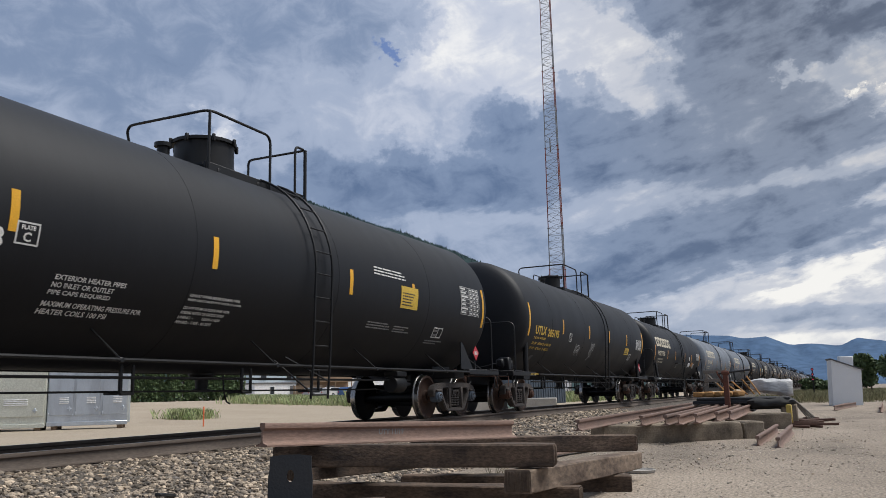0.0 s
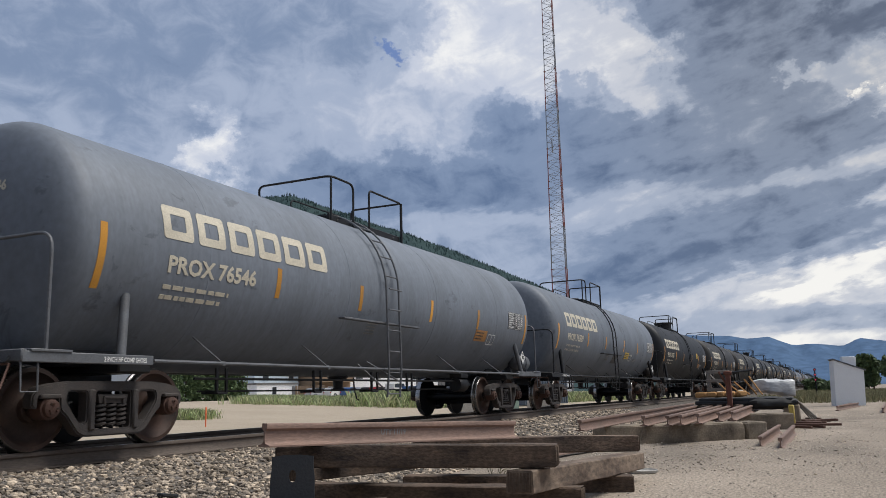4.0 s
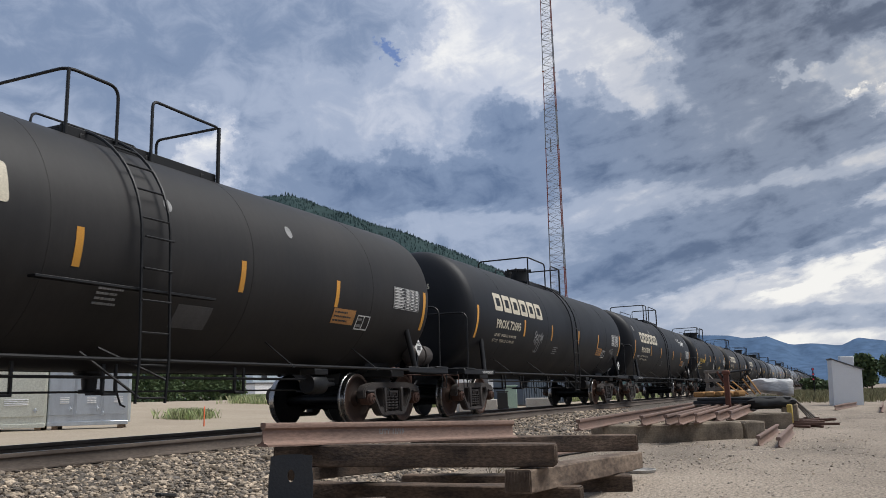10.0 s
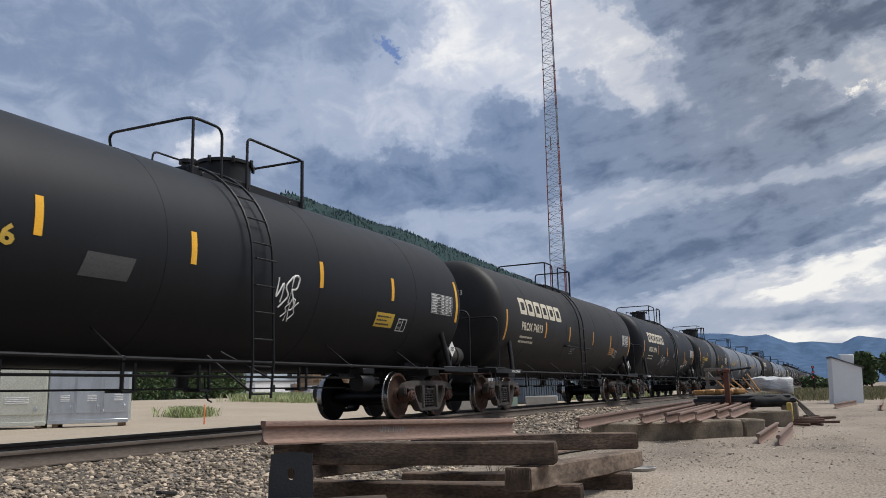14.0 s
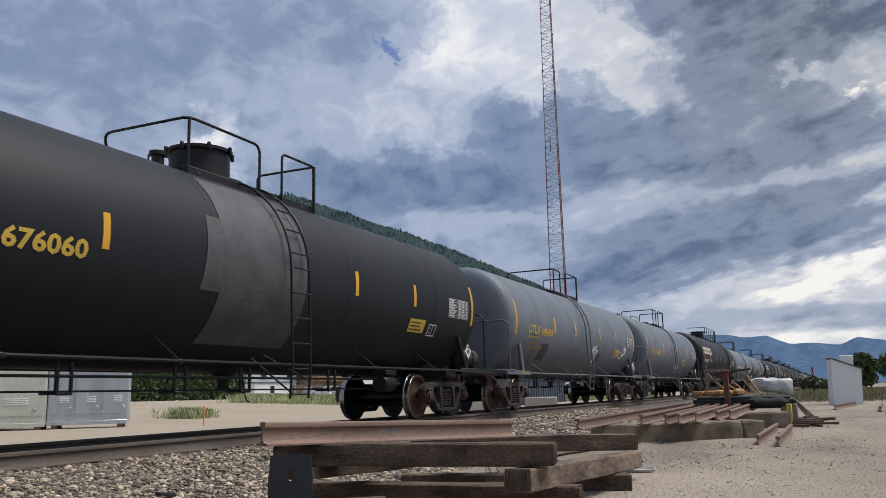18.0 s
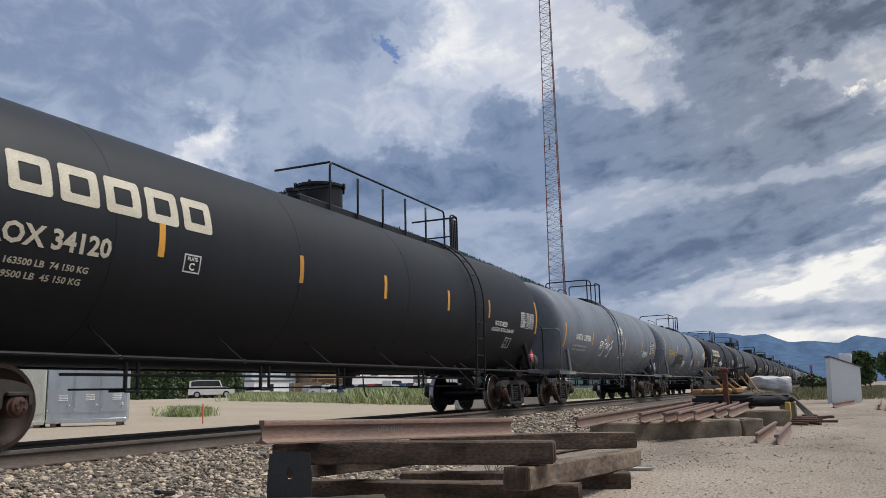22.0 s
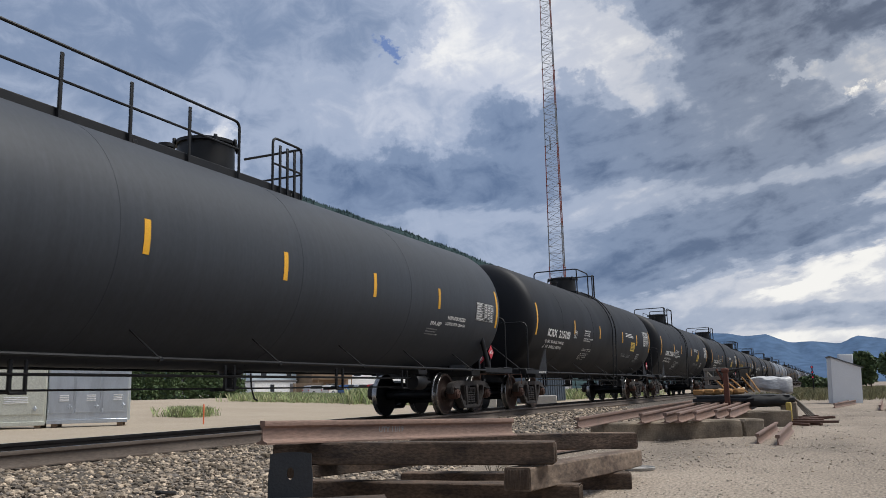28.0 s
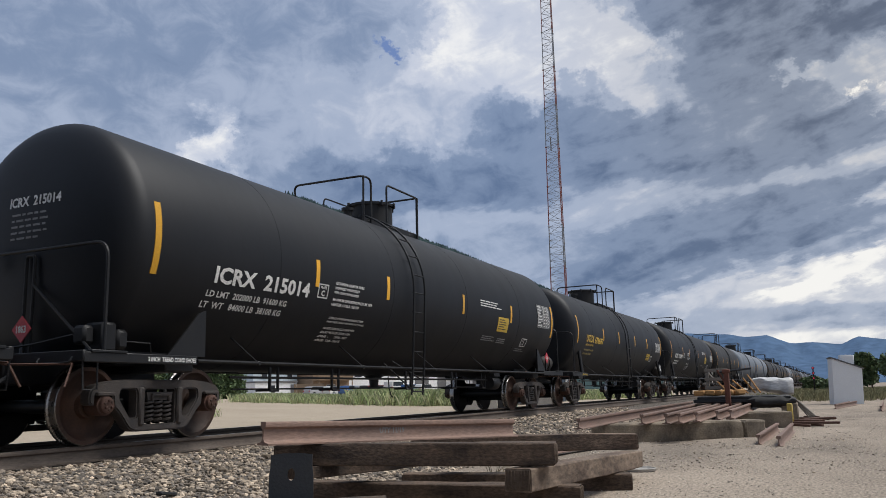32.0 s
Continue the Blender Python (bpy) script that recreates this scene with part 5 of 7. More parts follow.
# rails on concrete blocks, farther along the bank
def concrete_block(c, s, rz, label):
    bm = bmesh.new()
    bmesh.ops.create_cube(bm, size=1.0)
    bmesh.ops.subdivide_edges(bm, edges=bm.edges[:], cuts=11, use_grid_fill=True)
    for v in bm.verts:
        edge = sum(abs(abs(q) - 0.5) < 1e-4 for q in v.co)
        v.co = Vector((v.co.x * s[0], v.co.y * s[1], (v.co.z + 0.5) * s[2]))
        w = noise.noise(Vector((v.co.x * 5 + c[0], v.co.y * 5, v.co.z * 5)))
        v.co -= Vector((v.co.x, v.co.y * 0.4, v.co.z - s[2] / 2)).normalized() * (0.012 * (w + 1) + (0.045 * max(0, w + 0.1) + 0.012 if edge > 1 else 0) + (0.05 * max(0, w + 0.3) if edge > 2 else 0)) * (1 if v.co.z < s[2] * 0.99 or edge > 1 else 0.0)
    me = bpy.data.meshes.new("concrete_block")
    bm.to_mesh(me)
    bm.free()
    me.materials.append(M_CONC)
    ob = tagged(put("concrete_block", me), label, "concrete block", "concrete blocks bearing rails")
    ob.matrix_basis = pose(*c, 0, 0, rz)


concrete_block((16.78, 3.05, -0.04), (0.7, 2.94, 0.383), 37.7, "stained concrete block under stacked rails")
concrete_block((17.86, 1.67, -0.04), (0.68, 0.46, 0.375), 36, "chipped stained concrete block under stacked rails")
concrete_block((21.7, 1.75, -0.04), (0.7, 1.5, 0.42), 8, "stained concrete block farther along the rails")
for k, (a, b) in enumerate((((13.8, 3.97, 0.527), (27.2, 4.1, 0.565)), ((15.6, 3.28, 0.527), (27.0, 3.5, 0.565)), ((15.7, 2.86, 0.527), (26.6, 3.1, 0.565)), ((15.9, 2.66, 0.527), (26.4, 2.85, 0.565)), ((16.5, 2.44, 0.527), (26.2, 2.6, 0.565)), ((17.4, 2.17, 0.527), (25.9, 2.3, 0.565)), ((17.9, 1.97, 0.527), (25.7, 2.05, 0.565)))):
    loose_rail(a, b, "long brown rusty rail stacked on concrete blocks", "rails stacked on the blocks")
loose_rail((11.6, 4.15, 0.22), (13.9, 3.75, 0.24), "short dark rail lying on the bank")
loose_rail((15.4, 1.27, 0.17), (20.2, 1.23, 0.17), "orange rusty rail lying on the gravel", "rails on the ground")
loose_rail((15.0, 0.92, 0.17), (19.9, 0.92, 0.17), "pale brown rail lying on the gravel", "rails on the ground")
tagged(part("pan_lid", Geo().spin([(0.0, 0.0), (0.0, 0.19), (0.03, 0.20), (0.035, 0.19), (0.01, 0.17), (0.012, 0.0)][::-1], "z", (10.45, 2.26, 0.01), 28), M_CONCPALE), "white round lid lying on the gravel", "lid")
tagged(part("scrap_plate", Geo().box((0, 0, 0), (0.34, 0.06, 0.03), 0.01), M_BLACKSTEEL), "dark rusty scrap strip lying on ballast", "scrap metal").matrix_basis = pose(5.9, 5.55, 0.17, 0, 8, 20)

# ---- the far side of the track ----
M_ALU = mat("brushed_aluminium_sheet", (0.60, 0.66, 0.73), 0.34, 0.6, (0.40, 0.44, 0.50), 1.1, 30, 0.02, 0.8, (1.6, 1.6, 0.5), grain=0.04)
M_BEIGE = mat("beige_painted_steel", (0.62, 0.64, 0.57), 0.45, 0.1, (0.50, 0.51, 0.46), 1.2, 30, 0.05, 0.6)
M_PALE = mat("white_painted_wall", (0.84, 0.85, 0.86), 0.7, 0, (0.77, 0.78, 0.79), 0.6, 12, 0.1, 0.6)
M_BLUEWALL = mat("pale_blue_siding", (0.58, 0.68, 0.75), 0.7, 0, (0.50, 0.59, 0.66), 0.6, 12, 0.15, 0.6)
M_BROWN = mat("brown_cladding", (0.27, 0.19, 0.125), 0.75, 0, (0.19, 0.135, 0.09), 0.8, 12, 0.2, 0.6)
M_ROOF = mat("grey_roofing", (0.16, 0.16, 0.165), 0.8, 0, (0.11, 0.11, 0.115), 0.8, 12, 0.2, 0.6)
M_GLASS = mat("dark_window_glass", (0.03, 0.035, 0.04), 0.08, 0, (0.045, 0.05, 0.055), 1, 5, 0.0)
M_LEAF = mat("cedar_foliage", (0.12, 0.175, 0.075), 0.8, 0, (0.05, 0.085, 0.032), 0.8, 8, 0.3, 0.7, island=True, spread=0.4)
M_LEAF2 = mat("broad_leaves", (0.095, 0.14, 0.055), 0.75, 0, (0.038, 0.060, 0.024), 0.8, 8, 0.3, 0.7, island=True, spread=0.45)
M_GRASS = mat("tall_green_grass", (0.27, 0.355, 0.15), 0.85, 0, (0.43, 0.42, 0.25), 0.25, 6, 0.2, 0.7, island=True, spread=0.4)
M_DRYGRASS = mat("dry_field_grass", (0.25, 0.225, 0.125), 0.9, 0, (0.16, 0.165, 0.085), 0.15, 4, 0.3, 0.7, island=True, spread=0.35)
M_BARK = mat("tree_bark", (0.10, 0.075, 0.055), 0.9, 0, (0.06, 0.045, 0.035), 3, 30, 0.5)
# forest and slope greens are shifted to blue to imitate haze over them
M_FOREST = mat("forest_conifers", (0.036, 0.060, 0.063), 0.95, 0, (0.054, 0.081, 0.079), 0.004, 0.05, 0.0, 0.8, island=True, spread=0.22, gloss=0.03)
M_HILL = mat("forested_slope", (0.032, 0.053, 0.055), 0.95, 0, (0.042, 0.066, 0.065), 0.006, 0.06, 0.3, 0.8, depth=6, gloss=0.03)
# distance haze is painted into the range's base colour as blue
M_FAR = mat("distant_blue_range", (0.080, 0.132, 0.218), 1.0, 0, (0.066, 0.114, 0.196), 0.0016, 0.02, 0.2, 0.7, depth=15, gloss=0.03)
M_RUSTY = mat("rusty_iron", (0.15, 0.055, 0.035), 0.8, 0.1, (0.08, 0.04, 0.03), 5, 60, 0.4)
M_WRAP = mat("white_plastic_wrap", (0.56, 0.56, 0.56), 0.35, 0, (0.36, 0.36, 0.36), 2.5, 9, 0.35, 0.8, (1, 1, 4), depth=0.03)
M_TOWERRED = mat("red_tower_paint", (0.23, 0.065, 0.058), 0.6, 0, (0.17, 0.06, 0.055), 0.5, 5, 0.0)
M_TOWERGREY = mat("galvanised_tower_steel", (0.22, 0.225, 0.24), 0.5, 0.4, (0.16, 0.165, 0.175), 0.5, 5, 0.0)
M_YPOST = mat("yellow_post_paint", (0.42, 0.31, 0.07), 0.6, 0, (0.24, 0.18, 0.06), 4, 40, 0.1)
M_ORANGEP = mat("orange_plastic", (0.75, 0.16, 0.06), 0.55, 0, (0.6, 0.12, 0.05), 4, 40, 0.05)
M_TAN = mat("tan_rope_and_wood", (0.42, 0.22, 0.075), 0.8, 0, (0.28, 0.16, 0.07), 8, 60, 0.3)
M_GREYWOOD = mat("grey_weathered_wood", (0.20, 0.185, 0.165), 0.85, 0, (0.13, 0.12, 0.105), 3, 40, 0.4)
M_TYRE = mat("black_rubber", (0.015, 0.015, 0.016), 0.8, 0, (0.025, 0.024, 0.023), 8, 60, 0.2)
M_LAMP = bpy.data.materials.new("red_signal_glow")
M_LAMP.use_nodes = True
M_LAMP.node_tree.nodes["Principled BSDF"].inputs["Base Color"].default_value = (0.5, 0.02, 0.04, 1)
M_LAMP.node_tree.nodes["Principled BSDF"].inputs["Emission Color"].default_value = (1.0, 0.08, 0.14, 1)
M_LAMP.node_tree.nodes["Principled BSDF"].inputs["Emission Strength"].default_value = 0.5


def utility_cabinet(m, w, d, hgt, paint, doors, label):
    """A steel cabinet on short legs, with doors, louvres, handles and a base rail."""
    c = thing("utility_cabinet", label, "utility cabinet", "", m)
    part("body", Geo().box((0, 0, 0.38 + (hgt - 0.10) / 2), (w, d, hgt - 0.10), 0.02), paint, c)
    part("base_rail", Geo().box((0, -d / 2 - 0.02, 0.40), (w, 0.05, 0.14), 0.01), paint, c)
    part("roof_cap", Geo().box((0, 0, 0.30 + hgt), (w + 0.1, d + 0.1, 0.06), 0.02), paint, c)
    for x in (-w / 2 + 0.25, w / 2 - 0.25):
        part("leg", Geo().box((x, -d / 2 + 0.1, 0.22), (0.20, 0.12, 0.60), 0.01), M_BROWN, c)
        part("leg", Geo().box((x, d / 2 - 0.1, 0.22), (0.20, 0.12, 0.60), 0.01), M_BROWN, c)
    for k in range(doors):
        x = -w / 2 + w * (k + 0.5) / doors
        dw = w / doors - 0.09
        dr = part("door", Geo().box((x, -d / 2 - 0.015, 0.28 + hgt * 0.545), (dw, 0.03, hgt * 0.80), 0.01), paint, c)
        for q in range(4):
            part("louvre", Geo().box((x + 0.1, -d / 2 - 0.04, 1.12 + 0.06 * q), (dw * 0.38, 0.03, 0.035), 0.006), M_PALE, dr)
        part("handle", Geo().box((x + dw * 0.36, -d / 2 - 0.05, 0.92), (0.05, 0.04, 0.16), 0.01).box((x + dw * 0.36, -d / 2 - 0.05, 0.92), (0.14, 0.03, 0.04), 0.008), M_ALU, dr)
        for z in (0.75, 1.45, 2.2):
            part("hinge", Geo().box((x - dw / 2, -d / 2 - 0.04, z), (0.05, 0.04, 0.12), 0.01), M_ALU, dr)
    return c


utility_cabinet(pose(21.95, 24.35, -0.12, 0, 0, -49), 2.65, 1.1, 2.9, M_ALU, 3, "brushed aluminium utility cabinet with louvred doors")
utility_cabinet(pose(19.65, 26.9, -0.15, 0, 0, -51), 4.2, 1.1, 3.0, M_BEIGE, 2, "beige painted utility cabinet on short legs")


def foliage(geo, c, size, count, leaf, seed, squash=1.0, top=0.0):
    """A cloud of small bent leaf clumps in an uneven body round c."""
    rnd = np.random.default_rng(seed)
    d = rnd.normal(0, 1, (count, 3))
    d /= np.linalg.norm(d, axis=1)[:, None]
    lumps = rnd.normal(0, 1, (7, 3))
    bulge = 1 + 0.28 * np.tanh((d @ lumps.T).max(1) - 1.4)
    r = rnd.uniform(0.35, 1.0, count) ** 0.5 * bulge
    p = d * r[:, None] * np.array(size) + np.array(c)
    a, b = rnd.normal(0, 1, (count, 3)), rnd.normal(0, 1, (count, 3))
    a /= np.linalg.norm(a, axis=1)[:, None]
    b = np.cross(a, b)
    b /= np.linalg.norm(b, axis=1)[:, None]
    s = leaf * rnd.uniform(0.6, 1.5, count)[:, None]
    quads = np.stack([p - a * s, p - b * s * 0.6, p + a * s, p + b * s * 0.6 + np.cross(a, b) * s * 0.3], 1).reshape(-1, 3)
    k = len(geo.v)
    geo.v += [tuple(q) for q in quads.tolist()]
    geo.f += [(k + 4 * i, k + 4 * i + 1, k + 4 * i + 2, k + 4 * i + 3) for i in range(count)]
    geo.m += [0] * count
    return geo


def tree(x, y, z, hgt, wide, seed, label, leaf=0.16, count=1800, material=None):
    rnd = random.Random(seed)
    t = thing("tree", label, "tree", "trees by the yard", pose(x, y, z))
    g = Geo().tube([(0, 0, -0.3), (0.05, 0, hgt * 0.25), (0.1, 0.05, hgt * 0.5), (0.05, 0.1, hgt * 0.8)], 0.02 * hgt, 8)
    for k in range(6):
        a = rnd.uniform(0, 6.28)
        g.tube([(0.08, 0.03, hgt * (0.3 + 0.08 * k)), (wide * 0.3 * math.cos(a), wide * 0.3 * math.sin(a), hgt * (0.45 + 0.08 * k))], 0.008 * hgt, 6)
    part("trunk", g, M_BARK, t)
    c = Geo()
    for k in range(6):
        a, q = rnd.uniform(0, 6.28), rnd.uniform(0.1, 0.55)
        foliage(c, (wide * q * math.cos(a), wide * q * math.sin(a), hgt * rnd.uniform(0.35, 0.85)), (wide * 0.45, wide * 0.45, hgt * 0.22), count // 6, leaf, seed * 10 + k)
    part("crown", c, material or M_LEAF2, t, sharp=0)
    return t


def cedar(x, y, z, hgt, wide, seed):
    t = thing("cedar", "dense green columnar cedar in a hedge row", "cedar tree", "cedars of the hedge", pose(x, y, z))
    part("trunk", Geo().tube([(0, 0, -0.2), (0, 0, hgt * 0.8)], 0.09, 6), M_BARK, t)
    g = Geo()
    for k in range(5):
        q = k / 4
        foliage(g, (0, 0, hgt * (0.14 + 0.74 * q)), (wide * (1 - 0.72 * q), wide * (1 - 0.72 * q), hgt * 0.20), 190, 0.15, seed * 7 + k)
    part("crown", g, M_LEAF, t, sharp=0)


rnd = random.Random(5)
for k in range(26):
    q = k / 25
    cedar(66.0 + 8.2 * q + rnd.uniform(-0.3, 0.3), 69.0 - 9.2 * q + rnd.uniform(-0.3, 0.3), 0.88, rnd.uniform(3.8, 5.2), rnd.uniform(0.75, 1.0), k + 1)
for k in range(9):
    tree(104 + 7 * k + rnd.uniform(-2, 2), 122 - 5.8 * k + rnd.uniform(-3, 3), 0.88, rnd.uniform(10, 15), rnd.uniform(4, 6), 40 + k, "dark leafy tree behind the houses", 0.4, 1000)


def grass(name, area, count, hgt, material, label, seed, fn=None):
    """Tufts of thin blades."""
    rnd = np.random.default_rng(seed)
    g = Geo()
    for k in range(count):
        x, y = area(rnd)
        z = ground_z(x, y)
        s = hgt * rnd.uniform(0.4, 1.25)
        for q in range(4):
            a = rnd.uniform(0, 6.283)
            dx, dy = math.cos(a), math.sin(a)
            w = 0.018 * s + 0.010
            bx, by = x + rnd.uniform(-0.2, 0.2), y + rnd.uniform(-0.2, 0.2)
            g.v += [(bx - dy * w, by + dx * w, z - 0.02), (bx + dy * w, by - dx * w, z - 0.02), (bx + dx * 0.18 * s + dy * w * 0.6, by + dy * 0.18 * s - dx * w * 0.6, z + 0.6 * s), (bx + dx * 0.5 * s, by + dy * 0.5 * s, z + s)]
            n = len(g.v)
            g.f.append((n - 4, n - 3, n - 2, n - 1))
            g.m.append(0)
    return tagged(part(name, g, material, sharp=0), label, "grass", kind="stuff")


def strip(a, b, wide):
    def pick(rnd):
        q, s = rnd.uniform(), rnd.normal(0, 0.4) * wide
        d = Vector((b[0] - a[0], b[1] - a[1])).normalized()
        return a[0] + (b[0] - a[0]) * q - d.y * s, a[1] + (b[1] - a[1]) * q + d.x * s
    return pick


grass("tall_grass", strip((53.6, 42.0), (58, 25), 4.4), 10000, 0.55, M_GRASS, "light green grass on the verge beyond the sand", 11)
grass("tall_grass", strip((56.2, 33.5), (59, 24.5), 5.0), 8000, 0.95, M_GRASS, "tall light green grass on the verge beyond the sand", 15)
grass("tall_grass", strip((58, 27), (92, 20), 5.0), 3400, 0.8, M_GRASS, "tall green grass on the verge beyond the sand", 12)
grass("weed_patch", strip((29.6, 27.3), (31.6, 28.0), 1.1), 420, 0.42, M_GRASS, "low green weeds in the sand", 13)
grass("field_grass", lambda r: (r.uniform(52, 130), r.uniform(-18, 4.6)), 9500, 0.45, M_DRYGRASS, "dry yellow-green field grass beyond the yard", 14)
tree(98, -3.6, 0.0, 4.3, 2.2, 71, "dark leafy tree beyond the white shed", 0.22, 2400)
tree(88, -6.2, 0.0, 4.6, 2.6, 62, "green bushy tree beyond the white shed", 0.22, 2000)
tree(66, -4.6, 0.0, 3.0, 1.7, 63, "green bushy tree at the edge of the yard", 0.18, 2400)
tree(104, -0.2, 0.0, 1.7, 2.0, 64, "low green bush beyond the white shed", 0.2, 900)
tree(110, 1.6, 0.0, 1.8, 1.8, 65, "low green bush beyond the yard", 0.2, 900)
tree(120, -8.0, 0.0, 5.0, 3.4, 66, "dark leafy tree beyond the field", 0.3, 1500)
tree(125, 2.9, 0.0, 1.9, 2.0, 67, "low green bush beside the far track", 0.22, 900)


def house(m, w, d, hgt, paint, label, roof=0.8, windows=(), doors=(), balcony=None, flat=False):
    """A house: walls, roof, windows with frames and sills, doors, perhaps a balcony."""
    b = thing("house", label, "house", "", m)
    part("wall", Geo().box((0, 0, hgt / 2), (w, d, hgt), 0.02), paint, b)
    if flat:
        part("roof", Geo().box((0, 0, hgt + 0.12), (w + 0.3, d + 0.3, 0.24), 0.03), M_ROOF, b)
    else:
        o, t = 0.4, roof
        part("roof", Geo().add([(-w / 2 - o, -d / 2 - o, hgt), (w / 2 + o, -d / 2 - o, hgt), (w / 2 + o, d / 2 + o, hgt), (-w / 2 - o, d / 2 + o, hgt), (-w / 2 - o, 0, hgt + t), (w / 2 + o, 0, hgt + t), (-w / 2 - o, -d / 2 - o, hgt - 0.15), (w / 2 + o, -d / 2 - o, hgt - 0.15)], [(0, 1, 5, 4), (2, 3, 4, 5), (0, 4, 3), (1, 2, 5), (6, 7, 1, 0), (0, 3, 2, 1)]), M_ROOF, b)
    for x, z, ww, hh in windows:
        fr = part("window", Geo().box((x, -d / 2 - 0.02, z), (ww + 0.14, 0.06, hh + 0.14), 0.01), M_PALE, b)
        part("pane", Geo().box((x, -d / 2 - 0.055, z), (ww, 0.02, hh), 0.0), M_GLASS, fr)
        part("sill", Geo().box((x, -d / 2 - 0.08, z - hh / 2 - 0.09), (ww + 0.2, 0.12, 0.05), 0.01), M_PALE, fr)
    for x, ww, hh in doors:
        dr = part("door", Geo().box((x, -d / 2 - 0.03, hh / 2), (ww, 0.06, hh), 0.01), M_ROOF, b)
        part("door_handle", Geo().box((x + ww * 0.38, -d / 2 - 0.08, 1.0), (0.05, 0.06, 0.14), 0.01), M_ALU, dr)
    if balcony:
        x, z, ww = balcony
        bl = part("balcony", Geo().box((x, -d / 2 - 0.8, z), (ww, 1.6, 0.14), 0.02), M_BROWN, b)
        part("balustrade", Geo().box((x, -d / 2 - 1.55, z + 0.5), (ww, 0.06, 0.9), 0.01), M_BROWN, bl)
        for q in (-0.48, 0, 0.48):
            part("balcony_post", Geo().box((x + ww * q, -d / 2 - 1.5, z / 2), (0.14, 0.14, z), 0.01), M_BROWN, bl)
    return b


house(pose(113.5, 86.0, 0.88, 0, 0, -26), 8.0, 7.0, 5.4, M_BLUEWALL, "two-storey pale blue house with a brown balcony", 1.4, ((-2.0, 3.9, 1.0, 1.3), (2.6, 3.9, 0.9, 1.3), (0.5, 1.2, 1.0, 1.1)), ((2.2, 0.9, 2.1),))
house(pose(118.6, 78.2, 0.88, 0, 0, -26), 7.0, 6.0, 5.0, M_BROWN, "brown house with a timber balcony", 1.2, ((-1.0, 3.6, 1.2, 1.2), (1.8, 3.6, 1.2, 1.2), (0.0, 1.2, 1.6, 1.2)), (), (0, 2.6, 6.6))
house(pose(31.5, 50.5, 0.88, 0, 0, -48), 14.0, 8.0, 4.3, M_PALE, "white gabled house beyond the utility cabinets", 1.9, ((-4.5, 2.2, 1.2, 1.2), (0.0, 2.2, 1.2, 1.2), (4.5, 2.2, 1.2, 1.2)), ((2.2, 0.9, 2.0),))
house(pose(104.0, 77.8, 0.88, 0, 0, -22), 7.2, 3.2, 2.2, M_PALE, "low white flat-roofed hut with a dark window", 0.5, ((-0.6, 1.25, 0.7, 1.1),), ((2.9, 0.8, 1.9),), flat=True)
house(pose(96.0, 85.4, 0.88, 0, 0, -22), 3.6, 3.0, 2.3, M_PALE, "small white hut with a grey roof", 0.7, ((0.4, 1.3, 0.6, 0.6),))
house(pose(137.0, 76.0, 0.88, 0, 0, -30), 26.0, 12.0, 5.2, M_PALE, "long white warehouse with a flat roof", 0.4, tuple((-13 + 3.6 * k, 3.6, 1.4, 0.9) for k in range(8)), ((4, 3.0, 3.0), (9, 3.0, 3.0)), flat=True)
house(pose(150.0, 62.0, 0.88, 0, 0, -70), 34.0, 12.0, 4.6, M_PALE, "long pale warehouse beyond the tracks", 0.4, tuple((-14 + 4 * k, 3.0, 1.2, 0.9) for k in range(8)), ((0, 3.0, 3.0),), flat=True)


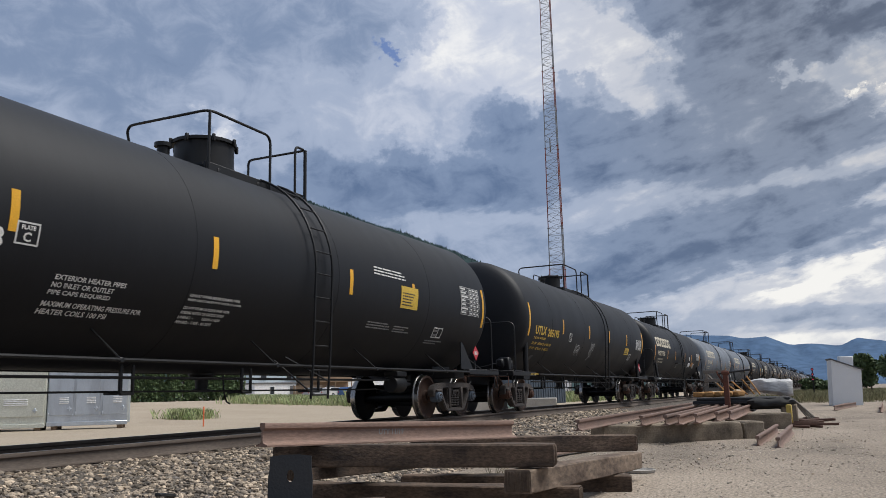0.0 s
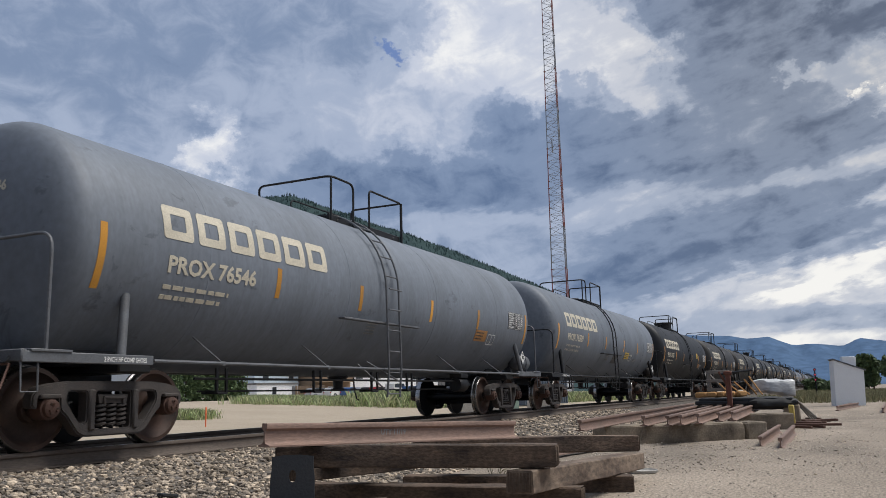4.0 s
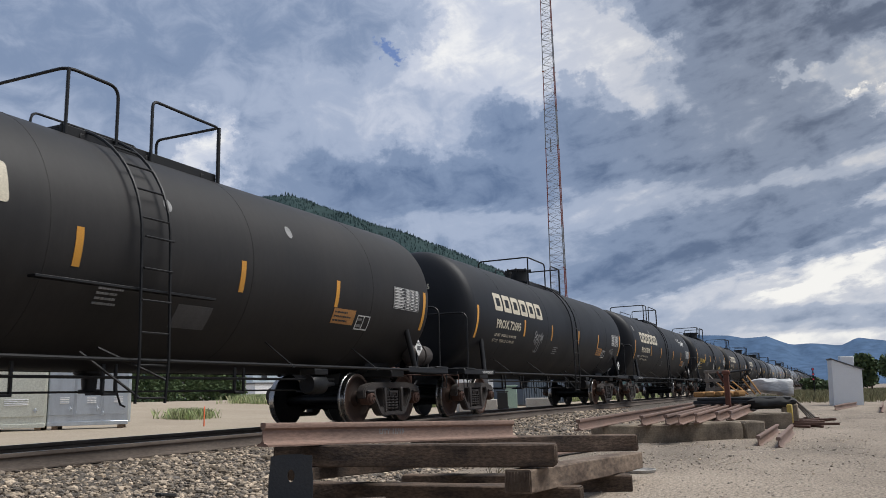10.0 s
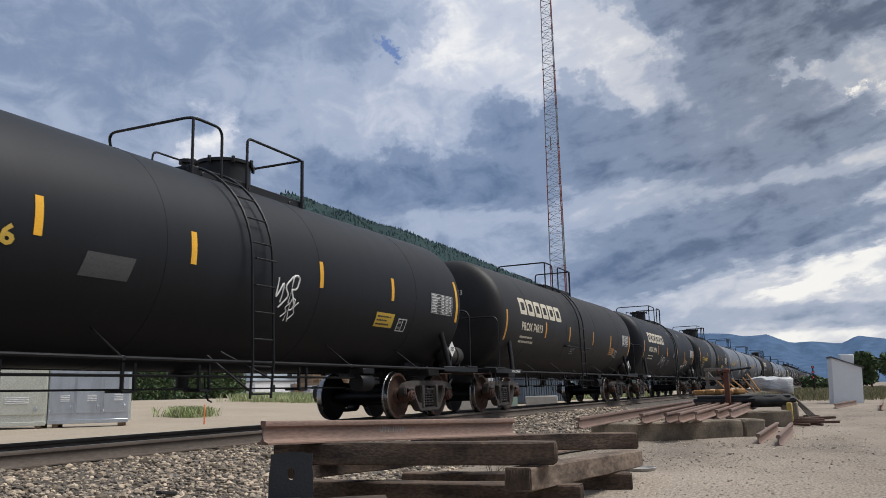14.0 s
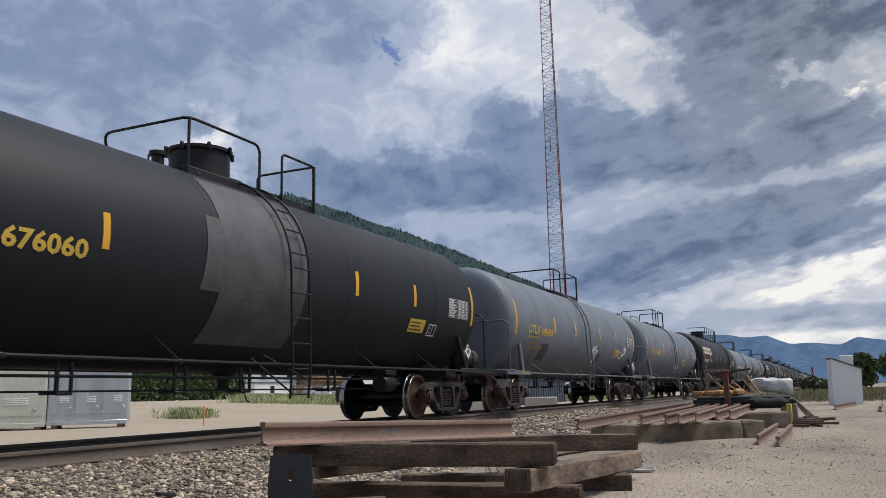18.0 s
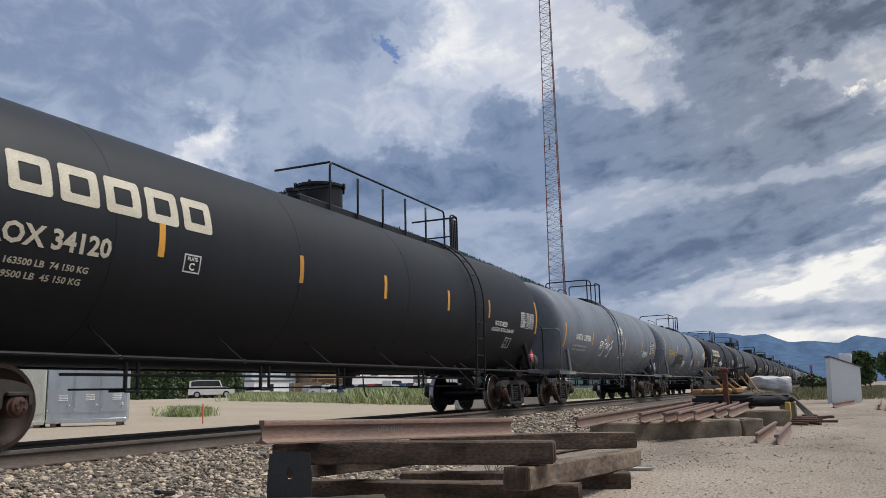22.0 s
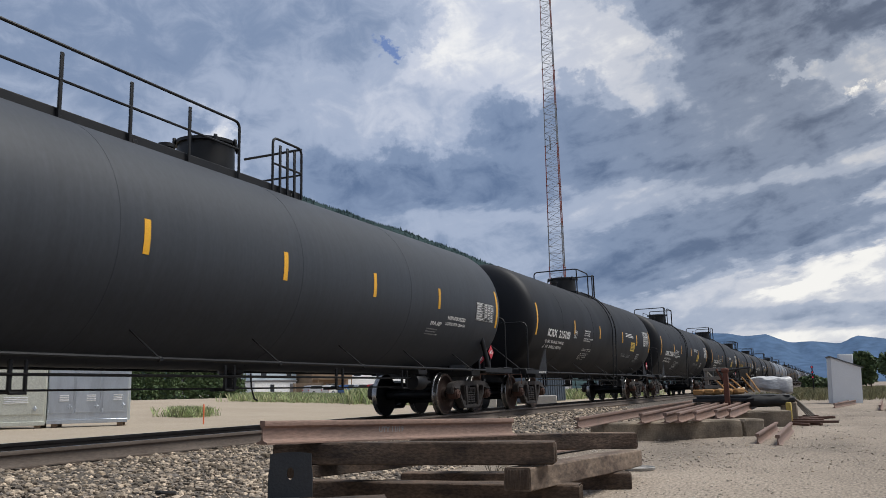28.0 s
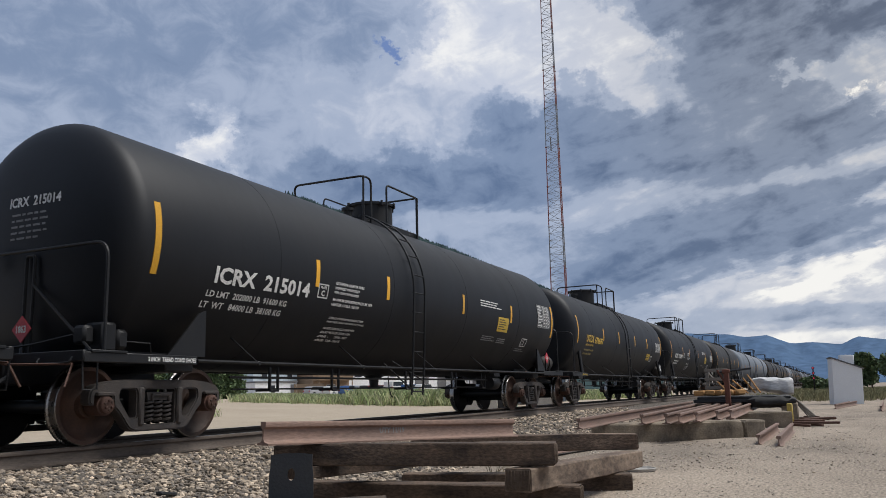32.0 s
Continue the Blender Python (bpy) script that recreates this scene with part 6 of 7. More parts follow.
def motor_car(m, paint, label, tall=1.5, long=4.4, van=False, name="parked_car", group="cars parked by the houses"):
    """A car: shaped body, glasshouse, four wheels with rims, lamps."""
    c = thing(name, label, "car", group, m)
    L, k = long / 2, tall
    b = Geo().prism([(-L, 0.32), (L, 0.30), (L + 0.02, 0.58), (L - 0.12, k * 0.56), (L * 0.45, k * 0.62), (-L * 0.96, k * 0.64), (-L - 0.02, 0.6)], -0.86, 0.86)
    part("body", b, paint, c)
    roof = [(L * 0.46, k * 0.60), (L * (0.22 if not van else 0.36), k * 0.97), (-L * 0.6, k), (-L * (0.86 if not van else 0.95), k * 0.95), (-L * 0.97, k * 0.62)]
    part("cabin", Geo().prism(roof, -0.78, 0.78), paint, c)
    for s in (-1, 1):
        part("side_window", Geo().prism([(x * 0.9 - 0.02, k * 0.64 + (z - k * 0.60) * 0.8) for x, z in roof], s * 0.785, s * 0.795), M_GLASS, c)
    part("windscreen", Geo().add([(L * 0.44, -0.7, k * 0.64), (L * 0.44, 0.7, k * 0.64), (L * 0.25, 0.66, k * 0.95), (L * 0.25, -0.66, k * 0.95), (L * 0.42, -0.7, k * 0.64), (L * 0.42, 0.7, k * 0.64), (L * 0.23, 0.66, k * 0.95), (L * 0.23, -0.66, k * 0.95)], [(0, 1, 2, 3), (7, 6, 5, 4), (0, 4, 5, 1), (2, 6, 7, 3)]), M_GLASS, c)
    for x in (-L * 0.62, L * 0.64):
        for s in (-1, 1):
            w = put("wheel", shared("tyre", lambda: Geo().spin([(-0.1, 0.2), (-0.1, 0.31), (-0.07, 0.33), (0.07, 0.33), (0.1, 0.31), (0.1, 0.2)], "y", seg=24), M_TYRE), c, pose(x, s * 0.80, 0.33))
            put("rim", shared("rim", lambda: Geo().spin([(-0.08, 0.0), (-0.09, 0.08), (-0.06, 0.19), (-0.095, 0.215), (0.095, 0.215), (0.06, 0.19), (0.09, 0.08), (0.08, 0.0)], "y", seg=20), M_ALU), w)
    part("tail_lamp", Geo().box((-L - 0.01, -0.7, k * 0.52), (0.06, 0.18, 0.18), 0.02), M_RED, c)
    part("tail_lamp", Geo().box((-L - 0.01, 0.7, k * 0.52), (0.06, 0.18, 0.18), 0.02), M_RED, c)
    part("headlamp", Geo().box((L - 0.04, -0.66, k * 0.46), (0.1, 0.26, 0.13), 0.02), M_TABLE, c)
    part("headlamp", Geo().box((L - 0.04, 0.66, k * 0.46), (0.1, 0.26, 0.13), 0.02), M_TABLE, c)
    return c


def car_paint(name, col):
    return mat("car_paint_" + name, col, 0.25, 0.0, tuple(q * 0.9 for q in col), 2, 20, 0.0, 0.4)


M_CARWHITE, M_CARBLUE, M_CARRED, M_CARSILVER = car_paint("white", (0.72, 0.72, 0.70)), car_paint("blue", (0.06, 0.13, 0.30)), car_paint("red", (0.35, 0.03, 0.03)), car_paint("silver", (0.42, 0.43, 0.45))
for k, (q, pn, lb, tl, vn) in enumerate(((0.0, M_CARSILVER, "silver parked car behind the grass", 1.5, False), (0.16, M_CARWHITE, "white parked car behind the grass", 1.5, False), (0.30, M_CARBLUE, "blue parked car behind the grass", 1.5, False), (0.43, M_CARSILVER, "silver parked car behind the grass", 1.5, False), (0.56, M_CARRED, "dark red parked car behind the grass", 1.5, False), (0.72, M_CARWHITE, "white parked van with a dark window band", 2.0, True), (0.88, M_CARBLUE, "blue parked car behind the grass", 1.5, False), (1.0, M_CARWHITE, "white parked car behind the grass", 1.5, False))):
    motor_car(pose(106 + 11 * q, 70.5 - 12.5 * q, 0.90, 0, 0, -20 + (k % 3) * 9), pn, lb, tl, 4.4 if not vn else 4.9, vn)
SUV = motor_car(pose(62, 58, 0.62, 0, 0, -47), M_CARWHITE, "white off-road car driving on the far road", 1.75, 4.4, True, "driving_car", "")
part("spare_wheel", Geo().spin([(-0.1, 0.0), (-0.1, 0.3), (0.0, 0.34), (0.1, 0.3), (0.1, 0.0)], "x", (-2.28, 0, 0.95), 24), M_TYRE, SUV)
part("roof_bar", Geo().tube([(-1.6, -0.6, 1.80), (0.4, -0.6, 1.78)], 0.03, 6), M_TYRE, SUV)

fence = thing("board_fence", "dark brown board fence beside the white hut", "fence", "", pose(106.6, 72.6, 0.88, 0, 0, -53))
for k in range(14):
    put("board", shared("fence_board", lambda: Geo().box((0, 0, 0.95), (0.30, 0.04, 1.9), 0.01), M_BROWN), fence, pose(-2.1 + 0.32 * k, 0, 0))
for x in (-2.2, 0.0, 2.2):
    part("fence_post", Geo().box((x, 0.07, 0.98), (0.12, 0.1, 1.96), 0.01), M_BARK, fence)
cone = thing("traffic_cone", "small orange traffic cone before the grass", "traffic cone", "", pose(55.5, 27.6, ground_z(55.5, 27.6)))
part("cone_body", Geo().spin([(0.03, 0.14), (0.66, 0.035), (0.67, 0.0)][::-1], "z", (0, 0, 0), 20), M_ORANGEP, cone)
part("foot", Geo().box((0, 0, 0.02), (0.36, 0.36, 0.04), 0.01), M_ORANGEP, cone)

# a pair of concrete blocks, a bin, a green box and a dark container beyond the track
tagged(part("barrier_block", Geo().box((39.4, 16.6, 0.38), (0.8, 2.0, 0.62), 0.05, radians(35)), M_CONCPALE), "pale concrete barrier block beyond the track", "concrete block", "barrier blocks")
tagged(part("barrier_block", Geo().box((45.6, 15.2, 0.36), (0.8, 1.8, 0.6), 0.05, radians(20)), M_CONCPALE), "pale concrete barrier block beyond the track", "concrete block", "barrier blocks")
wb = thing("wheeled_bin", "dark plastic wheeled bin beyond the track", "bin", "", pose(43.1, 16.6, 0.06, 0, 0, 20))
part("body", Geo().prism([(-0.25, 0.05), (0.25, 0.05), (0.32, 0.95), (-0.32, 0.95)], -0.28, 0.28), M_BLACKSTEEL, wb)
part("lid", Geo().box((0, 0, 1.0), (0.72, 0.66, 0.07), 0.02), M_BLACKSTEEL, wb)
for s in (-1, 1):
    part("wheel", Geo().spin([(-0.03, 0), (-0.03, 0.1), (0.03, 0.1), (0.03, 0)], "y", (-0.26, s * 0.3, 0.1), 14), M_TYRE, wb)
M_MINT = mat("pale_green_paint", (0.34, 0.46, 0.38), 0.6, 0, (0.28, 0.39, 0.32), 2, 30, 0.05)
tb = thing("green_box", "pale green utility box beyond the track", "utility box", "", pose(46.9, 17.5, 0.06, 0, 0, 20))
part("body", Geo().box((0, 0, 0.65), (0.7, 0.7, 1.3), 0.03), M_MINT, tb)
part("cap", Geo().box((0, 0, 1.33), (0.78, 0.78, 0.07), 0.02), M_MINT, tb)
ct = thing("dark_container", "dark blue-grey steel container beyond the track", "container", "", pose(56.5, 19.6, 0.06, 0, 0, -12))
M_CONTAINER = mat("blue_grey_steel", (0.075, 0.10, 0.135), 0.5, 0, (0.05, 0.065, 0.085), 1, 20, 0.1)
part("body", Geo().box((0, 0, 1.35), (6.0, 2.4, 2.5), 0.03), M_CONTAINER, ct)
for k in range(18):
    put("rib", shared("container_rib", lambda: Geo().box((0, -1.22, 1.35), (0.14, 0.05, 2.3), 0.015), M_CONTAINER), ct, pose(-2.8 + 0.33 * k, 0, 0))
tagged(part("marker_stake", Geo().box((23.2, 20.2, 0.42), (0.05, 0.03, 0.7), 0.006), M_ORANGEP), "orange survey stake standing in the sand", "stake")

# ---- lattice mast ----
def mast(x, y, z, base, top, hgt, n):
    """A three-legged lattice mast in bolted sections, some of them red."""
    t = thing("lattice_mast", "tall slender three-legged steel lattice mast with red sections", "mast", "", pose(x, y, z, 0, 0, 12))
    corner = [(math.cos(a), math.sin(a)) for a in (radians(90), radians(210), radians(330))]

    def at(c, q):
        r = (base + (top - base) * q) / 1.732
        return (corner[c][0] * r, corner[c][1] * r, hgt * q)

    for k in range(n):
        red = k in (4, 5, 7, 9, 2)
        q0, q1 = k / n, (k + 1) / n
        M = M_TOWERRED if red else M_TOWERGREY
        legs = Geo()
        for c in range(3):
            legs.tube([at(c, q0), at(c, q1)], 0.085 - 0.003 * k, 6)
            legs.box(at(c, q1), (0.26, 0.26, 0.12), 0.02)
        s = part("mast_section", legs, M, t)
        br = Geo()
        for j in range(6):
            u0, u1 = q0 + (q1 - q0) * j / 6, q0 + (q1 - q0) * (j + 1) / 6
            for c in range(3):
                d = (c + 1) % 3
                br.tube([at(c, u0), at(d, u1)] if j % 2 else [at(d, u0), at(c, u1)], 0.028, 4)
                br.tube([at(c, u1), at(d, u1)], 0.024, 4)
        part("bracing", br, M_TOWERGREY, s)
    part("side_antenna", Geo().tube([(1.2, 0.6, hgt * 0.425), (1.2, 0.6, hgt * 0.45)], 0.09, 6).tube([(0.6, 0.3, hgt * 0.435), (1.2, 0.6, hgt * 0.435)], 0.05, 5), M_TOWERGREY, t)
    return t


mast(114.87, 34.58, 0.3, 2.75, 1.35, 85.4, 14)

# ---- hills and the far range ----
def ridge_height(az):
    """How high the wooded ridge stands over the eye, in degrees, by its heading."""
    knots = ((70, 14.0), (54, 14.3), (50, 13.2), (44, 12.4), (40, 13.2), (37, 13.65), (34.5, 13.45), (31.3, 12.35), (28.1, 11.3), (24.2, 9.85), (18.9, 7.5), (15, 5.6), (11.6, 4.3), (8, 2.4), (5, 0.5))
    for (a, e), (b, g) in zip(knots, knots[1:]):
        if b <= az <= a:
            return g + (e - g) * (az - b) / (a - b)
    return 0.3


def slope_point(az, q):
    """A place on the wooded slope: q runs from its foot to the ridge."""
    r = 800 + 1700 * q
    top = math.tan(radians(ridge_height(az))) * 2500
    wob = noise.noise((az * 0.35, q * 3.0, 0.0))
    return (r * math.cos(radians(az)), r * math.sin(radians(az)), top * (q ** 1.15) * (1 + (0.10 * wob if q < 0.98 else 0.012 * wob)) - 5 * (1 - q))


g = Geo()
for j in range(26):
    for i in range(121):
        g.v.append(slope_point(5 + 65 * i / 120, j / 25))
for j in range(25):
    for i in range(120):
        g.f.append((j * 121 + i, (j + 1) * 121 + i, (j + 1) * 121 + i + 1, j * 121 + i + 1))
        g.m.append(0)
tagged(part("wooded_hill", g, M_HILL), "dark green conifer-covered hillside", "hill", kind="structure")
g, rnd = Geo(), random.Random(8)
for k in range(16000):
    az = rnd.uniform(6, 64)
    q = 1.0 if k < 2600 else rnd.uniform(0.12, 1.0) ** 0.6
    x, y, z = slope_point(az, min(q, 1.0))
    s = rnd.uniform(6, 14) * (1.0 if k >= 2600 else 0.8)
    s *= 1.0 + 0.9 * max(0.0, min(1.0, (az - 42) / 6))
    w = s * 0.20
    n = len(g.v)
    g.v += [(x + w * math.cos(a), y + w * math.sin(a), z - 4 + s * 0.1) for a in (0, 1.257, 2.513, 3.77, 5.027)] + [(x, y, z - 4 + s)]
    g.f += [(n + i, n + (i + 1) % 5, n + 5) for i in range(5)]
    g.m += [0] * 5
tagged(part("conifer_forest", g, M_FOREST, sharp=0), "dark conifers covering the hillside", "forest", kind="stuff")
g, far = Geo(), ((40, 1.2), (16, 2.2), (12, 3.2), (9, 3.5), (7.8, 3.45), (5.9, 3.30), (4.9, 3.12), (4.2, 3.15), (3.7, 3.20), (2.9, 2.83), (2.2, 2.58), (0.9, 2.58), (0.1, 2.50), (-0.6, 2.39), (-1.0, 2.55), (-1.4, 2.77), (-1.7, 2.86), (-2.5, 2.71), (-3.2, 2.54), (-8, 2.1), (-15, 2.6), (-30, 2.0), (-60, 1.5))


def far_height(az):
    for (a, e), (b, h2) in zip(far, far[1:]):
        if b <= az <= a:
            return h2 + (e - h2) * (az - b) / (a - b)
    return 1.2


for j in range(10):
    q = j / 9
    for i in range(301):
        az = -60 + i / 3
        r = 3700 + 900 * q
        g.v.append((r * math.cos(radians(az)), r * math.sin(radians(az)), math.tan(radians(far_height(az))) * 4600 * q ** 1.2 * (1 + (0.18 if j < 9 else 0.025) * noise.noise((az * 0.9, q * 2.5, 3.0))) - 6 * (1 - q)))
for j in range(9):
    for i in range(300):
        g.f.append((j * 301 + i, j * 301 + i + 1, (j + 1) * 301 + i + 1, (j + 1) * 301 + i)[::-1])
        g.m.append(0)
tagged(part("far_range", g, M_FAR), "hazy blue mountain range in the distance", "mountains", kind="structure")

# ---- the end of the yard ----
sd = thing("white_shed", "small white shed with a sloping roof and a meter box", "shed", "", pose(46.5, -0.36, 0.0, 0, 0, 98) @ pose(0, 0, 0, 0, -2.5, 0))
M_SHED = mat("white_shed_panel", (0.74, 0.76, 0.78), 0.55, 0, (0.62, 0.64, 0.66), 0.8, 20, 0.0, 0.6, grain=0.05)
part("wall", Geo().prism([(-0.66, -0.1), (0.66, -0.1), (0.66, 2.18), (-0.66, 1.72)], 0.0, 1.5), M_SHED, sd)
part("roof", Geo().prism([(-0.74, 1.70), (0.71, 2.21), (0.71, 2.26), (-0.74, 1.75)], -0.08, 1.58), M_GREYIRON, sd)
part("roof_box", Geo().box((-0.05, 1.0, 2.12), (0.6, 0.7, 0.5), 0.02), M_SHED, sd)
part("corner_trim", Geo().box((-0.64, -0.02, 0.8), (0.06, 0.04, 1.8), 0.006), M_SHED, sd)
part("meter_box", Geo().box((0.48, -0.06, 1.70), (0.20, 0.12, 0.24), 0.03), M_GREYIRON, sd)
part("lamp", Geo().box((0.46, -0.10, 1.98), (0.22, 0.16, 0.05), 0.02), M_FRAME, sd)
sg = thing("signal_mast", "railway signal mast with three red lights", "railway signal", "", pose(80, 1.57, 0.0))
part("mast", Geo().tube([(0, 0, 0), (0, 0, 2.5)], 0.05, 8), M_FRAME, sg)
for z in (2.38, 1.94, 1.5):
    hd = part("signal_head", Geo().spin([(-0.06, 0.0), (-0.06, 0.12), (-0.04, 0.12), (0.02, 0.11), (0.1, 0.1), (0.1, 0)], "x", (-0.08, 0, z), 20), M_BLACKSTEEL, sg)
    part("lens", Geo().spin([(-0.075, 0.0), (-0.07, 0.05), (-0.06, 0.055)], "x", (-0.08, 0, z), 16), M_LAMP, hd)

# a loaded rail cart with odds and ends
cart = thing("rail_cart", "low black rail cart loaded with timber and tools", "cart", "", pose(23.6, 2.2, 0.0, 0, 0, 92))
part("deck", Geo().box((0, 0, 0.70), (2.3, 1.2, 0.07), 0.02), M_BLACKSTEEL, cart)
part("beam", Geo().box((0, 0.55, 0.62), (2.5, 0.12, 0.10), 0.02), M_BLACKSTEEL, cart)
part("beam", Geo().box((0, -0.55, 0.62), (2.5, 0.12, 0.10), 0.02), M_BLACKSTEEL, cart)
for x in (-1.1, 1.0):
    part("trestle_leg", Geo().box((x, 0, 0.26), (0.4, 1.1, 0.56), 0.03), M_CONC, cart)
pp = thing("crane_post", "rust-red iron post with a bent arm", "post", "", pose(22.75, 2.52, 0.0))
part("post", Geo().box((0, 0, 0.72), (0.13, 0.13, 1.44), 0.015), M_RUSTY, pp)
part("arm", Geo().tube([(0, 0.2, 1.36), (0, -0.62, 1.44)], 0.026, 8), M_BLACKSTEEL, pp)
part("clamp", Geo().box((0, 0, 1.38), (0.17, 0.2, 0.1), 0.02), M_RUSTY, pp)
part("stay", Geo().tube([(0, 0.0, 1.0), (0, 0.22, 1.42)], 0.03, 6), M_RUSTY, pp)
tr = thing("wooden_trestle", "grey weathered wooden trestle frame", "trestle", "", pose(24.2, 2.95, 0.78))
for y in (-0.24, 0.24):
    part("leg", Geo().box((0, y, 0.34), (0.09, 0.09, 0.68), 0.01), M_GREYWOOD, tr)
for z in (0.18, 0.42, 0.66):
    part("slat", Geo().box((-0.05, 0, z), (0.04, 0.62, 0.09), 0.006), M_GREYWOOD, tr)
part("brace", Geo().tube([(0, -0.24, 0.05), (0, 0.24, 0.62)], 0.03, 5), M_GREYWOOD, tr)
rnd = random.Random(3)
for k in range(6):
    y = 2.9 - 0.16 * k
    tagged(part("tool_handle", Geo().tube([(24.0 + rnd.uniform(-0.2, 0.2), y - 0.3, 0.80), (24.1, y + rnd.uniform(-0.1, 0.1), 1.0 + rnd.uniform(0.0, 0.34))], 0.022, 6), M_TAN), "tan wooden tool handle leaning on the cart load", "tool", "tools on the cart")
for k in range(5):
    g = Geo()
    g.box((0, 0, 0.06), (0.34, 0.26, 0.14), 0.05)
    tagged(part("orange_bag", g, M_TAN), "orange-tan sack lying on the cart", "sack", "sacks on the cart").matrix_basis = pose(23.55, 3.3 - 0.24 * k, 0.77, 0, rnd.uniform(-8, 8), rnd.uniform(0, 90))
g = Geo()
for i in range(13):
    for k in range(20):
        a, q = 2 * math.pi * k / 20, (i / 12 - 0.5) * 2
        r = (1 - 0.22 * abs(q) ** 6) * (1 + 0.20 * noise.noise((q * 2.2, math.cos(a) * 1.6, math.sin(a) * 1.6)) + 0.10 * noise.noise((q * 9, a * 2, 4)))
        g.v.append((q * 0.54 + 0.05 * noise.noise((a * 3, q, 1)), 0.34 * r * math.copysign(abs(math.cos(a)) ** 0.55, math.cos(a)), (0.21 - 0.05 * q) * r * math.copysign(abs(math.sin(a)) ** 0.55, math.sin(a)) + 0.06 * q))
for i in range(12):
    for k in range(20):
        g.f.append((i * 20 + k, (i + 1) * 20 + k, (i + 1) * 20 + (k + 1) % 20, i * 20 + (k + 1) % 20))
        g.m.append(0)
g.f += [tuple(range(20)), tuple(range(259, 239, -1))]
g.m += [0, 0]
tagged(part("wrapped_load", g, M_WRAP), "bundle wrapped in crumpled white plastic on the cart", "bundle").matrix_basis = pose(24.6, 1.55, 1.00, 0, 0, 94)
g = Geo()
for i in range(11):
    for k in range(16):
        a, q = 2 * math.pi * k / 16, (i / 10 - 0.5) * 2
        w = (1 - 0.5 * abs(q) ** 4) * (1 + 0.28 * noise.noise((q * 3.1, math.cos(a) * 1.9, math.sin(a) * 1.9)) + 0.22 * noise.noise((q * 9.0, math.cos(a) * 5, math.sin(a) * 5)))
        g.v.append((q * 0.62, 0.42 * w * math.cos(a), max(0.0, 0.17 + 0.17 * w * math.sin(a))))
for i in range(10):
    for k in range(16):
        g.f.append((i * 16 + k, (i + 1) * 16 + k, (i + 1) * 16 + (k + 1) % 16, i * 16 + (k + 1) % 16))
        g.m.append(0)
g.f += [tuple(range(16)), tuple(range(175, 159, -1))]
g.m += [0, 0]
tagged(part("dark_tarpaulin", g, M_TYRE), "crumpled black tarpaulin heaped beside the cart", "tarpaulin").matrix_basis = pose(23.3, 1.55, 0.42, 0, 0, 96)
tagged(part("yellow_post", Geo().box((22.0, 1.03, 0.30), (0.14, 0.13, 0.52), 0.02), M_YPOST), "short yellow painted post beside the blocks", "post")
for k in range(4):
    tagged(part("leaning_plank", Geo().tube([(24.6, 1.12 - 0.04 * k, 0.72 - 0.03 * k), (25.0 + 0.1 * k, 0.66 - 0.06 * k, 0.05)], 0.024, 4), M_GREYWOOD), "thin weathered plank leaning on the cart", "plank", "planks leaning on the cart")
for k in range(16):
    x, y = 21.5 + rnd.uniform(0, 3.8), 0.80 + rnd.uniform(-0.35, 0.3)
    g = Geo().box((0, 0, 0), (rnd.uniform(0.4, 1.3), 0.09, 0.06), 0.01)
    tagged(part("scrap_iron", g, M_RUSTRED), "rusty piece of scrap iron on the gravel", "scrap metal", "scrap iron by the cart").matrix_basis = pose(x, y, 0.05 + 0.02 * (k % 4), 0, rnd.uniform(-3, 3), rnd.uniform(50, 130))
loose_rail((36.5, 0.05, 0.19), (42.5, -0.55, 0.19), "rusty rail lying before the shed", "rails by the shed")
loose_rail((37.5, -0.05, 0.19), (43.0, -0.85, 0.19), "rusty rail lying before the shed", "rails by the shed")
loose_rail((33.0, -1.4, 0.19), (42.0, -1.9, 0.19), "rusty rail lying past the shed", "rails by the shed")
loose_rail((32.0, -1.6, 0.19), (41.0, -2.2, 0.19), "rusty rail lying past the shed", "rails by the shed")

# ---- the train ----
def box_mark(x, z, w, h):
    """A stencilled white frame with a line through it."""
    t = 0.018
    return [("patch", M_TABLE, x, x + t, z, z + h, 0.005), ("patch", M_TABLE, x + w - t, x + w, z, z + h, 0.005), ("patch", M_TABLE, x + t, x + w - t, z, z + t, 0.005), ("patch", M_TABLE, x + t, x + w - t, z + h - t, z + h, 0.005),
            ("patch", M_TABLE, x + w * 0.5, x + w * 0.5 + t, z + t, z + h - t, 0.005), ("bars", M_DIM, x + 0.03, z + 0.02, w * 0.4, h - 0.04, 2)]


def cream_marks(no, ld="", lt="", extra=(), lx=-5.85, sx=3.78, tx=0.1, sign=True, notice_paint=None, lz=2.47):
    out = [("logo", M_CREAM, lx, lz), ("text", M_CREAM, "PROX " + no, lx + tx, 2.05, 1.70, 0.225),
           *extra]
    if ld:
        out += [("text", M_CREAM, "LD LMT  " + ld, lx + tx - 0.02, 1.86, 1.48, 0.07), ("text", M_CREAM, "LT WT   " + lt, lx + tx - 0.05, 1.73, 1.46, 0.07)]
    else:
        out += [("bars", M_CREAM, lx + tx - 0.03, 1.71, 1.47, 0.24, 2)]
    return out if not sign else out + [("patch", notice_paint or M_ORANGE, sx, sx + 0.68, 1.70, 1.94, 0.005), ("bars", M_PATCH, sx + 0.03, 1.72, 0.6, 0.2, 3), *box_mark(sx + 0.78, 1.64, 0.42, 0.24), ("bars", M_DIM, -1.0, 1.58, 0.45, 0.22, 4)]


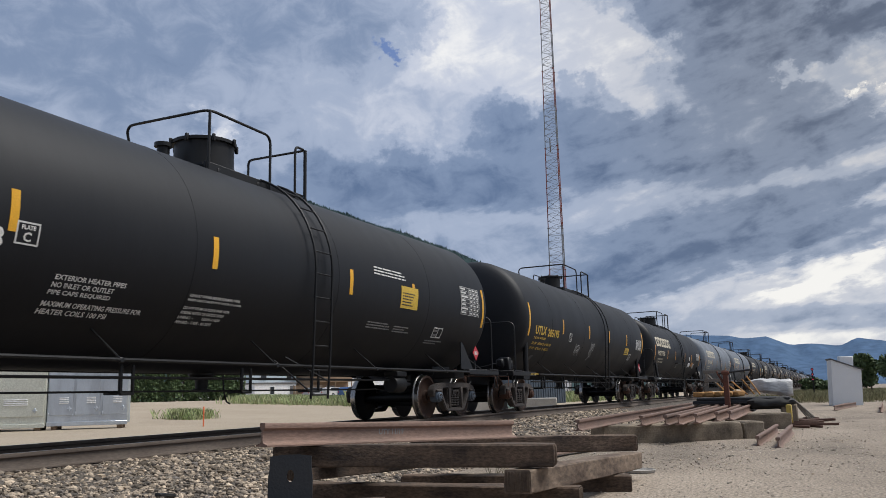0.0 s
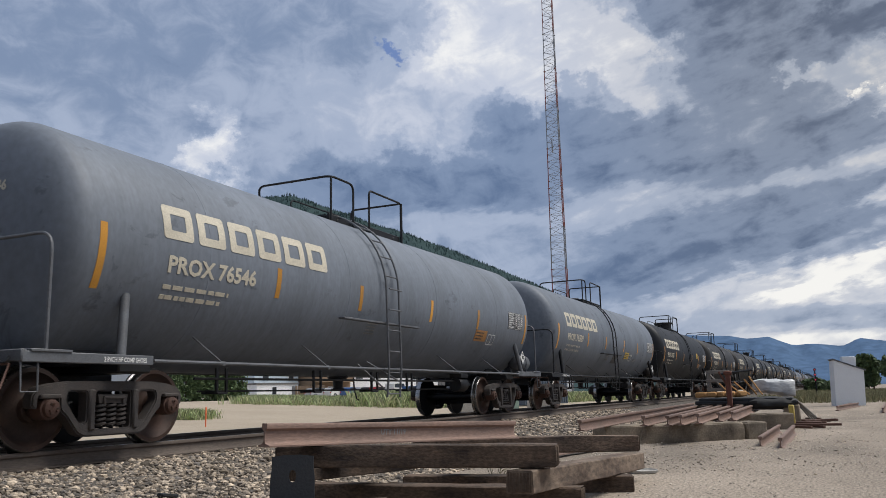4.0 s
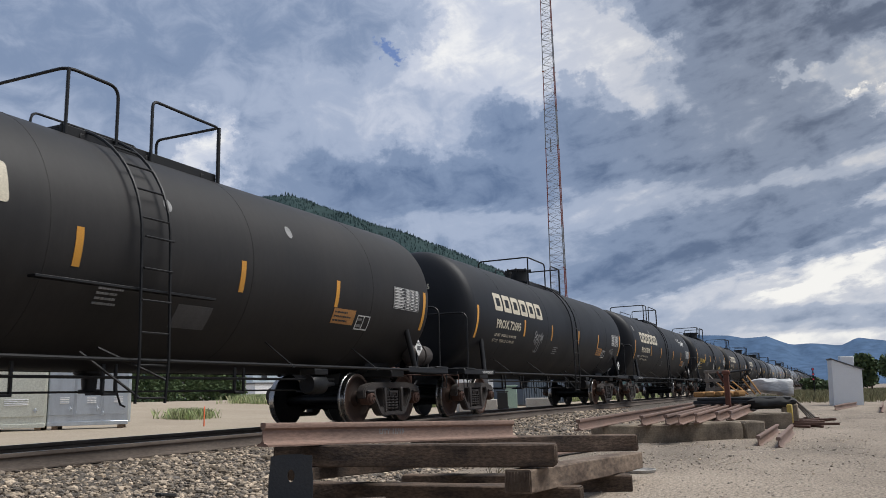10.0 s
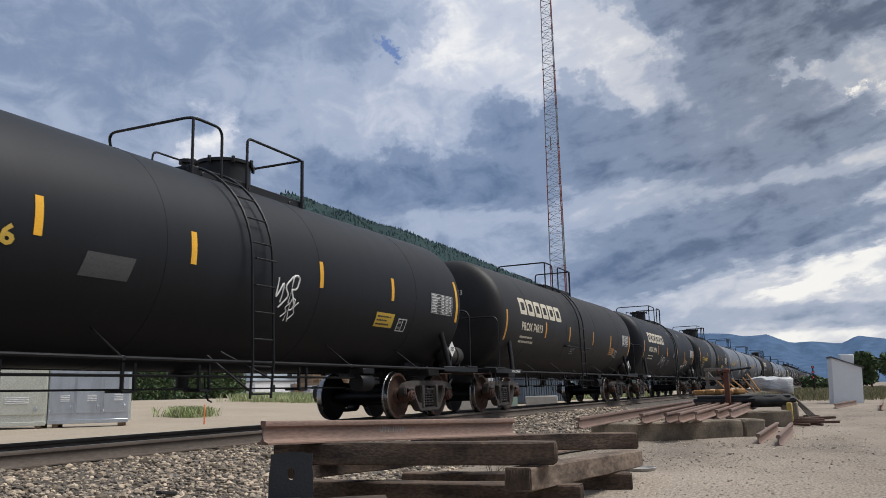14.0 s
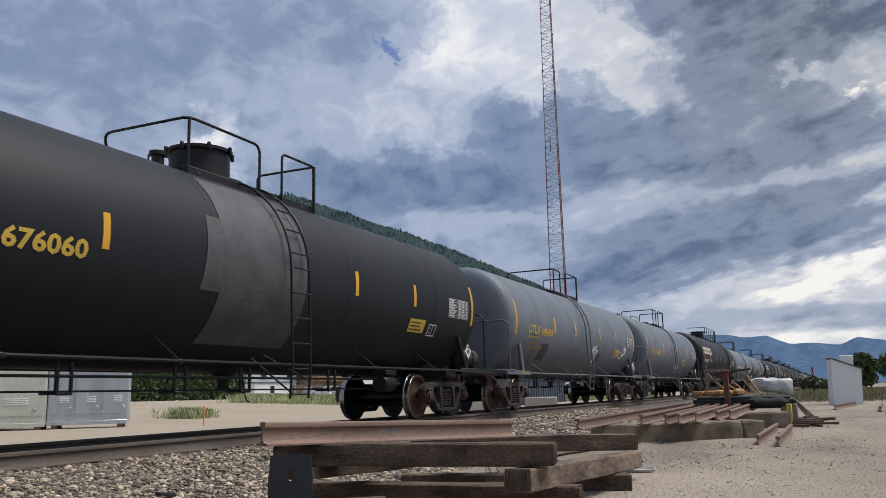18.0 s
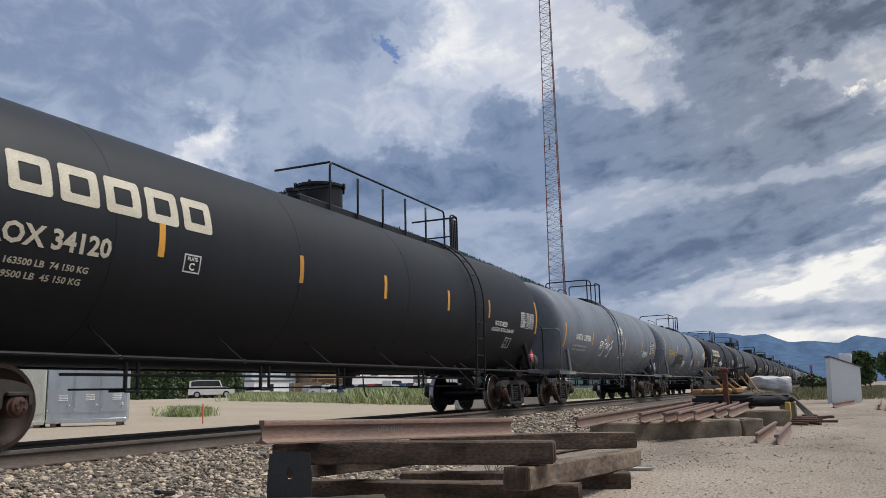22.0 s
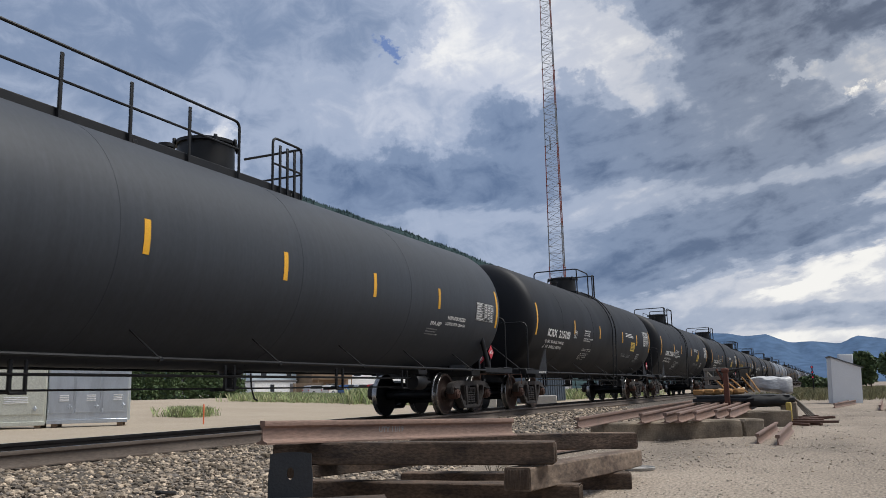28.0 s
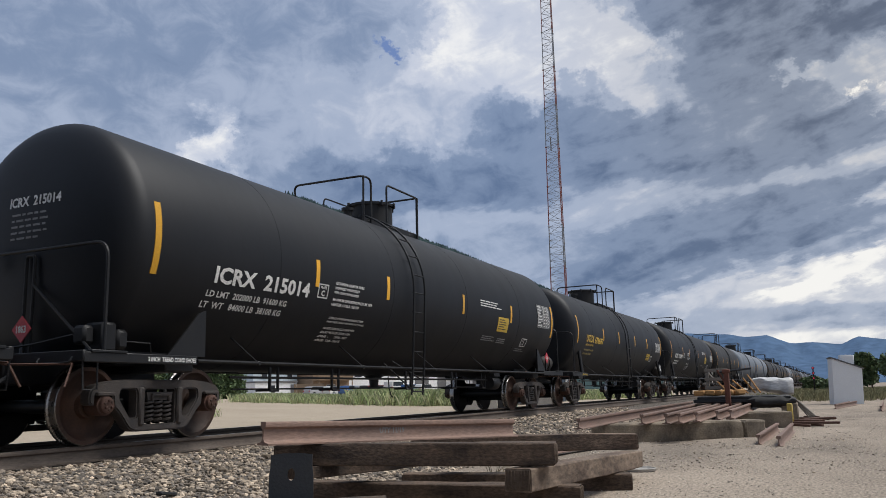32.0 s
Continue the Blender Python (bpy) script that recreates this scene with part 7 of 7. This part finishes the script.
def gold_marks(no, extra=(), dx=0.0, sx=3.92, sz=1.70, read=False):
    return [("text", M_GOLD, "UTLX", -5.95 + dx, 2.05, 0.95, 0.235), ("text", M_GOLD, no, -4.88 + dx, 2.03, 1.05, 0.225), ("text", M_GOLD, "THE TANK CAR PEOPLE", -5.98 + dx, 1.93, 1.0, 0.06),
            *([] if read else [("bars", M_DIMGOLD, -5.98 + dx, 1.62, 1.5, 0.24, 2)]), ("patch", M_SIGN, sx, sx + 0.66, sz, sz + 0.25, 0.005), ("bars", M_PATCH, sx + 0.04, sz + 0.02, 0.56, 0.2, 3), *box_mark(sx + 0.85, 1.66, 0.34, 0.23), *extra]


HEATER = ("EXTERIOR HEATER PIPES", "NO INLET OR OUTLET", "PIPE CAPS REQUIRED", "MAXIMUM OPERATING PRESSURE FOR", "HEATER COILS 100 PSI")
LINING = ("CONSULT OWNER BEFORE REPAIRING TANK", "SHARP OBJECTS MUST NOT CONTACT LINING", "DO NOT STEAM OR CLEAN TANK WITH", "BOILING WATER OR CAUSTIC SODA", "LINING  -        15500-11630", "APPLIED - TXIX - 05-2015")


def notice(rows, x, z, hgt, pitch, wide, gap=2, material=None):
    """Stencilled rows one under the other, with a little more room after the row numbered gap."""
    return [("text", material or M_WHITE, row, x - 0.01 * k, z - pitch * k - (0.035 if k > gap else 0), wide * len(row), hgt) for k, row in enumerate(rows)]


def plate_mark(x, z, w=0.3, h=0.23):
    return [("text", M_WHITE, "PLATE", x + w * 0.2, z + h * 0.66, w * 0.6, h * 0.2), ("text", M_WHITE, "C", x + w * 0.32, z + h * 0.14, w * 0.34, h * 0.42), *box_mark(x, z, w, h)[:4]]


def white_marks(no, ld="", lt="", big=False, near=False):
    out = [("text", M_WHITE, "ICRX  " + no, -6.58, 1.99, 2.15, 0.225), *([("text", M_WHITE, "LD LMT  " + ld, -6.66, 1.815, 1.74, 0.085), ("text", M_WHITE, "LT  WT   " + lt, -6.70, 1.675, 1.72, 0.085)] if ld else [("bars", M_WHITE, -6.68, 1.68, 1.62, 0.23, 2)])]
    if big:
        out += plate_mark(-4.31, 2.07, 0.27, 0.23) + notice(HEATER, -3.73, 1.79, 0.055, 0.078, 0.046) + notice(LINING, -1.72, 1.80, 0.035, 0.058, 0.028, 1)
    elif near:
        out += plate_mark(-4.2, 2.02, 0.28, 0.22) + notice(HEATER, -3.72, 2.27, 0.045, 0.075, 0.042) + notice(LINING, -3.70, 1.73, 0.035, 0.062, 0.031, 1)
    else:
        out += plate_mark(-3.98, 2.06) + notice(HEATER, -2.82, 2.32, 0.04, 0.07, 0.036) + notice(LINING, -2.76, 1.76, 0.032, 0.055, 0.030, 1)
    sx, sz = (3.75, 2.11) if big else (3.5, 1.93) if near else (4.05, 1.93)
    return out + [("patch", M_SIGN, sx, sx + 0.69, sz, sz + (0.41 if big else 0.34), 0.005), ("bars", M_PATCH, sx + 0.05, sz + 0.04, 0.58, 0.27, 5), ("bars", M_WHITE, sx - 1.0 if big else 2.35 if near else 3.05, sz + 0.5, 1.2 if big else 1.5, 0.17, 3), ("bars", M_DIM, 2.74, 1.68, 0.85, 0.13, 3), ("bars", M_DIM, 3.72, 1.66, 0.66, 0.13, 3),
                  *box_mark(5.40, 1.65, 0.42, 0.2), ("bars", M_DIM, 5.2, 1.52, 0.8, 0.09, 2)]


DARK, SOOT, GREY = "black tank car with amber stripes and cream lettering", "dusty brown-black tank car with amber stripes", "grey tank car with yellow stripes, streaked with dirt"
tank_car(0, "ink", 1.99, 15.5, "tall", 1.0, (-0.55, 0.95, 1.65, 1.95), flip=-1, R=1.55, dome_at=-0.93, marks=white_marks("215088", big=True), stripe="yellow", placard="red", reservoir=False, label="black tank car with white stencilled lettering")
tank_car(1, "black", 20.72, 14.3, "small", 0.73, "long", inner=(-4.12, -1.19, 1.48, 4.26), R=1.57, lead=0.30, dome_at=-0.95, marks=gold_marks("205195", [("text", M_GOLD, "LD LMT  197300 LB  89 500 KG", -6.68, 1.78, 1.62, 0.07), ("text", M_GOLD, "LT WT   65700 LB  29 800 KG", -6.72, 1.65, 1.60, 0.07), *plate_mark(-3.45, 2.0, 0.26, 0.24), ("patch", M_PRIMER, -6.35, -6.1, 1.38, 1.5, 0.004, 3, 1, 0.5), ("scrawl", M_DIM, -2.6, 1.55, 0.5, 0.45, 3), ("scrawl", M_DIM, -0.9, 1.5, 0.4, 0.6, 3)], -0.68, 4.1, 1.84, True), head=0.88, sign=0.05, stripe="yellow", placard="fuel", valve=True, label="black tank car with yellow lettering and chalk scrawls")
tank_car(2, "black", 38.46, 13.75, "wide", -0.08, "long", dome_at=-0.75, marks=cream_marks("71750", "209200 LB  94 850 KG", "76800 LB  34 850 KG", [("scrawl", M_WHITE, 2.72, 1.6, 0.75, 0.36, 4), ("disc", M_WHITE, 3.1, 2.14, 0.09)], lx=-6.55, tx=0.3), inner=(-3.72, -1.48, 1.50, 3.8), shelf=True, label=DARK)
tank_car(3, "pale", 55.15, 13.94, "low", -0.47, "low", marks=cream_marks("76546", lx=-6.05), shelf=True, iron="grey", label="pale grey tank car with white lettering and amber stripes")
tank_car(4, "grey", 72.02, 13.93, "low", -0.58, (-1.18, -0.7, -0.05, 1.4), marks=cream_marks("76529", "190,500 LBS  86,450 KG", "72,500 LBS  32,850 KG", extra=[("patch", M_PATCH, 0.0, 0.62, 1.5, 1.82, 0.004), ("bars", M_DIM, 3.3, 1.62, 0.6, 0.14, 3)], lx=-6.14, sx=1.75, notice_paint=M_SIGN), shelf=True, iron="black", label="grey tank car with white lettering and amber stripes")
tank_car(5, "black", 88.84, 13.74, "wide", -0.05, "mid", dome_at=1.3, marks=cream_marks("71725", "209300 LB  94 900 KG", "76700 LB  34 800 KG", [("patch", M_SIGN, 3.0, 3.4, 2.2, 2.5, 0.005)], lx=-6.38, tx=0.3), shelf=True, label=DARK)
tank_car(6, "soot", 105.47, 13.96, "low", -0.45, "low", marks=cream_marks("76514", "191000LB   86650KG", "72000LB   32650KG", extra=[("disc", M_DIM, -6.8, 3.05, 0.1), ("disc", M_DIM, -3.4, 3.02, 0.08), ("disc", M_DIM, 1.7, 3.1, 0.1)], sx=4.45), inner=(-3.72, -1.38, 1.5, 4.3), shelf=True, label=SOOT)
tank_car(7, "soot", 122.33, 13.94, "low", -0.37, "low", marks=cream_marks("74828", "189800 LB  86 100 KG", "73200 LB  33 200 KG", [("disc", M_DIM, -6.9, 3.0, 0.07), ("disc", M_DIM, -3.4, 3.02, 0.06), ("disc", M_DIM, 2.6, 3.0, 0.08), ("patch", M_PRIMER, 0.3, 0.95, 1.42, 1.7, 0.004), ("disc", M_DIM, 0.0, 2.9, 0.07)]), shelf=True, label=SOOT)
tank_car(8, "black", 139.04, 13.87, "small", 0.54, "long", dome_at=-0.6, marks=cream_marks("72695", "190500 LB  86 400 KG", "72500 LB  32 900 KG", [("scrawl", M_DIM, -2.9, 1.75, 0.7, 0.4, 5), ("scrawl", M_DIM, 5.55, 1.78, 0.6, 0.22, 4)]), placard="hot", reservoir=False, label=DARK)
tank_car(9, "black", 155.76, 13.96, "low", -0.4, (-0.81, -0.11, 0.46, 2.44), inner=(-3.67, -1.35, 1.9, 4.2), marks=cream_marks("72690", "190500 LB  86 400 KG", "72500 LB  32 900 KG", [("scrawl", M_WHITE, 4.1, 2.68, 1.35, 0.42, 5), ("scrawl", M_WHITE, 5.5, 2.85, 0.16, 0.16, 2), ("disc", M_DIM, 3.76, 2.97, 0.11), ("disc", M_DIM, 6.75, 3.05, 0.1), ("disc", M_DIM, -6.75, 3.01, 0.1), ("disc", M_DIM, -3.42, 3.02, 0.08), ("scrawl", M_DIM, -6.4, 1.8, 0.4, 0.14, 3)], sx=4.4), placard="hot", label="black tank car with cream lettering and white graffiti")
tank_car(10, "ink", 173.02, 13.72, "wide", -0.02, "mid", inner=(-3.58, -1.29, 1.63, 3.99), dome_at=1.0, marks=gold_marks("679396", [("scrawl", M_WHITE, -6.6, 1.78, 0.75, 0.3, 4), ("scrawl", M_WHITE, 0.45, 1.75, 0.5, 0.55, 3), ("scrawl", M_WHITE, 0.75, 1.6, 0.3, 0.35, 3), ("patch", M_PRIMER, -3.0, -2.3, 1.85, 2.12, 0.004, 4, 1, 0.25)], sx=3.5), stripe="yellow", placard="hot", label="black tank car with yellow lettering and white graffiti")
tank_car(11, "soot", 189.81, 13.7, "low", -0.46, "low", marks=cream_marks("74813"), shelf=True, placard="hot", label=SOOT)
tank_car(12, "black", 206.46, 13.7, "small", 0.3, (-1.15, 0.21, 0.88, 1.72), dome_at=-0.9, marks=cream_marks("76994", extra=[("scrawl", M_DIM, -2.9, 1.5, 1.3, 0.5, 5), ("scrawl", M_WHITE, 3.44, 1.44, 0.9, 0.26, 5), ("disc", M_DIM, 3.17, 3.18, 0.1), ("disc", M_DIM, -0.07, 3.11, 0.1), ("scrawl", M_DIM, 0.3, 1.9, 0.25, 0.25, 3), ("bars", M_DIM, 1.6, 1.75, 0.35, 0.16, 4)], lx=-5.93), label="black tank car with cream lettering and grey graffiti")
tank_car(13, "black", 223.09, 13.66, "tall", 0, "long", inner=(-3.6, -1.4, 1.83, 4.01), dome_at=-0.5, marks=gold_marks("676060", [("patch", M_WORN, -1.62, 0.32, 1.25, 3.55, 0.009, 30, 3), ("patch", M_WORN, -2.0, -1.62, 1.9, 2.9, 0.008, 14, 1, 0.1), ("scrawl", M_DIM, -1.1, 1.55, 0.6, 0.4, 5)]), stripe="yellow", label="black tank car with yellow lettering and a worn grey band")
tank_car(14, "grey", 239.73, 13.85, "low", -0.4, (-0.96, -0.23, 0.4, 1.75), inner=(-3.66, -1.48, 1.55, 3.9), marks=gold_marks("645408", [("patch", M_PATCH, -4.62, -4.0, 1.37, 1.82, 0.005, 4, 1, 0.0), ("patch", M_PATCH, 1.5, 1.95, 1.5, 1.75, 0.004), ("scrawl", M_WHITE, 0.75, 1.55, 0.7, 0.5, 5), ("scrawl", M_WHITE, 5.12, 1.72, 0.42, 0.5, 3)]), stripe="yellow", placard="hot", iron="grey", R=1.44, label="grey tank car with yellow lettering and white graffiti")
tank_car(15, "grey", 256.51, 13.96, "low", -0.48, "low", inner=(-3.16, 0.53, 3.84), marks=gold_marks("643337", [("scrawl", M_WHITE, 0.7, 1.42, 1.15, 0.3, 4), ("scrawl", M_REDSPRAY, -1.75, 1.85, 0.95, 0.95, 4), ("scrawl", M_REDSPRAY, -1.7, 1.6, 0.8, 0.25, 5), ("patch", M_PRIMER, 0.6, 1.1, 1.75, 1.9, 0.004)], sx=2.45, sz=1.74), stripe="yellow", placard="hot", iron="grey", R=1.44, label=GREY)
tank_car(16, "black", 273.55, 17.02, "lpg", 4.25, (-1.3, 5.45), "lpg", cream_marks("34120", "163500 LB  74 150 KG", "99500 LB  45 150 KG", [("text", M_WHITE, "NOT ODORIZED", 5.52, 2.04, 0.82, 0.12), ("text", M_WHITE, "LIQUEFIED PETROLEUM GAS", 5.36, 1.90, 1.5, 0.1), *plate_mark(-5.1, 2.05), *box_mark(6.45, 1.56, 0.42, 0.24)], -8.2, tx=0.25, sign=False, lz=2.58), rails=(-1,), inner=(-5.5, -2.58, 0.05, 2.79, 5.08), runs=((-0.4, 4.6), (4.95, 5.35)), dome_at=0.2, placard="gas", label="long brown-black pressure tank car with cream lettering")
tank_car(17, "pale", 293.58, 14.11, "low", -0.5, (-1.25, -0.67, -0.01, 0.66), inner=(-3.88, -1.82, 1.01, 4.15), table=(1.90, 2.46), marks=[("text", M_WHITE, "NATX  230288", -5.9, 2.03, 1.75, 0.2), ("text", M_WHITE, "LD LMT  190,700 LBS  86,500 KG", -6.1, 1.82, 1.6, 0.06), ("text", M_WHITE, "LT  WT   72,300 LBS  32,800 KG", -6.15, 1.70, 1.6, 0.06), ("scrawl", M_WHITE, -2.9, 1.8, 1.8, 0.42, 6), ("scrawl", M_WHITE, -0.15, 2.35, 0.75, 0.5, 6), ("scrawl", M_TEAL, 1.95, 1.31, 1.4, 0.24, 5), ("scrawl", M_WHITE, 4.5, 1.74, 0.9, 0.32, 5), ("scrawl", M_DIM, 2.82, 1.86, 0.4, 0.16, 4), ("scrawl", M_DIM, 3.74, 1.98, 0.34, 0.16, 3),
         *notice(("HANDLE MUST BE LOCKED", "AND CHAINED IN CLOSED", "POSITION BEFORE UNLOADING"), 0.18, 1.77, 0.055, 0.085, 0.044, 3), *notice(("DO NOT EXCEED 100 DEGREES F", "EXTERIOR HEATER PIPES", "NO INLET OUTLET CAPS REQUIRED"), 1.62, 1.76, 0.035, 0.058, 0.034, 3, M_DIM), ("bars", M_DIM, 2.95, 1.70, 1.3, 0.14, 3)], placard="hot", iron="grey", label="pale grey tank car with white lettering and graffiti")
tank_car(18, "grey", 310.52, 13.88, "low", 0.74, (-0.76, 0.8, 1.5, 2.2), inner=(-3.47, -0.43, 3.4), marks=gold_marks("643315", [("patch", M_PATCH, -4.1, -1.65, 1.66, 2.14, 0.004), ("patch", M_PATCH, -4.35, -3.2, 1.46, 1.66, 0.004), ("bars", M_DIM, -2.75, 1.93, 0.8, 0.07, 1), ("scrawl", M_WHITE, 1.45, 1.62, 0.75, 0.42, 6), ("scrawl", M_WHITE, -1.45, 1.5, 0.6, 0.36, 5)]), stripe="yellow", placard="hot", iron="grey", R=1.44, label="grey tank car with yellow lettering and a black patch")
tank_car(19, "black", 327.44, 13.85, "low", 0.48, "low", marks=cream_marks("74744", extra=[("scrawl", M_WHITE, -2.6, 1.85, 1.6, 0.35, 10)]), shelf=True, placard="hot", label="black tank car with cream lettering and graffiti")
tank_car(20, "lpg", 344.3, 18.12, "lpg", -4.8, (-5.4, 2.3), "lpg", [("text", M_WHITE, "GATX  219351", -8.1, 2.02, 1.95, 0.23), ("text", M_WHITE, "LD  LMT  162800 LB  73850 KG", -8.12, 1.82, 1.75, 0.075), ("text", M_WHITE, "LT  WT  100200 LB  45450 KG", -8.2, 1.68, 1.75, 0.075), ("text", M_WHITE, "NON-ODORIZED", 6.35, 2.0, 0.9, 0.08), ("text", M_WHITE, "LIQUEFIED PETROLEUM GAS", 6.3, 1.88, 1.0, 0.07), ("text", M_WHITE, "FRA AIP", 5.6, 1.85, 0.5, 0.08), ("bars", M_DIM, 5.5, 1.65, 0.7, 0.15, 3), *plate_mark(-5.88, 2.06), ("scrawl", M_DIM, -6.35, 1.66, 0.65, 0.2, 6)], "yellow", runs=((-5.3, -4.55), (-3.88, 0.54), (1.4, 2.22)), dome_at=0.5, rails=(-1,), placard="gas", reservoir=False, label="long charcoal pressure tank car with white lettering")
tank_car(21, "ink", 365.39, 15.2, "tall", 0.77, (-0.2, 1.34, 1.95, 2.2), inner=(-3.96, -0.86, 2.55, 5.05), R=1.55, dome_at=-0.6, sign=-0.06, marks=white_marks("215103", "201600 LB  91400 KG", "84400 LB  38300 KG"), stripe="yellow", placard="red", reservoir=False, label="black tank car with white stencilled lettering")
tank_car(22, "ink", 383.56, 15.45, "tall", -0.94, (-1.3, -0.98, -0.34, 1.05), inner=(-4.3, -2.07, 1.32, 3.95), R=1.55, dome_at=1.02, sign=-0.06, marks=white_marks("215001", "201900 LB  91550 KG", "84100 LB  38150 KG", near=True), stripe="yellow", placard="red", reservoir=False, label="black tank car with white stencilled lettering")
tank_car(23, "ink", 401.77, 15.3, "tall", -0.94, (-1.3, -0.98, -0.34, 1.05), R=1.55, dome_at=1.02, sign=-0.06, marks=white_marks("215014", "202000 LB  91600 KG", "84000 LB  38100 KG", near=True), stripe="yellow", placard="red", valve=True, label="black tank car with white stencilled lettering")
xf = 401.77 + 15.3 + 3.0
for k, kind in enumerate(("black", "ink", "soot", "grey", "pale", "soot", "black", "soot", "grey", "soot", "black", "black", "pale", "soot", "grey", "black", "soot", "grey", "black", "soot", "pale", "grey", "soot", "black", "soot", "black", "grey")):
    S = (13.9, 15.3, 13.9, 13.8)[k % 4]
    tank_car(24 + k, kind, xf, S, ("tall", "wide", "low")[k % 3], marks=gold_marks("678600") if k == 0 else white_marks("215009") if k == 1 else (), stripe="yellow" if k % 2 == 0 else "amber", near=k < 3, iron="grey" if kind in ("grey", "pale") else "black", label={"grey": "grey", "pale": "pale grey"}.get(kind, "black") + " tank car far along the train")
    xf += S + 3.0


def travelled(t):
    """How far the train has come by t; it gathers a little speed."""
    return 12.15 * t + 0.000173 * t ** 3


def motions():
    """The train rolls towards the eye and past it; its wheels turn with it."""
    for car, x in ROLLING:
        walk(car, [(t, pose(x - travelled(t), AXIS_Y, RAIL_TOP)) for t in (0, 4, 8, 12, 16, 20, 24, 28, 32)])
    # the off-road car passes along the far road
    walk(SUV, [(t, pose(x, y, 0.90, 0, 0, -49 - max(0, t - 20))) for t, x, y in ((0, -36.0, 171.0), (10, 10.0, 118.6), (20, 56.2, 66.3), (22, 65.4, 55.9), (24, 71.0, 47.5), (28, 78.0, 36.0), (32, 82.5, 28.5))])
    first = TURNING[0]
    walk(first, [(t / 20, pose(0, 0, 0, 0, -math.degrees(travelled(t / 20) / WR), 0)) for t in range(641)])
    for w in TURNING[1:]:
        keys = w.animation_data_create()
        w.rotation_mode = "QUATERNION"
        keys.action = first.animation_data.action
        keys.action_slot = first.animation_data.action_slot


motions()
